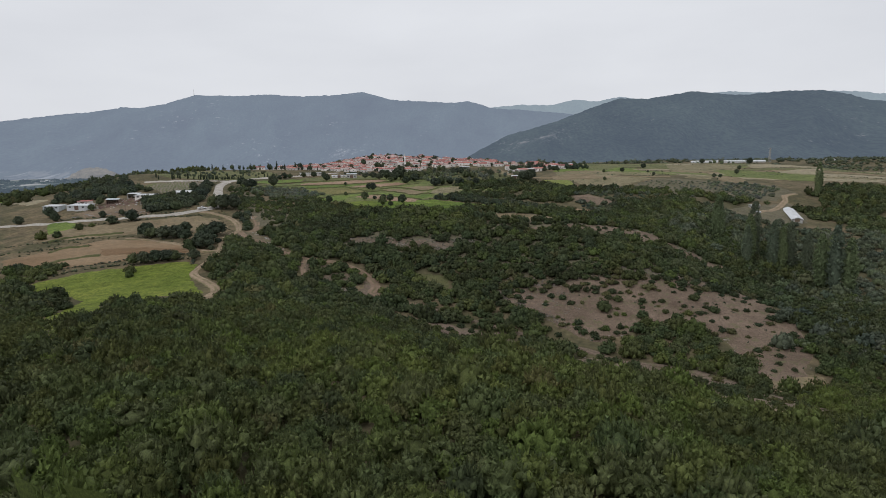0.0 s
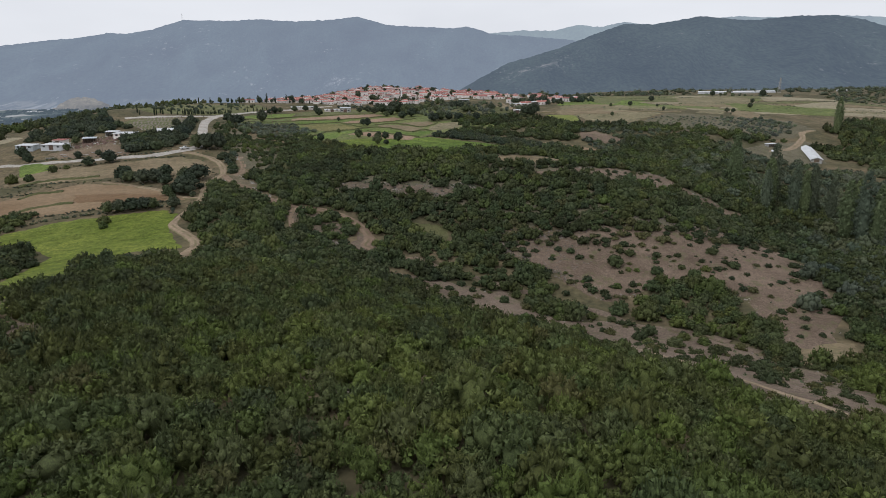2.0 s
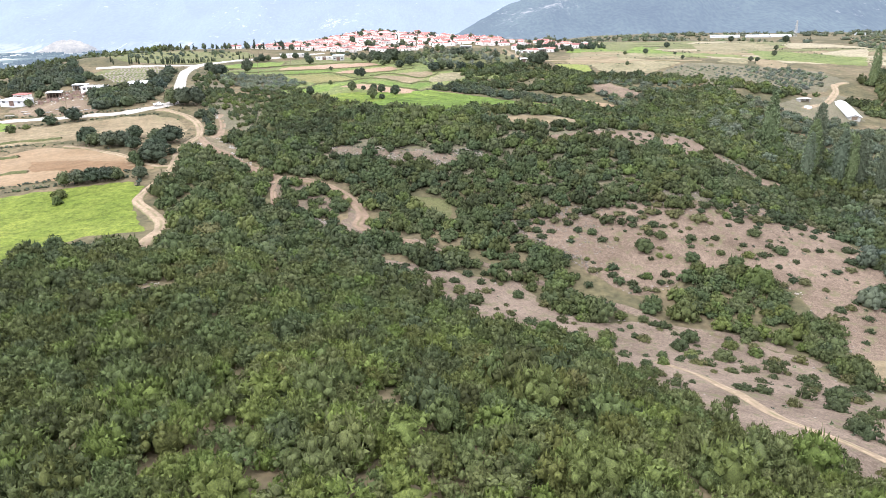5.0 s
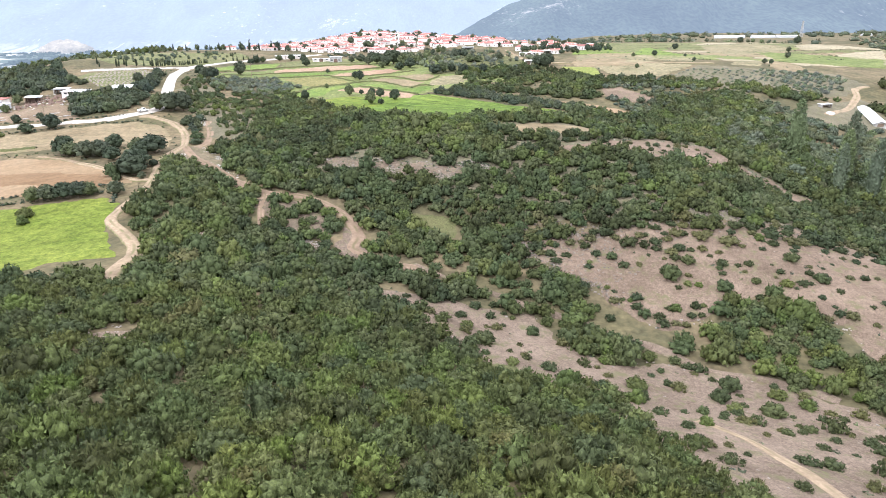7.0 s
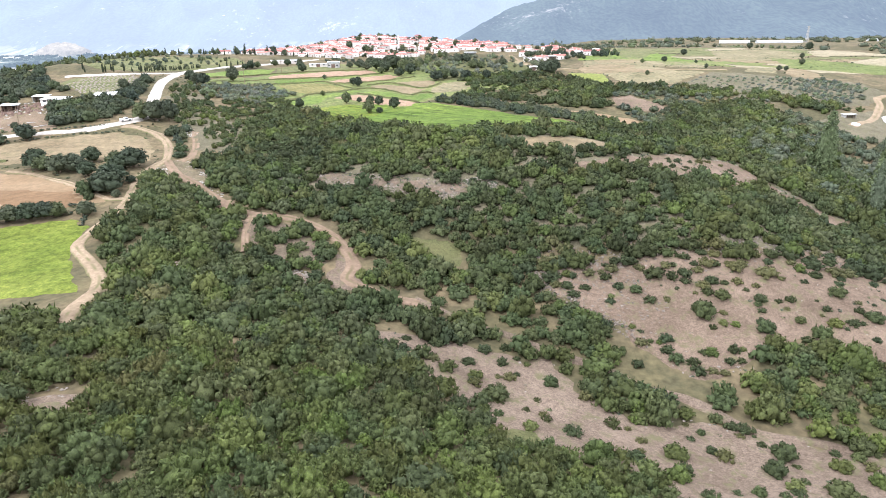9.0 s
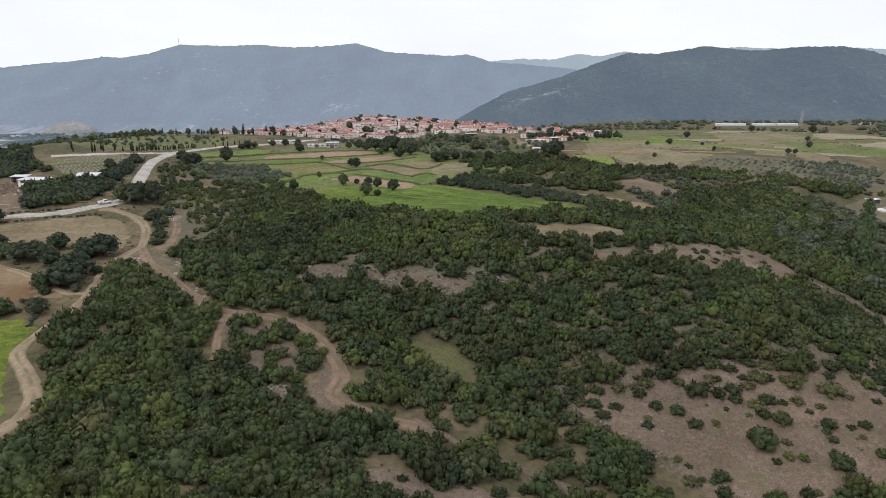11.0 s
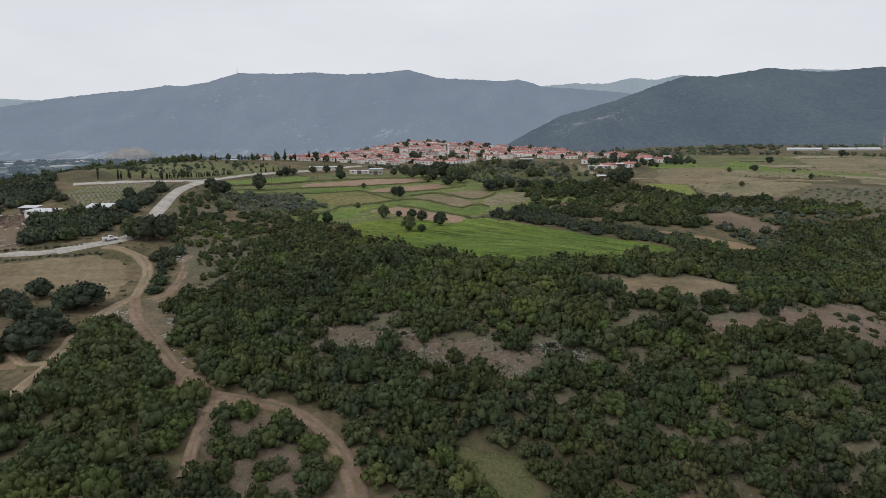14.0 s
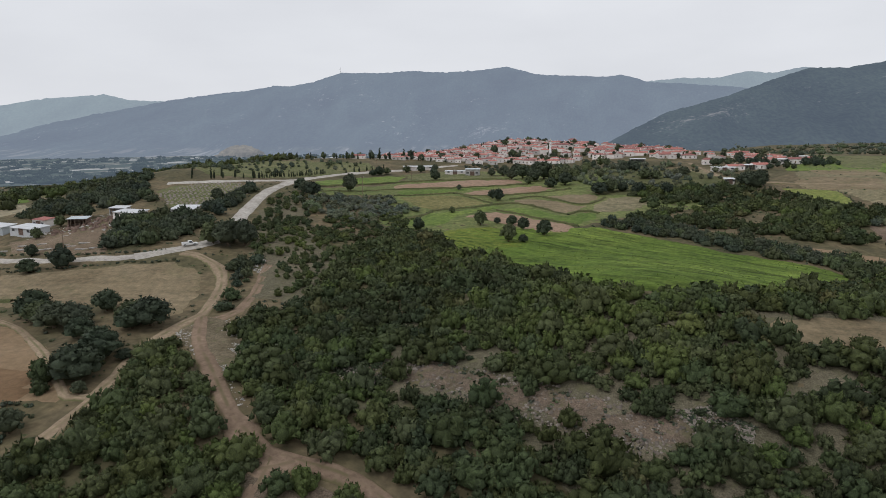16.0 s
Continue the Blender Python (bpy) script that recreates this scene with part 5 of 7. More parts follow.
def shrub_kinds():
    made = []
    for k in range(6):
        root = new("shrub")
        leafy("crown", crown(300 + k, 11 + k % 3, 200, 0.16, 1.3 + 0.1 * (k % 2), tight=0.36), M["leaf_dark" if k % 2 else "leaf"], 0.1 + 0.1 * k, root)
        bm = bmesh.new()
        for a in range(3):
            dx, dy = 0.25 * math.cos(2.1 * a + k), 0.25 * math.sin(2.1 * a + k)
            tube(bm, [(dx * 0.3, dy * 0.3, -0.15, 0.06), (dx, dy, 0.35, 0.045), (dx * 1.7, dy * 1.7, 0.75, 0.02)], 5)
        part("stem", bm, M["bark"], root)
        made.append(root)
    return made


def place_all(kinds, spots, label, category, group, sink=0.1, seed=5, stretch=1.0):
    rng = random.Random(seed)
    for i, (x, y, r) in enumerate(spots):
        kind = kinds[rng.randrange(len(kinds))]
        m = pose(x, y, gz(x, y) - sink * r, 0, 0, rng.uniform(0, 360)) @ Matrix.Diagonal((r, r, r * stretch * rng.uniform(0.85, 1.15), 1))
        tagged(copy_thing(kind, m), label, category, group)


def retire(kinds):
    for k in kinds:
        for o in (*k.children_recursive, k):
            bpy.data.objects.remove(o)


shrubs = shrub_kinds()
place_all(shrubs, SLOPE_SHRUBS, "round dark green shrub on the bare stony slope", "shrub", "shrubs on the slope", seed=1)
place_all(shrubs, GULLY_SHRUBS + FLOOR_SHRUBS, "green shrub on pale eroded earth", "shrub", "shrubs in the gully", seed=2)
place_all(shrubs, TRACK_SHRUBS, "dense dark shrub standing beside the track", "shrub", "shrubs by the tracks", seed=3, stretch=1.2)
retire(shrubs)


def limbs(bm, height, spread, rng, radius):
    tube(bm, [(0, 0, -0.3, radius), (0.05, 0.02, height * 0.45, radius * 0.75), (0.1, -0.05, height * 0.8, radius * 0.35)], 7)
    for k in range(5):
        a = 2 * math.pi * k / 5 + rng.uniform(-0.4, 0.4)
        z0 = height * rng.uniform(0.3, 0.5)
        d = spread * rng.uniform(0.5, 0.8)
        tube(bm, [(0.03, 0, z0, radius * 0.45), (d * 0.5 * math.cos(a), d * 0.5 * math.sin(a), z0 + height * 0.18, radius * 0.3), (d * math.cos(a), d * math.sin(a), z0 + height * 0.33, radius * 0.1)], 5)


def tree_kind(name, seed, material, tone, height, radius, low, leaves, leaf, shape="dome", lobes=7, knobs=6):
    """A tree in metres at its own height; copies are scaled a little."""
    root = new(name)
    v, f = crown(seed, lobes, leaves, leaf, height / radius, low / radius, (9, 5), 0.4, shape, knobs=knobs, shoots=0.0 if shape == "dome" else 0.45, bulk=0.8 if shape == "dome" else 0.6)
    leafy("crown", (v * radius, f), material, tone, root)
    bm = bmesh.new()
    limbs(bm, height * 0.8, radius * (0.8 if shape == "dome" else 0.25), np.random.RandomState(seed), 0.05 * height if shape == "dome" else 0.03 * height)
    part("trunk", bm, M["bark"], root)
    return root


oaks = [tree_kind("tree", 400 + k, M["leaf_oak"], 0.2 + 0.15 * k, 5.2, 2.6, 0.6, 420, 0.17, lobes=15) for k in range(4)]
FIELD_TREES = [(-34.1, 309.0, 1.05), (-47.6, 334.0, 0.95), (-23.6, 322.0, 1.05), (-36.5, 337.5, 0.8), (-31.5, 329.5, 0.8), (-42.0, 338.0, 0.5), (-62.5, 354.0, 0.5), (-67.5, 321.0, 0.8), (-29.5, 310.0, 0.6)]
place_all(oaks, FIELD_TREES, "small round tree standing alone in the fields", "tree", "trees in the fields", 0.02, 11)
place_all(oaks, [(-120.5, 277.5, 1.4), (-115.5, 277.5, 1.75), (-111.0, 279.5, 1.5), (-116.0, 282.0, 1.3)], "big leafy tree at the road junction", "tree", "trees at the junction", 0.06, 12, 1.0)
place_all(oaks, [(-117.7, 384.5, 1.4), (-91.8, 445.0, 1.1), (-134.5, 368.0, 1.3), (-125.5, 360.5, 1.35), (-130.0, 363.0, 1.2), (-52.0, 392.0, 0.8), (-48.7, 387.0, 1.0), (-72.0, 414.0, 0.5), (-99.0, 470.0, 0.8)], "round tree beside the road and strips", "tree", "trees by the road", 0.02, 13)
place_all(oaks, [(146, 455, 0.7), (166, 452, 0.45), (190, 540, 1.0), (118, 400, 0.5), (160, 420, 0.5), (210, 430, 0.7), (216, 433, 0.6), (246, 470, 0.8), (118, 512, 0.8), (262, 500, 0.7), (130, 450, 0.5),
                 (300, 560, 1.2), (270, 600, 1.0), (150, 470, 0.5)], "lone round tree between plateau fields", "tree", "trees on the plateau", 0.02, 14)
place_all(oaks, [(-196, 262, 0.9), (-205, 272, 1.2), (-172, 262, 0.7), (-163, 264, 0.6), (-152, 330, 1.0), (-186, 300, 1.1), (-215, 262, 1.0), (-188.7, 290.7, 0.8), (-186.4, 278.2, 0.75)], "dark leafy tree near the farm sheds", "tree", "trees at the farm", 0.02, 15)
LOWER_OAKS = [(-131.5, 223.5, 1.5), (-128.0, 221.0, 1.3), (-121.0, 218.0, 1.55), (-116.5, 218.5, 1.5), (-116.0, 228.0, 1.2), (-105.5, 223.5, 1.4), (-99.5, 221.5, 1.65), (-102.5, 219.5, 1.3), (-96.0, 197.5, 1.6), (-99.0, 199.0, 1.2), (-97.5, 205.0, 1.5), (-101.0, 208.5, 1.3),
              (-93.3, 206.0, 0.6), (-112.0, 179.0, 1.15), (-108.0, 180.0, 1.15), (-104.0, 180.5, 1.1), (-101.5, 181.5, 0.9), (-115.5, 178.0, 0.9), (-94.0, 182.0, 0.9), (-152.5, 252.8, 1.3), (-160.8, 249.8, 1.1), (-110.0, 213.5, 1.1), (-91.5, 193.0, 0.5)]
place_all(oaks, LOWER_OAKS, "broad dark oak between the lower fields", "tree", "oaks between the fields", 0.12, 22, 0.8)
place_all(oaks, [(-57.4, 468.1, 1.3), (-50.6, 452.2, 1.1), (-45.1, 457.9, 1.7), (-37.9, 446.9, 1.5), (-33.4, 455.4, 1.9), (-26, 447.2, 1.7), (-40, 437.7, 1), (-21.1, 435.3, 1.4), (-27.8, 427.4, 1.2), (-63.9, 467.7, 0.9), (-102.4, 488.2, 0.8), (-108.8, 478.2, 1), (-117.2, 476.4, 1), (-129.5, 461.4, 1.1), (-132.2, 457.3, 0.9), (-126.1, 465.2, 0.9), (-51.5, 487.1, 1.3), (-39.8, 489.2, 1.4), (-17.4, 454.6, 1.3), (-4.6, 409.7, 1.5), (0.7, 415.1, 1.4), (6, 418.4, 1.2), (13.2, 411.4, 1.3), (63.1, 430.9, 1.6), (64.9, 422.7, 1.7), (69.5, 432, 1.4), (25.5, 411.2, 1.1), (24.7, 455.5, 1.2), (40.2, 467.3, 1.2), (19, 455, 1.3)],
          "dark round tree at the foot of the village", "tree", "trees below the village", 0.06, 23, 0.9)
rng = random.Random(21)
spots = []
while len(spots) < 85:
    x, y = rng.uniform(-175, 130), rng.uniform(530, 680)
    if inside(np.array([x]), np.array([y]), VILLAGE)[0]:
        spots.append((x, y, rng.uniform(0.4, 0.8)))
place_all(oaks, spots, "dark green tree among the village houses", "tree", "trees in the village", 0.02, 16)
retire(oaks)

poplars = [tree_kind("poplar", 430 + k, M["leaf_poplar"], 0.2 + 0.2 * k, 20.0, 3.2, 0.8, 1700, 0.15, "column", 70, 4) for k in range(3)]
place_all(poplars, [(129.0, 236.0, 1.15), (132.0, 240.0, 0.8), (131.0, 209.0, 1.1), (134.5, 213.0, 1.15), (128.5, 206.0, 0.85), (138.0, 203.0, 0.95), (141.0, 201.5, 0.8), (144.5, 202.0, 0.95), (149.0, 197.0, 0.8), (143.0, 178.0, 1.05), (146.0, 174.0, 1.15), (150.0, 172.0, 1.1), (157.0, 194.0, 0.9), (249.0, 360.0, 1.0), (246.0, 356.0, 0.6)],
          "tall grey-green poplar in the valley wood", "poplar", "poplars in the valley", 0.02, 17)
place_all(poplars, [(-560, 760, 1.3), (-566, 764, 1.2), (-530, 770, 1.3), (-522, 772, 1.25), (-590, 750, 1.1)], "far poplar standing in the valley fields", "poplar", "far poplars", 0.02, 18)
retire(poplars)
cypresses = [tree_kind("cypress", 450 + k, M["leaf_cypress"], 0.3 * k, 7.0, 1.35, 0.3, 260, 0.24, "spire", 8) for k in range(2)]
rng = random.Random(31)
row = [(-208 + 3.6 * k + rng.uniform(-1, 1), 520 + 1.9 * k + rng.uniform(-4, 4), rng.uniform(0.6, 1.15)) for k in range(0, 20, 2)]
row += [(-190 + rng.uniform(-8, 8), 372 + 4 * k, rng.uniform(0.4, 0.7)) for k in range(4)] + [(-150 + 5.5 * k, 548 - 1.5 * k + rng.uniform(-4, 4), rng.uniform(0.45, 0.8)) for k in range(0, 10, 2)]
place_all(cypresses, row, "slim dark cypress on the pasture rise", "cypress", "cypresses on the rise", 0.02, 19)
rowb = [(-172 + 0.42 * k + rng.uniform(-0.5, 0.5), 393 + 2.5 * k + rng.uniform(-0.8, 0.8), rng.uniform(0.3, 0.6)) for k in range(26)] + [(-174 + 0.42 * k + rng.uniform(-1, 1), 396 + 2.5 * k + rng.uniform(-1.5, 1.5), rng.uniform(0.35, 0.6)) for k in range(0, 20, 2)] + [(-184, 377.5, 0.6), (-181, 380, 0.65), (-178, 386, 0.75), (-174.7, 388, 0.5), (-171.5, 392, 0.7)] + [(-150 + 1.2 * k + rng.uniform(-0.8, 0.8), 462 + 2.4 * k + rng.uniform(-1, 1), rng.uniform(0.4, 0.65)) for k in range(0, 14, 2)]
place_all(cypresses, rowb, "young dark conifer in a row above the road", "conifer", "conifers above the road", 0.02, 20, 0.9)
retire(cypresses)


# ---------------------------------------------------------------- village
def tile_roof(name, c):
    s = Shader(name, 0.85, 0.15)
    own = s.node("ShaderNodeObjectInfo").outputs["Random"]
    base = s.ramp(own, [(0.0, (c[0] * 0.75, c[1] * 0.8, c[2] * 0.85)), (0.5, c), (0.85, (c[0] * 1.25, c[1] * 1.2, c[2] * 1.15)), (1.0, (c[0] * 1.3, c[1] * 1.6, c[2] * 1.6))])
    s.color(s.mix(1.0, base, s.ramp(s.noise(0.9, 5.0), [(0.3, (0.7, 0.72, 0.75)), (0.7, (1.2, 1.15, 1.1))]), "MULTIPLY"))
    return s.m


def lime_wall(name, c):
    s = Shader(name, 0.9, 0.1)
    own = s.node("ShaderNodeObjectInfo").outputs["Random"]
    base = s.ramp(own, [(0.0, tuple(v * 0.7 for v in c)), (0.3, tuple(v * 0.95 for v in c)), (0.7, tuple(v * 1.08 for v in c)), (1.0, tuple(v * 1.15 for v in c))])
    s.color(s.mix(1.0, base, s.ramp(s.noise(0.5, 4.0), [(0.3, (0.82, 0.8, 0.78)), (0.7, (1.05, 1.05, 1.05))]), "MULTIPLY"))
    return s.m


M["tile"] = tile_roof("red_tile", (0.35, 0.155, 0.135))
M["wall"] = lime_wall("lime_wall", (0.78, 0.74, 0.71))
M["shutter"] = plain("dark_window", (0.045, 0.045, 0.05), 0.3, 0.5)
M["wood"] = plain("weathered_wood", (0.2, 0.15, 0.11), 0.85, 0.2, 8.0, 0.35)
M["concrete"] = plain("grey_concrete", (0.4, 0.39, 0.37), 0.9, 0.15, 0.8, 0.25)
M["white_sheet"] = plain("white_sheeting", (0.55, 0.56, 0.57), 0.6, 0.3, 0.6, 0.12)
M["blue_sheet"] = plain("pale_blue_sheeting", (0.46, 0.5, 0.52), 0.5, 0.4, 0.6, 0.15)
M["rust"] = plain("rusty_iron", (0.15, 0.1, 0.078), 0.8, 0.3, 2.0, 0.4)
M["white_paint"] = plain("white_paint", (0.78, 0.78, 0.77), 0.35, 0.5, 2.0, 0.05)
M["glass"] = plain("dark_glass", (0.03, 0.035, 0.04), 0.08, 0.6)
M["rubber"] = plain("rubber", (0.03, 0.03, 0.03), 0.9, 0.2)
M["stone"] = plain("grey_stone", (0.24, 0.21, 0.18), 0.9, 0.15, 2.0, 0.25)
M["scree"] = plain("scree_stone", (0.15, 0.127, 0.106), 0.9, 0.15, 1.2, 0.4)
M["pale_rubble"] = plain("pale_rubble", (0.34, 0.32, 0.29), 0.9, 0.15, 1.5, 0.4)


def roof_mesh(w, d, h, rise, hip, over=0.18, thick=0.14):
    """A pitched roof with eaves over a body w by d; hip: how far the ridge is drawn in."""
    bm = bmesh.new()
    a, b = w / 2 + over, d / 2 + over
    low = h - over * rise / (d / 2)
    for k, dz in enumerate((0.0, -thick)):
        v = [bm.verts.new(p) for p in ((-a, -b, low + dz), (a, -b, low + dz), (a, b, low + dz), (-a, b, low + dz), (-a + hip, 0, h + rise + dz), (a - hip, 0, h + rise + dz))]
        fs = [(v[0], v[1], v[5], v[4]), (v[2], v[3], v[4], v[5]), (v[1], v[2], v[5]), (v[3], v[0], v[4])]
        for f in fs:
            if hip == 0 and len(f) == 3:
                continue
            bm.faces.new(f if k == 0 else f[::-1])
        if k == 0:
            top = v
        else:
            ring = (0, 1, 2, 3)
            for i in range(4):
                p, q = ring[i], ring[(i + 1) % 4]
                if hip == 0 and i in (1, 3):
                    e = 5 if i == 1 else 4
                    bm.faces.new((top[p], v[p], v[e], top[e]))
                    bm.faces.new((top[e], v[e], v[q], top[q]))
                else:
                    bm.faces.new((top[p], v[p], v[q], top[q]))
    bmesh.ops.recalc_face_normals(bm, faces=bm.faces)
    return bm


def wall_mesh(w, d, h, rise, gable):
    bm = bmesh.new()
    a, b = w / 2, d / 2
    lo = [bm.verts.new(p) for p in ((-a, -b, -1.5), (a, -b, -1.5), (a, b, -1.5), (-a, b, -1.5))]
    hi = [bm.verts.new(p) for p in ((-a, -b, h), (a, -b, h), (a, b, h), (-a, b, h))]
    for i in range(4):
        j = (i + 1) % 4
        bm.faces.new((lo[i], lo[j], hi[j], hi[i]))
    if gable:
        for i, x in ((1, a), (3, -a)):
            t = bm.verts.new((x, 0, h + rise))
            bm.faces.new((hi[i], hi[(i + 1) % 4], t))
    bm.faces.new(hi)
    return bm


def house_kind(w, d, h, rise, hip, floors, seed):
    r = random.Random(seed)
    root = new("house")
    part("wall", wall_mesh(w, d, h, rise, hip == 0), M["wall"], root)
    roof = part("roof", roof_mesh(w, d, h, rise, hip), M["tile"], root, "red clay tile roof")
    cx = r.uniform(-w * 0.3, w * 0.3)
    part("chimney", box(boxed(cx - 0.35, cx + 0.35, d * 0.12, d * 0.12 + 0.6, h, h + rise + 0.7), cx - 0.45, cx + 0.45, d * 0.12 - 0.1, d * 0.12 + 0.7, h + rise + 0.7, h + rise + 0.85), M["wall"], roof)
    n = max(2, int(w / 3.2))
    for fl in range(floors):
        z = 0.9 + fl * 2.8
        for k in range(n):
            x = -w / 2 + (k + 0.5) * w / n
            if fl == 0 and k == n // 2:
                part("door", boxed(x - 0.5, x + 0.5, -d / 2 - 0.06, -d / 2 + 0.05, 0, 2.05), M["wood"], root)
                continue
            win = part("window", boxed(x - 0.5, x + 0.5, -d / 2 - 0.04, -d / 2 + 0.05, z, z + 1.25), M["shutter"], root)
            if k == 0:
                part("sill", boxed(x - 0.6, x + 0.6, -d / 2 - 0.14, -d / 2 + 0.02, z - 0.1, z), M["wall"], win)
    part("window", boxed(-w / 2 - 0.04, -w / 2 + 0.05, -0.5, 0.5, 0.9, 2.1), M["shutter"], root)
    part("window", boxed(w / 2 - 0.05, w / 2 + 0.04, -0.5, 0.5, 0.9, 2.1), M["shutter"], root)
    return root


KINDS = [house_kind(10, 8, 3.5, 1.7, 3.0, 1, 1), house_kind(8.5, 7.5, 5.4, 1.6, 2.8, 2, 2), house_kind(10.5, 7, 3.7, 1.6, 0, 1, 3), house_kind(9, 8, 5.3, 1.7, 3.2, 2, 4), house_kind(12.5, 7, 3.2, 1.5, 0, 1, 5), house_kind(7.5, 6.5, 4.2, 1.5, 2.4, 1, 6)]
HOUSE_WORDS = ["low white house with a hipped red tile roof", "two-storey white house with a red tile roof", "long white house under a gabled tile roof", "square two-storey house with red tiles", "long low barn house with a tile roof", "small white cottage under red tiles"]
rng = random.Random(77)
taken = []
for gy_ in range(17):
    for gx_ in range(42):
        x = -174 + gx_ * 7.3 + rng.uniform(-1.8, 1.8) + (gy_ % 2) * 3.6
        y = 532 + gy_ * 9.4 + rng.uniform(-2.0, 2.0)
        if not inside(np.array([x]), np.array([y]), VILLAGE)[0] or math.hypot(x + 37.5, y - 578) < 8 or rng.random() < (0.16 if x < 50 else 0.4):
            continue
        k = rng.choice((0, 0, 1, 2, 2, 3, 4, 5, 5, 5))
        size = rng.uniform(0.58, 0.86)
        m = pose(x, y, gz(x, y) + 0.1, 0, 0, rng.choice((0, 0, 8, -12, 20, 90, 80, -70, 100, 180)) + rng.uniform(-18, 18)) @ Matrix.Diagonal((size * rng.uniform(0.85, 1.2), size * 1.08, size * rng.uniform(0.55, 0.85), 1))
        tagged(copy_thing(KINDS[k], m), HOUSE_WORDS[k], "house", "village houses")
for x, y, turn, k in ((70, 490, 15, 4), (84, 496, 20, 4), (96, 526, -10, 2), (112, 532, 5, 2), (124, 545, 0, 0), (60, 516, 0, 5), (-176, 552, 10, 4)):
    tagged(copy_thing(KINDS[k], pose(x, y, gz(x, y) + 0.1, 0, 0, turn) @ Matrix.Diagonal((0.75, 0.75, 0.7, 1))), HOUSE_WORDS[k], "house", "village houses")
retire(KINDS)


def minaret(x, y):
    root = thing("minaret", x, y, "slim white minaret with a pointed grey cap", "minaret")
    part("base", boxed(-1.6, 1.6, -1.6, 1.6, -1, 5, bevel=0.1), M["wall"], root)
    part("shaft", tube(bmesh.new(), [(0, 0, 4.9, 1.15), (0, 0, 6, 1.0), (0, 0, 15, 0.9)], 12), M["white_paint"], root)
    part("balcony", tube(bmesh.new(), [(0, 0, 13.6, 0.95), (0, 0, 14.4, 1.5), (0, 0, 15.3, 1.55)], 12), M["white_paint"], root)
    part("turret", tube(bmesh.new(), [(0, 0, 15.0, 0.75), (0, 0, 18, 0.72)], 12), M["white_paint"], root)
    part("cap", tube(bmesh.new(), [(0, 0, 18, 0.95), (0, 0, 21.2, 0.05)], 12), M["concrete"], root)


minaret(-37.5, 578)
bpy.data.objects["minaret"].scale = (0.7, 0.7, 0.62)


# ---------------------------------------------------------------- farm buildings
def ribbed(w, d, z0, z1, sheets=24, thick=0.05):
    """A corrugated sheet roof that rises from the front to the back."""
    bm = bmesh.new()
    rows = []
    for i in range(sheets * 2 + 1):
        x = -w / 2 + w * i / (sheets * 2)
        rise = 0.06 * (i % 2)
        rows.append([bm.verts.new((x, y, z + rise + dz)) for dz in (0, -thick) for y, z in ((-d / 2, z0), (d / 2, z1))])
    for a, b in zip(rows[:-1], rows[1:]):
        bm.faces.new((a[0], b[0], b[1], a[1]))
        bm.faces.new((a[3], b[3], b[2], a[2]))
        bm.faces.new((a[2], b[2], b[0], a[0]))
        bm.faces.new((a[1], b[1], b[3], a[3]))
    return bm


def shed(x, y, w, d, h, rise, turn, walls, roof, label, open_front=False):
    root = thing("shed", x, y, label, "shed", "farm sheds", turn=turn)
    t = 0.25
    part("wall", boxed(-w / 2, w / 2, d / 2 - t, d / 2, -1, h + rise - 0.05), walls, root)
    for sx in (-1, 1):
        bm = bmesh.new()
        x0, x1 = (-w / 2, -w / 2 + t) if sx < 0 else (w / 2 - t, w / 2)
        v = [bm.verts.new(p) for p in ((x0, -d / 2, -1), (x1, -d / 2, -1), (x1, d / 2 - t, -1), (x0, d / 2 - t, -1), (x0, -d / 2, h - 0.05), (x1, -d / 2, h - 0.05), (x1, d / 2 - t, h + rise - 0.1), (x0, d / 2 - t, h + rise - 0.1))]
        for f in ((3, 2, 1, 0), (4, 5, 6, 7), (0, 1, 5, 4), (1, 2, 6, 5), (2, 3, 7, 6), (3, 0, 4, 7)):
            bm.faces.new([v[i] for i in f])
        part("wall", bm, walls, root)
    if open_front:
        for k in range(4):
            px = -w / 2 + t + (w - 2 * t) * (k + 0.5) / 4
            part("post", boxed(px - 0.09, px + 0.09, -d / 2, -d / 2 + 0.18, -1, h - 0.02), M["wood"], root)
    else:
        part("wall", boxed(-w / 2 + t, w / 2 - t, -d / 2, -d / 2 + t, -1, h - 0.05), walls, root)
        part("door", boxed(-1.3, 1.3, -d / 2 - 0.07, -d / 2 + 0.02, 0, 2.4), M["rust"], root)
        for k in (-1, 1):
            part("window", boxed(k * w * 0.33 - 0.7, k * w * 0.33 + 0.7, -d / 2 - 0.05, -d / 2 + 0.02, 1.2, 2.0), M["shutter"], root)
    part("roof", ribbed(w + 0.8, d + 0.8, h, h + rise, int(w * 2)), roof, root, "corrugated sheet roof")
    return root


shed(-196, 285, 13, 6, 2.4, 0.6, -14, M["white_sheet"], M["white_sheet"], "long white farm shed with a sheet roof")
shed(-213, 289, 10, 5, 2.3, 0.6, -10, M["blue_sheet"], M["white_sheet"], "pale blue farm shed with white sheeting")
shed(-198, 293, 7, 4, 2.8, 0.5, -14, M["wall"], M["tile"], "small farm building under a red roof")
shed(-166, 298, 11, 5, 2.4, 0.6, -6, M["wall"], M["white_sheet"], "white farm shed with a dark doorway")
shed(-177, 306, 6, 4, 2.1, 0.5, 4, M["concrete"], M["white_sheet"], "grey outbuilding with a white roof", True)
shed(-147.5, 303, 8, 6, 2.8, 0.9, 10, M["concrete"], M["white_sheet"], "barn with a broad pale roof behind trees")
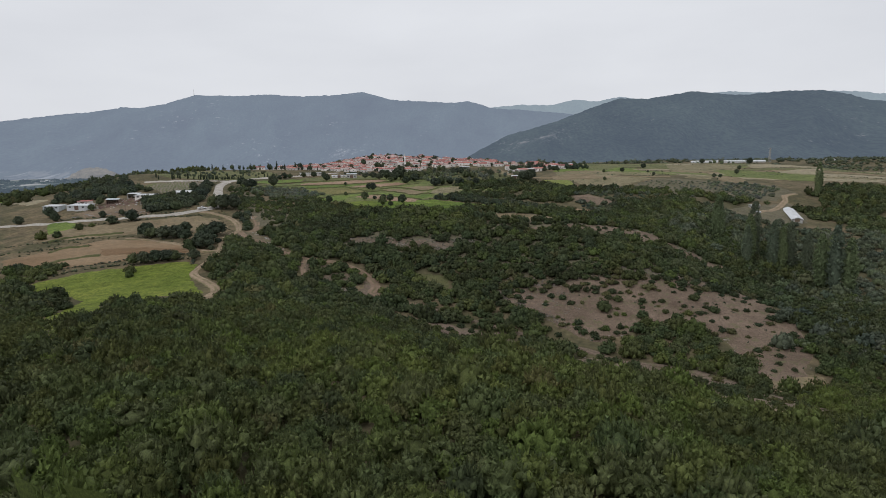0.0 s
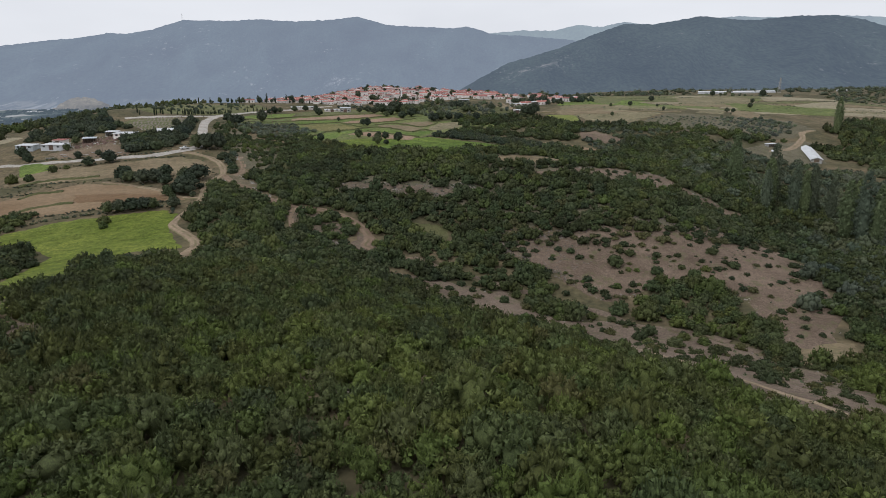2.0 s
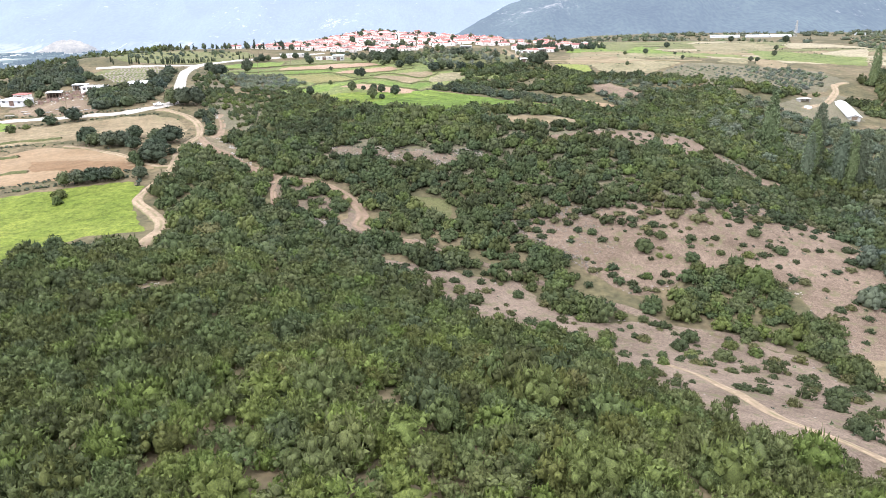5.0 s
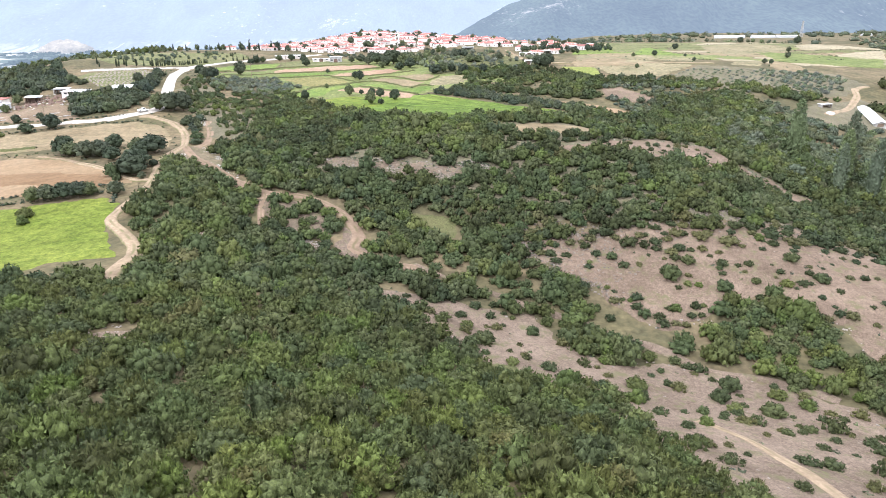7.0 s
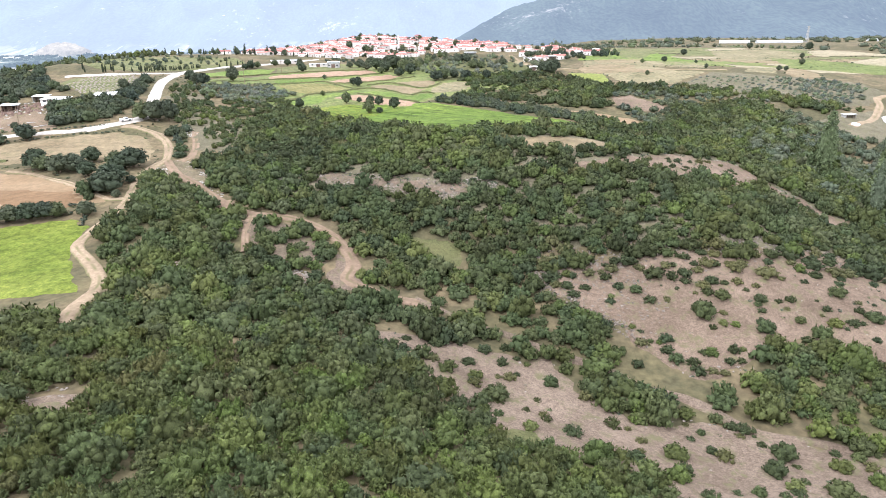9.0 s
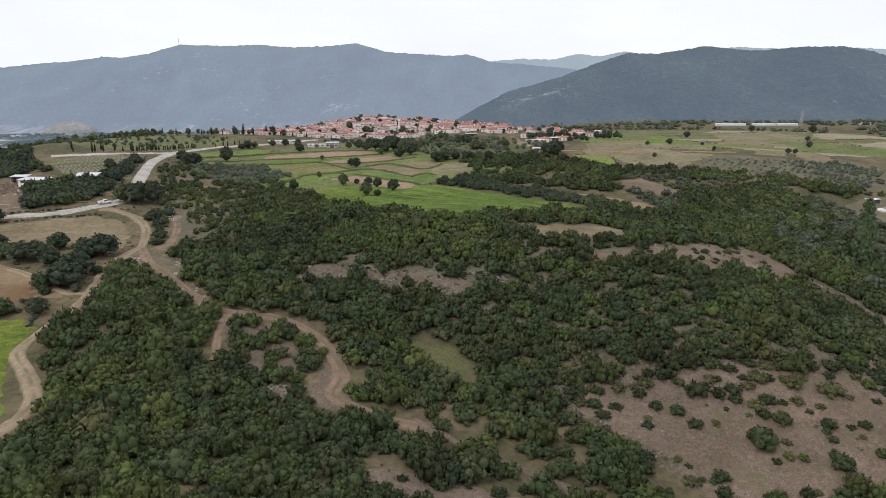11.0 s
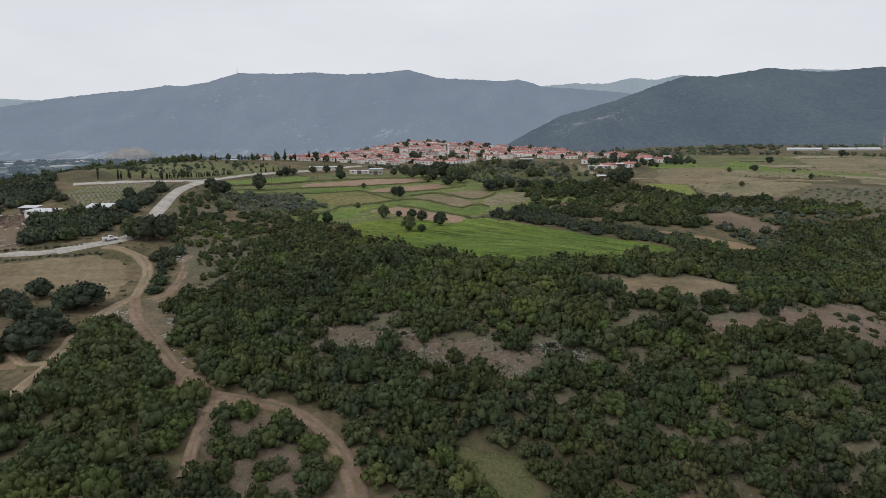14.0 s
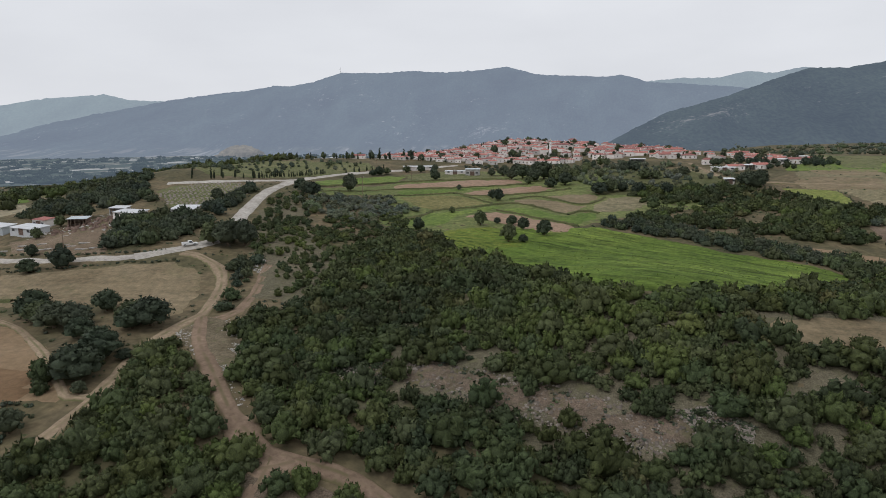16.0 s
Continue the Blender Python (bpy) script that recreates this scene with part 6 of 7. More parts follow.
shed(-182, 292, 6, 4, 2.4, 0.5, 20, M["rust"], M["blue_sheet"], "low lean-to of rusty sheets", True)
shed(184, 313, 6.5, 2.4, 1.7, 0.2, 20, M["concrete"], M["white_sheet"], "open-fronted white shed by the farm track", True)
shed(221, 302, 5.5, 2.2, 1.5, 0.2, -20, M["wood"], M["white_sheet"], "small dark shed under white sheeting", True)
shed(-75.5, 471, 8, 6, 3.6, 0.4, 4, M["concrete"], M["blue_sheet"], "square grey store at the village edge")
shed(-86.5, 474, 12, 4, 1.9, 0.4, 6, M["wall"], M["white_sheet"], "long low white animal shed")
shed(-113, 491, 20, 5, 2.2, 0.4, 20, M["wall"], M["white_sheet"], "long white shed below the village")
shed(63, 484, 12, 5, 2.2, 0.4, 8, M["wall"], M["white_sheet"], "long low white shed at the village edge")
shed(76, 492, 9, 5, 2.4, 0.4, 15, M["concrete"], M["white_sheet"], "low shed with pale sheeting below the houses", True)
shed(100, 528, 12, 6, 2.6, 0.4, -8, M["wall"], M["white_sheet"], "long pale shed beside the last houses")
shed(120, 556, 14, 6, 2.8, 0.4, 4, M["wall"], M["white_sheet"], "white store at the edge of the fields")
shed(57, 438, 4.5, 4, 2.4, 0.4, 0, M["wall"], M["white_sheet"], "white hut beside the field track")
shed(21, 533, 9, 5, 2.2, 0.3, 0, M["concrete"], M["white_sheet"], "open shed with a pale roof", True)


def long_barn(x, y, length, width, turn, fall):
    root = thing("barn", x, y, "long white barn with a low pitched sheet roof", "barn", turn=turn)
    root.matrix_basis = root.matrix_basis @ pose(0, 0, 0, 0, -fall, 0)
    part("wall", wall_mesh(length, width, 1.5, 1.0, True), M["concrete"], root)
    roof = part("roof", roof_mesh(length, width, 1.5, 1.0, 0, 0.5, 0.08), M["white_sheet"], root)
    for k in range(9):
        rx = -length / 2 + (k + 0.5) * length / 9
        part("rib", boxed(rx - 0.06, rx + 0.06, -width / 2 - 0.3, width / 2 + 0.3, 1.1, 1.32), M["concrete"], roof)
    for k in range(7):
        wx = -length / 2 + (k + 0.5) * length / 7
        part("window", boxed(wx - 0.9, wx + 0.9, -width / 2 - 0.05, -width / 2 + 0.03, 0.5, 1.1), M["shutter"], root)
    part("door", boxed(-length / 2 - 0.06, -length / 2 + 0.03, -1.2, 1.2, 0, 1.45), M["wood"], root)


long_barn(203, 306.5, 37, 5.2, 69, 4.5)


def heap(name, x, y, r, h, material, label, category, seed):
    """A lumpy low heap."""
    g = np.random.RandomState(seed)
    v, f = low_ball(g, 14, 8, r, h, 0.0, 0.14)
    v = v + g.normal(0, 0.05, v.shape)
    ob = new(name, mesh_of(name, v, f, material))
    ob.matrix_basis = pose(x, y, gz(x, y))
    return tagged(ob, label, category)


heap("tarpaulin_heap", 180.5, 302.5, 2.2, 1.1, M["white_sheet"], "white tarpaulin drawn over a heap", "heap", 3)


def pickup(x, y, turn):
    root = thing("pickup_truck", x, y, "white pickup truck on the concrete road", "pickup truck", z=gz(x, y) + 0.5, turn=turn)
    root.matrix_basis = root.matrix_basis @ Matrix.Diagonal((0.85, 0.9, 0.9, 1))
    bm = boxed(-2.55, 2.55, -0.88, 0.88, 0.42, 0.95, bevel=0.07)
    part("body", bm, M["white_paint"], root)
    bm = bmesh.new()
    v = [bm.verts.new(p) for p in ((-0.55, -0.84, 0.95), (1.35, -0.84, 0.95), (1.35, 0.84, 0.95), (-0.55, 0.84, 0.95), (-0.4, -0.7, 1.7), (0.7, -0.7, 1.7), (0.7, 0.7, 1.7), (-0.4, 0.7, 1.7))]
    for f in ((4, 5, 6, 7), (0, 1, 5, 4), (1, 2, 6, 5), (2, 3, 7, 6), (3, 0, 4, 7)):
        bm.faces.new([v[i] for i in f])
    part("cab", bm, M["white_paint"], root)
    bm = bmesh.new()
    for y0, s in ((-0.86, 1), (0.86, -1)):
        w = [bm.verts.new(p) for p in ((-0.4, y0 + 0.02 * s, 1.05), (1.05, y0 + 0.02 * s, 1.05), (0.6, y0 + 0.12 * s, 1.58), (-0.32, y0 + 0.12 * s, 1.58))]
        bm.faces.new(w if s > 0 else w[::-1])
    part("side_window", bm, M["glass"], root)
    bm = bmesh.new()
    bm.faces.new([bm.verts.new(p) for p in ((1.32, -0.72, 1.05), (1.32, 0.72, 1.05), (0.82, 0.62, 1.64), (0.82, -0.62, 1.64))])
    part("windscreen", bm, M["glass"], root)
    for sy in (-1, 1):
        part("bed_side", boxed(-2.55, -0.6, sy * 0.86 - 0.05, sy * 0.86 + 0.05, 0.95, 1.25, bevel=0.02), M["white_paint"], root)
        part("headlight", boxed(2.5, 2.58, sy * 0.62 - 0.18, sy * 0.62 + 0.18, 0.68, 0.85), M["white_sheet"], root)
    part("tailgate", boxed(-2.56, -2.46, -0.8, 0.8, 0.95, 1.25, bevel=0.02), M["white_paint"], root)
    part("bumper", boxed(2.5, 2.66, -0.85, 0.85, 0.4, 0.58, bevel=0.03), M["rubber"], root)
    for wx in (-1.6, 1.6):
        for sy in (-1, 1):
            wheel = part("wheel", tube(bmesh.new(), [(0, 0, -0.12, 0.34), (0, 0, -0.09, 0.37), (0, 0, 0.09, 0.37), (0, 0, 0.12, 0.34)], 14), M["rubber"], root)
            wheel.matrix_basis = pose(wx, sy * 0.8, 0.37, 90, 0, 0)
            part("rim", tube(bmesh.new(), [(0, 0, -0.13, 0.2), (0, 0, 0.13, 0.2)], 10), M["concrete"], wheel)


pickup(-125.2, 272.6, 45)


def pole(x, y, h=8.5):
    root = thing("utility_pole", x, y, "weathered wooden utility pole with a crossarm", "utility pole", "poles along the road")
    part("post", tube(bmesh.new(), [(0, 0, -0.8, 0.14), (0, 0, h, 0.09)], 8), M["wood"], root)
    part("crossarm", boxed(-0.9, 0.9, -0.06, 0.06, h - 0.8, h - 0.66), M["wood"], root)
    for k in (-0.75, 0.75):
        part("insulator", tube(bmesh.new(), [(k, 0, h - 0.67, 0.05), (k, 0, h - 0.5, 0.06), (k, 0, h - 0.45, 0.02)], 6), M["white_paint"], root)


for x, y in ((-134, 470), (-112, 492), (-110, 380), (-160, 262), (-104, 440)):
    pole(x, y)


# ---------------------------------------------------------------- stones, rubble, graves, yard clutter
def chips(name, xs, ys, sizes, material, label, category, seed, flatness=0.7, lift=0.05):
    """Loose angular pieces joined into one mesh."""
    g = np.random.RandomState(seed)
    n = len(xs)
    unit = np.array([(-1, -1, -1), (1, -1, -1), (1, 1, -1), (-1, 1, -1), (-0.8, -0.7, 1), (0.75, -0.8, 1), (0.7, 0.75, 1), (-0.7, 0.8, 1)]) * 0.5
    tri = np.array([(0, 1, 5), (0, 5, 4), (1, 2, 6), (1, 6, 5), (2, 3, 7), (2, 7, 6), (3, 0, 4), (3, 4, 7), (4, 5, 6), (4, 6, 7)])
    v = unit[None] * (1 + g.uniform(-0.3, 0.3, (n, 8, 3)))
    v[:, :, 0] *= (sizes * g.uniform(0.7, 1.6, n))[:, None]
    v[:, :, 1] *= (sizes * g.uniform(0.6, 1.2, n))[:, None]
    v[:, :, 2] *= (sizes * flatness * g.uniform(0.5, 1.2, n))[:, None]
    a, b = g.uniform(0, 6.3, n), g.uniform(-0.35, 0.35, n)
    z = v[:, :, 2] + v[:, :, 0] * np.sin(b)[:, None]
    x = v[:, :, 0] * np.cos(a)[:, None] - v[:, :, 1] * np.sin(a)[:, None] + xs[:, None]
    y = v[:, :, 0] * np.sin(a)[:, None] + v[:, :, 1] * np.cos(a)[:, None] + ys[:, None]
    z = z + (ground_z(xs, ys) + lift + sizes * 0.12)[:, None]
    f = tri[None] + (np.arange(n) * 8)[:, None, None]
    return tagged(new(name, mesh_of(name, np.stack([x, y, z], 2).reshape(-1, 3), f.reshape(-1, 3), material)), label, category, kind="stuff")


def strewn(polys, count, seed, clump=0.0):
    g = np.random.RandomState(seed)
    xs, ys = [], []
    for p in polys:
        q = np.array(p)
        x = g.uniform(q[:, 0].min(), q[:, 0].max(), count)
        y = g.uniform(q[:, 1].min(), q[:, 1].max(), count)
        ok = inside(x, y, p)
        if clump:
            ok &= np.sin(x * 0.4 + 2 * np.sin(y * 0.23)) * np.sin(y * 0.45 + 1.4 * np.sin(x * 0.19)) > clump - g.uniform(0, 0.6, count)
        xs.append(x[ok])
        ys.append(y[ok])
    return np.concatenate(xs), np.concatenate(ys)


sx_, sy_ = strewn(BARE, 3200, 61, 0.15)
chips("stones", sx_, sy_, 0.12 + 0.4 * np.random.RandomState(62).uniform(0, 1, len(sx_)) ** 2, M["stone"], "grey stones strewn over bare earth", "stones", 63)
sx_, sy_ = strewn([[(14, 172), (52, 169), (93, 175), (112, 168), (112, 156), (90, 161), (50, 156), (22, 158)], FIELD_PLAN["bare_middle"], [(18, 168), (40, 164), (48, 150), (40, 138), (30, 148), (20, 158)]], 3800, 81)
chips("scree", sx_, sy_, 0.12 + 0.5 * np.random.RandomState(82).uniform(0, 1, len(sx_)) ** 2.5, M["scree"], "broken grey rock ledges and scree", "stones", 83, 0.8)
sx_, sy_ = strewn(BARE, 1100, 64)
tr = np.random.RandomState(65)
planted("tussocks", [crown(70 + k, 3, 9, 0.7, 1.0, core=(4, 3), tight=0.55, knobs=0) for k in range(3)], sx_, sy_, 0.12 + 0.5 * tr.uniform(0, 1, len(sx_)) ** 3, tr.uniform(0.0, 1.0, len(sx_)), M["leaf_wood"], "low tussocks and seedlings on bare earth", "tussocks", 66)
sx_, sy_ = strewn([FIELD_PLAN["limestone"], FIELD_PLAN["limestone_low"], FIELD_PLAN["trail_rock"], FIELD_PLAN["trail_rock"], FIELD_PLAN["rock_gap"]], 110, 74)
chips("outcrop_stones", sx_, sy_, np.random.RandomState(75).uniform(0.15, 0.5, len(sx_)), M["stone"], "pale limestone blocks in the scrub gaps", "stones", 76, 0.5)
RUBBLE = [FIELD_PLAN["rubble"], [(-84, 222), (-79, 222), (-72, 206), (-62, 196), (-66, 196), (-76, 207)], [(-105, 267), (-98, 261), (-92, 257), (-97, 270)]]
sx_, sy_ = strewn(RUBBLE, 1900, 67)
chips("rubble", sx_, sy_, 0.08 + 0.42 * np.random.RandomState(68).uniform(0, 1, len(sx_)) ** 3, M["pale_rubble"], "pale dumped building rubble and stones", "rubble", 69, 0.5)
gxs, gys = np.meshgrid(np.arange(-182, -146, 2.1), np.arange(320, 370, 2.6))
gxs, gys = gxs.ravel() + 0.35 * np.sin(gys.ravel()), gys.ravel()
ok = inside(gxs, gys, FIELD_PLAN["graves"])
chips("low_stones", gxs[ok], gys[ok], np.full(int(ok.sum()), 0.9), M["stone"], "rows of low grey stones on the plot", "stones", 70, 1.0)
sx_, sy_ = strewn([[(-186, 278), (-168, 286), (-160, 292), (-172, 304), (-190, 296)]], 170, 71)
chips("scrap", sx_, sy_, np.random.RandomState(72).uniform(0.5, 2.0, len(sx_)), M["rust"], "rusty scrap and crates in the farm yard", "scrap", 73, 0.7)


sx_, sy_ = strewn([[(-188, 276), (-160, 284), (-156, 300), (-176, 306), (-206, 294)]], 260, 77)
chips("boards", sx_, sy_, np.random.RandomState(78).uniform(0.25, 1.1, len(sx_)), M["pale_rubble"], "pale boards and sheets lying about the yard", "scrap", 79, 0.35)


# low boxes that stand for the pale planks lying in the yard
def trough(x, y, length, turn):
    bm = boxed(-length / 2, length / 2, -0.45, 0.45, 0.0, 0.35, bevel=0.04)
    me = bpy.data.meshes.new("concrete_trough")
    bm.to_mesh(me)
    bm.free()
    me.materials.append(M["pale_rubble"])
    ob = new("concrete_trough", me)
    ob.matrix_basis = pose(x, y, gz(x, y) + 0.12, 0, 0, turn)
    tagged(ob, "pale plank lying in the yard", "trough", "troughs in the yard")


rng = random.Random(91)
for k in range(12):
    trough(-188 + 3.4 * k + rng.uniform(-0.8, 0.8), 268.5 + rng.uniform(-2.5, 3.5), rng.uniform(2.2, 4.2), rng.uniform(10, 50))


# ---------------------------------------------------------------- far ranges and valley
def range_material(name, forest, rock, haze_tint, haze_glow, fields=0.0, scar=None, rough=1.0, amount=1.0):
    """Wooded mountainside; distance haze is put in as a pale emission of the surface itself."""
    s = Shader(name, 1.0, 0.0)
    tall = (1, 0.24, 1)
    c = s.ramp(s.noise(0.0045, 9.0, tall, rough=0.62), [(0.34, tuple(v * 0.7 for v in forest)), (0.64, tuple(v * 1.3 for v in forest))])
    trees = s.noise(0.13, 2.0, (1, 0.2, 0.9), rough=0.6)
    lo, hi = 1 - 0.3 * rough, 1 + 0.34 * rough
    c = s.mix(1.0, c, s.ramp(trees, [(0.38, (lo, lo, lo)), (0.5, (1.0, 1.0, 1.0)), (0.64, (hi, hi, hi * 0.92))]), "MULTIPLY")
    where = s.ramp(s.noise(0.0055, 5.0, tall), [(0.48, (0, 0, 0)), (0.62, (0.6, 0.6, 0.6))])
    crag = s.ramp(s.noise(0.05, 6.0, (0.7, 0.24, 1.6), rough=0.75), [(0.6, (0, 0, 0)), (0.66, (1, 1, 1))])
    c = s.mix(s.mix(1.0, where, crag, "MULTIPLY"), c, rock)
    if scar:
        d = s.node("ShaderNodeVectorMath")
        d.operation = "DISTANCE"
        s.link(s.pos.outputs["Position"], d.inputs[0])
        d.inputs[1].default_value = scar[:3]
        near = s.ramp(s.mix(0.0, s.scaled(d.outputs["Value"], 1 / scar[3]), (0, 0, 0)), [(0.15, (0.6, 0.6, 0.6)), (1.0, (0.3, 0.3, 0.3))])
        split = s.noise(0.06, 7.0, (0.8, 0.24, 1.8), rough=0.75)
        c = s.mix(s.ramp(s.mix(0.5, near, split), [(0.53, (0, 0, 0)), (0.6, (1, 1, 1))]), c, tuple(v * 0.8 for v in rock))
    if fields:
        v = s.node("ShaderNodeTexVoronoi", Scale=0.0125)
        mp = s.node("ShaderNodeMapping")
        mp.inputs["Scale"].default_value = (2.9, 0.5, 0.0)
        mp.inputs["Rotation"].default_value = (0, 0, 0.45)
        s.link(s.pos.outputs["Position"], mp.inputs[0])
        s.link(mp.outputs[0], v.inputs["Vector"])
        one = s.node("ShaderNodeSeparateColor")
        s.link(v.outputs["Color"], one.inputs[0])
        plot = s.ramp(one.outputs[0], [(0.0, (0.03, 0.038, 0.028)), (0.45, (0.045, 0.055, 0.036)), (0.6, (0.075, 0.082, 0.052)), (0.72, (0.13, 0.122, 0.095)), (0.86, (0.2, 0.185, 0.155)), (0.96, (0.33, 0.32, 0.3))])
        tree = s.ramp(s.noise(0.022, 7.0, (1, 0.45, 1), rough=0.75), [(0.5, (0, 0, 0)), (0.55, (1, 1, 1))])
        plot = s.mix(tree, plot, c)
        sep = s.node("ShaderNodeSeparateXYZ")
        s.link(s.pos.outputs["Position"], sep.inputs[0])
        high = s.ramp(s.mix(0.0, s.scaled(sep.outputs[2], 1 / fields), (0, 0, 0)), [(0.3, (0, 0, 0)), (1.0, (1, 1, 1))])
        c = s.mix(high, s.mix(amount, c, plot), c)
    s.color(c)
    # imitated haze: the surface emits an even pale tint, no lamp
    s.b.inputs["Emission Color"].default_value = (*haze_tint, 1)
    s.b.inputs["Emission Strength"].default_value = haze_glow
    return s.m


def mountain(name, skyline, foot, crest, flat, material, label, seed, lo, hi, base):
    """A range round the viewer: skyline holds (bearing in degrees, rise over run at the crest)."""
    g = np.random.RandomState(seed)
    az = np.arange(lo, hi, 0.2)
    rise = np.interp(az, [p[0] for p in skyline], [p[1] for p in skyline])
    rise = rise + 0.00035 * g.normal(size=len(az)) + 0.0008 * np.convolve(g.normal(size=len(az) + 8), np.ones(9) / 9, "valid")
    srow = np.concatenate([np.linspace(0, 1, 34), np.linspace(1.04, 1.5, 4)])
    ph = g.uniform(0, 6.3, 6)
    verts = []
    for q in srow:
        r = foot + (crest - foot) * q
        up = smooth(flat, 1.0, min(q, 1.0)) * 0.45 + 0.55 * max(0.0, (min(q, 1.0) - flat) / (1 - flat)) ** 1.15
        if q > 1:
            up = 1 - 0.75 * (q - 1) / 0.5
        a = np.radians(az)
        spur = np.zeros(len(az))
        for k, (f, amp) in enumerate(((0.55, 0.5), (1.1, 0.3), (2.1, 0.1))):
            spur += amp * (1 - 2 * np.abs(np.sin(az * f * 0.5 + ph[k] + (1.4 + k) * q * (1 if k % 2 else -1) + 0.7 * math.sin(3 * q + ph[k]))))
        body = math.sin(math.pi * min(q, 1.0)) ** 1.0
        top = 50 + (rise + 0.0042) * crest
        z = base + (top - base) * np.clip(up + 0.13 * body * spur * (up > 0.02), 0, 1.0)
        verts.append(np.stack([r * np.sin(a), 50 + r * np.cos(a), z], 1))
    n = len(az)
    verts = np.concatenate(verts)
    i = (np.arange(len(srow) - 1)[:, None] * n + np.arange(n - 1)[None]).ravel()
    ob = new(name, mesh_of(name, verts, np.stack([i, i + n, i + n + 1, i + 1], 1)[:, ::-1], material, False))
    return tagged(ob, label, "mountain", kind="structure")


LEFT_SKY = [(-75, -0.012), (-52, -0.015), (-48.1, -0.004), (-44.0, 0.0175), (-40.2, 0.0315), (-37.1, 0.043), (-35.0, 0.0505), (-32.7, 0.057), (-29.6, 0.0637), (-27.4, 0.0712), (-26.2, 0.0706), (-24.4, 0.0762), (-23.3, 0.0823), (-21.8, 0.091), (-18.9, 0.0906), (-15.6, 0.0935), (-12.7, 0.0915),
            (-9.3, 0.0944), (-7.3, 0.0988), (-4.7, 0.0857), (-1.2, 0.0827), (0.9, 0.0806), (2.4, 0.0829), (4.4, 0.0715), (7.0, 0.068), (10.0, 0.063), (14, 0.055), (20, 0.05)]
FAR_SKY = [(-75, 0.03), (-55, 0.032), (-47.4, 0.038), (-45.2, 0.0457), (-43.0, 0.0502), (-40.5, 0.0545), (-38.8, 0.0475), (-37.2, 0.0462), (-30, 0.046), (-10, 0.06), (0.9, 0.0701), (4.4, 0.0719), (7.0, 0.0758), (9.9, 0.0742), (12.0, 0.081), (13.9, 0.0776), (16.0, 0.083), (18.1, 0.0777),
           (24.7, 0.0849), (26.4, 0.081), (32.2, 0.0776), (34.0, 0.0749), (35.0, 0.071), (50, 0.06), (75, 0.04)]
RIGHT_SKY = [(1.0, -0.018), (1.9, -0.0097), (3.45, 0.005), (6.0, 0.0272), (8.6, 0.039), (11.05, 0.0517), (13.5, 0.067), (14.8, 0.074), (16.1, 0.081), (18.4, 0.0795), (20.2, 0.083), (22.25, 0.0878), (24.9, 0.0805), (26.5, 0.0787), (29.0, 0.0818), (31.85, 0.0797), (33.6, 0.0725), (35.0, 0.063), (45, 0.05), (75, 0.03)]
# blue emission on each range stands in for the haze before it
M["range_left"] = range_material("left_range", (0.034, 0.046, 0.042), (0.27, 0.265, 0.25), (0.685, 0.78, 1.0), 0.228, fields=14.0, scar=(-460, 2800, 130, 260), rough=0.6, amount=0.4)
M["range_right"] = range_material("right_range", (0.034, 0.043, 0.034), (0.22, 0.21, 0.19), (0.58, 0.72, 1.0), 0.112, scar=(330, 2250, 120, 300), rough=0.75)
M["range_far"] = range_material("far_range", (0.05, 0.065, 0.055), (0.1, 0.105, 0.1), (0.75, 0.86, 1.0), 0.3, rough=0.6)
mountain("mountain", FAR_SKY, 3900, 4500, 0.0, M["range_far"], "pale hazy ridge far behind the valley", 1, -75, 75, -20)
mountain("mountain", LEFT_SKY, 2300, 3900, 0.06, M["range_left"], "long wooded mountain across the valley, blue-grey with haze", 2, -75, 20, -19)
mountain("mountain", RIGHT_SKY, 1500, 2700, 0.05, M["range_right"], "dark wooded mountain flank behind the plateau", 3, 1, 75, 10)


def valley_floor():
    """The low plain between the plateau and the long mountain."""
    az, run = np.radians(np.arange(-75, -2, 1.5)), np.linspace(1150, 2700, 26)
    aa, rr = np.meshgrid(az, run)
    x, y = rr * np.sin(aa), 50 + rr * np.cos(aa)
    z = np.full(x.shape, -16.5) + 1.5 * np.sin(x * 0.01) * np.sin(y * 0.008)
    verts = np.stack([x.ravel(), y.ravel(), z.ravel()], 1)
    w = len(az)
    i = (np.arange(len(run) - 1)[:, None] * w + np.arange(w - 1)[None]).ravel()
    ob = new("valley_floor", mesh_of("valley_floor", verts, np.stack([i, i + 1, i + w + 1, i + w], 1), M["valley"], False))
    tagged(ob, "hazy valley floor with a patchwork of fields", "valley", kind="structure")


# valley fields and mound emit faint blue in place of haze
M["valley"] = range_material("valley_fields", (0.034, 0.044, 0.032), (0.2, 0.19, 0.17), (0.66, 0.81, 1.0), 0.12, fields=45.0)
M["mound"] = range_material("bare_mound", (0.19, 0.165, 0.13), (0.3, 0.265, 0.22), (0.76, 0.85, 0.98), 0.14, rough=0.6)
valley_floor()
# these trees glow slightly too, haze added to their material
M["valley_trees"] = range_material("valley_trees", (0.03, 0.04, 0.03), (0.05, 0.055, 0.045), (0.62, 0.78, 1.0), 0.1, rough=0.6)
vg = np.random.RandomState(270)
va, vr = np.radians(vg.uniform(-74, -14, 4000)), 1170 + 1250 * vg.uniform(0, 1, 4000) ** 1.3
vx_, vy_ = vr * np.sin(va), 50 + vr * np.cos(va)
vk = np.sin(vx_ * 0.021 + 2.0 * np.sin(vy_ * 0.009)) * np.sin(vy_ * 0.013 + 1.6 * np.sin(vx_ * 0.012)) > vg.uniform(-0.75, 0.35, 4000)
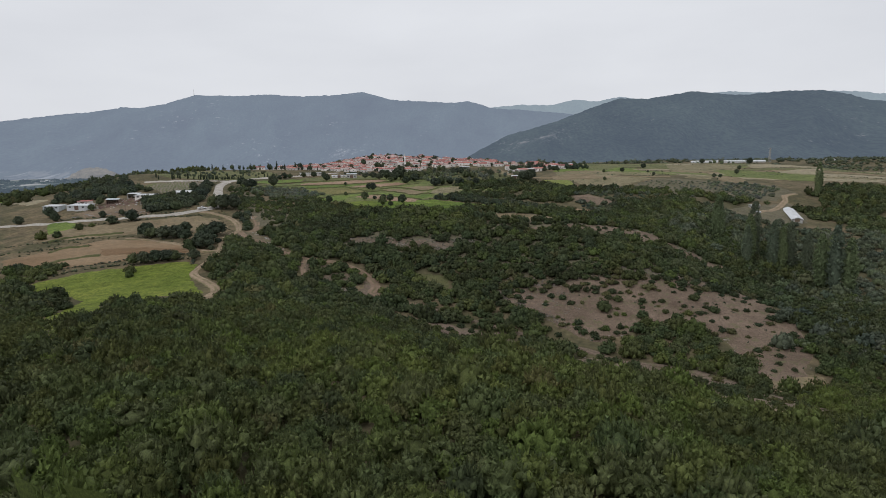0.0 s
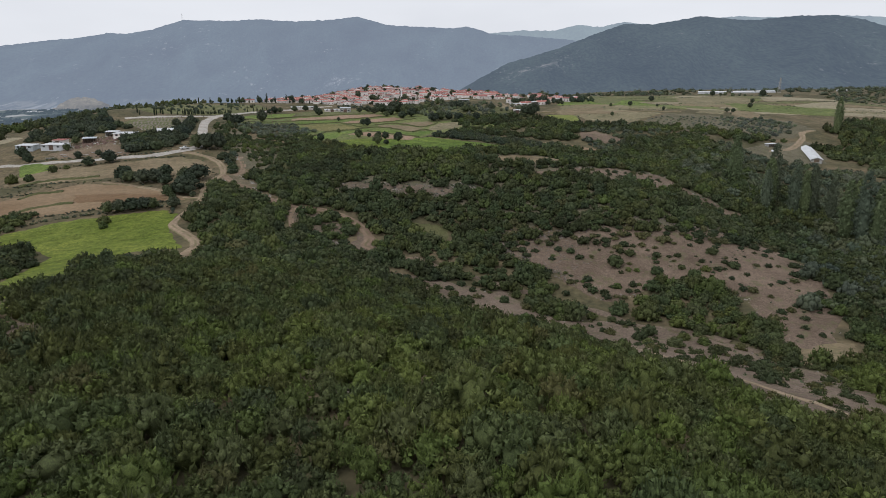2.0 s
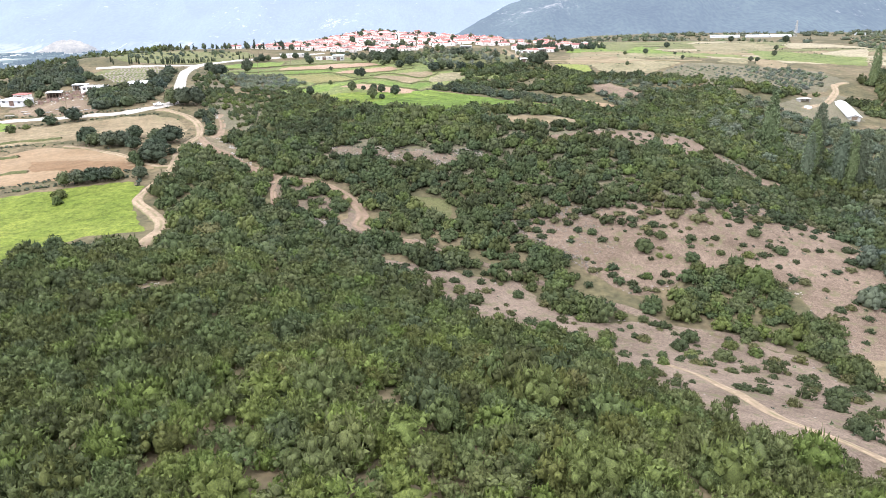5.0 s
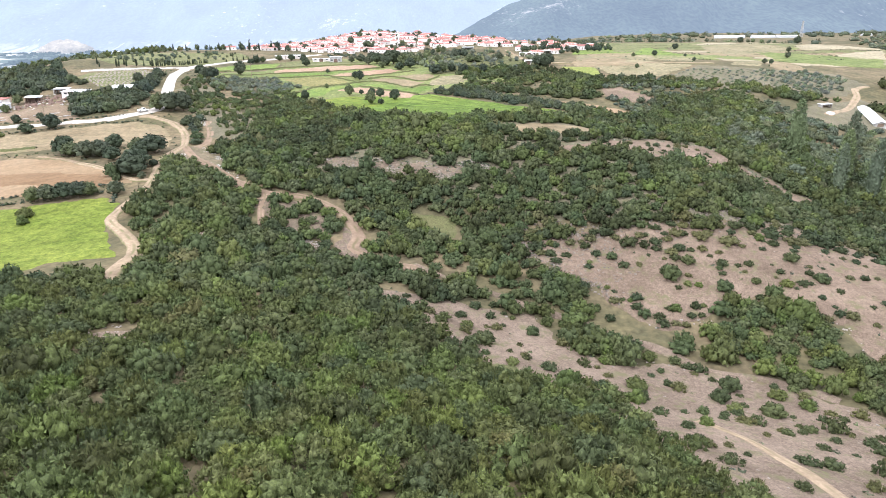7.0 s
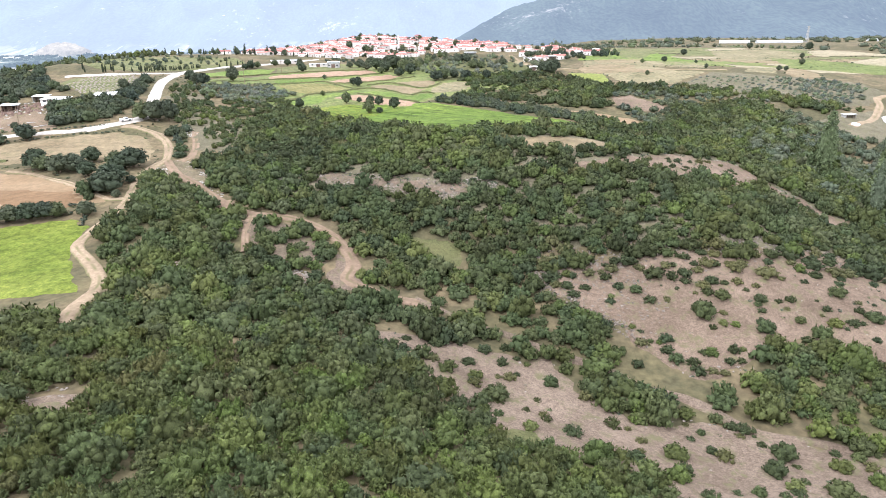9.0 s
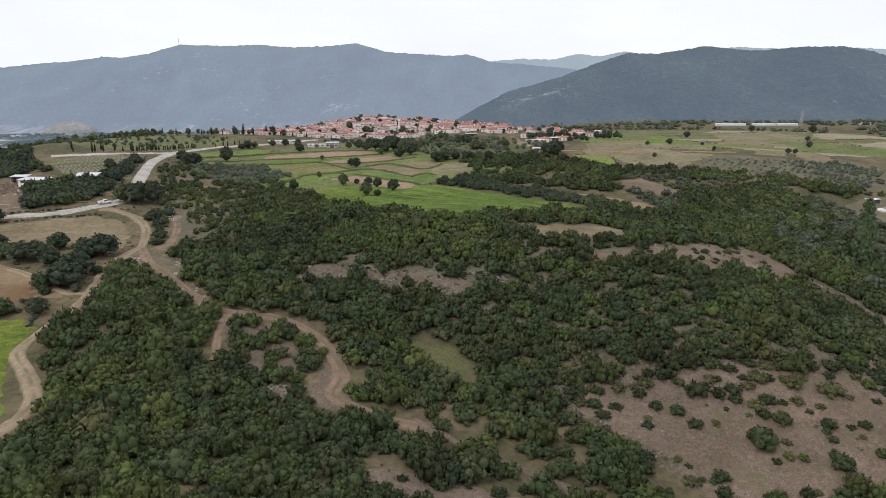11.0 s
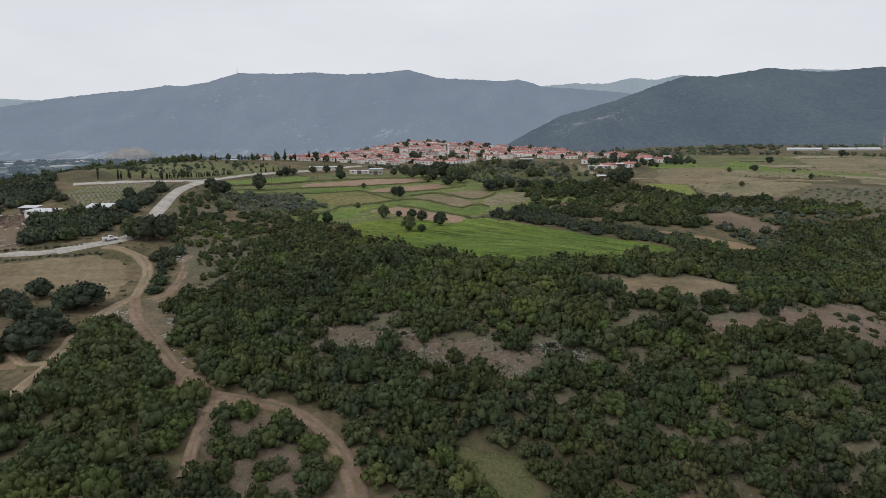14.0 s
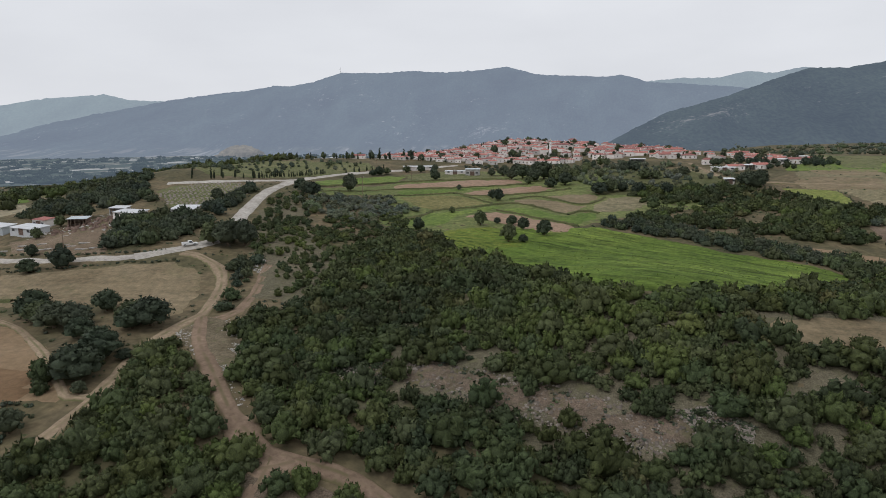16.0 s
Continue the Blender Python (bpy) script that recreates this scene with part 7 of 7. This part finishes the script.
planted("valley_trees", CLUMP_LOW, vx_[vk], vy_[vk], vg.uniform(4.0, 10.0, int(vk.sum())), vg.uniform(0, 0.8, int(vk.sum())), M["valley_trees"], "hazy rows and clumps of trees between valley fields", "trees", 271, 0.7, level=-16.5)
g_ = np.random.RandomState(8)
v_, f_ = low_ball(g_, 24, 14, 82, 34, -14, 0.16)
v_[:, 2] -= 0.1 * np.abs(v_[:, 0])
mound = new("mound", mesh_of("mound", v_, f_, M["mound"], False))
mound.matrix_basis = pose(-1235, 2156, 0)
tagged(mound, "bare tan mound on the valley floor", "hill", kind="structure")


def lattice_mast(x, y, z, h, w, label, material):
    root = thing("lattice_mast", x, y, label, "mast", z=z)
    bm = bmesh.new()
    for sx in (-1, 1):
        for sy in (-1, 1):
            tube(bm, [(sx * w, sy * w, -3, w * 0.16), (sx * w * 0.15, sy * w * 0.15, h, w * 0.1)], 4)
    part("leg", bm, material, root)
    for k in range(6):
        f = (k + 0.5) / 6
        q = w * (1 - 0.85 * f)
        part("brace", boxed(-q, q, -q, q, h * f - 0.1 * w, h * f + 0.1 * w), material, root)
    for k in (0.75, 0.87, 0.97):
        part("crossarm", boxed(-w * 1.3, w * 1.3, -0.1 * w, 0.1 * w, h * k, h * k + 0.12 * w), material, root)


lattice_mast(-1450, 3660, 390, 62, 2.0, "red and white lattice mast on the summit", M["concrete"])
lattice_mast(610, 1120, 20, 34, 2.6, "grey lattice pylon on the far plain", M["concrete"])


def greenhouse(x, y, length, width, turn):
    root = thing("greenhouse", x, y, "far white greenhouse roof on the plain", "greenhouse", "far greenhouses", turn=turn)
    part("wall", boxed(-length / 2, length / 2, -width / 2, width / 2, -2, 2.6), M["white_sheet"], root)
    part("roof", roof_mesh(length, width, 2.6, 1.6, 0, 0.3), M["white_sheet"], root)


for x, y, ln, turn in ((478, 1095, 46, -22), (528, 1085, 36, -4), (566, 1085, 34, 0), (760, 1180, 16, 5)):
    greenhouse(x, y, ln, 9, turn)
for x, y, ln, turn in ((-960, 1900, 70, 6), (-1250, 1900, 80, 0), (-800, 2000, 90, 4), (-900, 1700, 50, 12), (-1350, 1750, 60, -8), (-1050, 2100, 100, 2)):
    greenhouse(x, y, ln * 0.5, 12, turn)
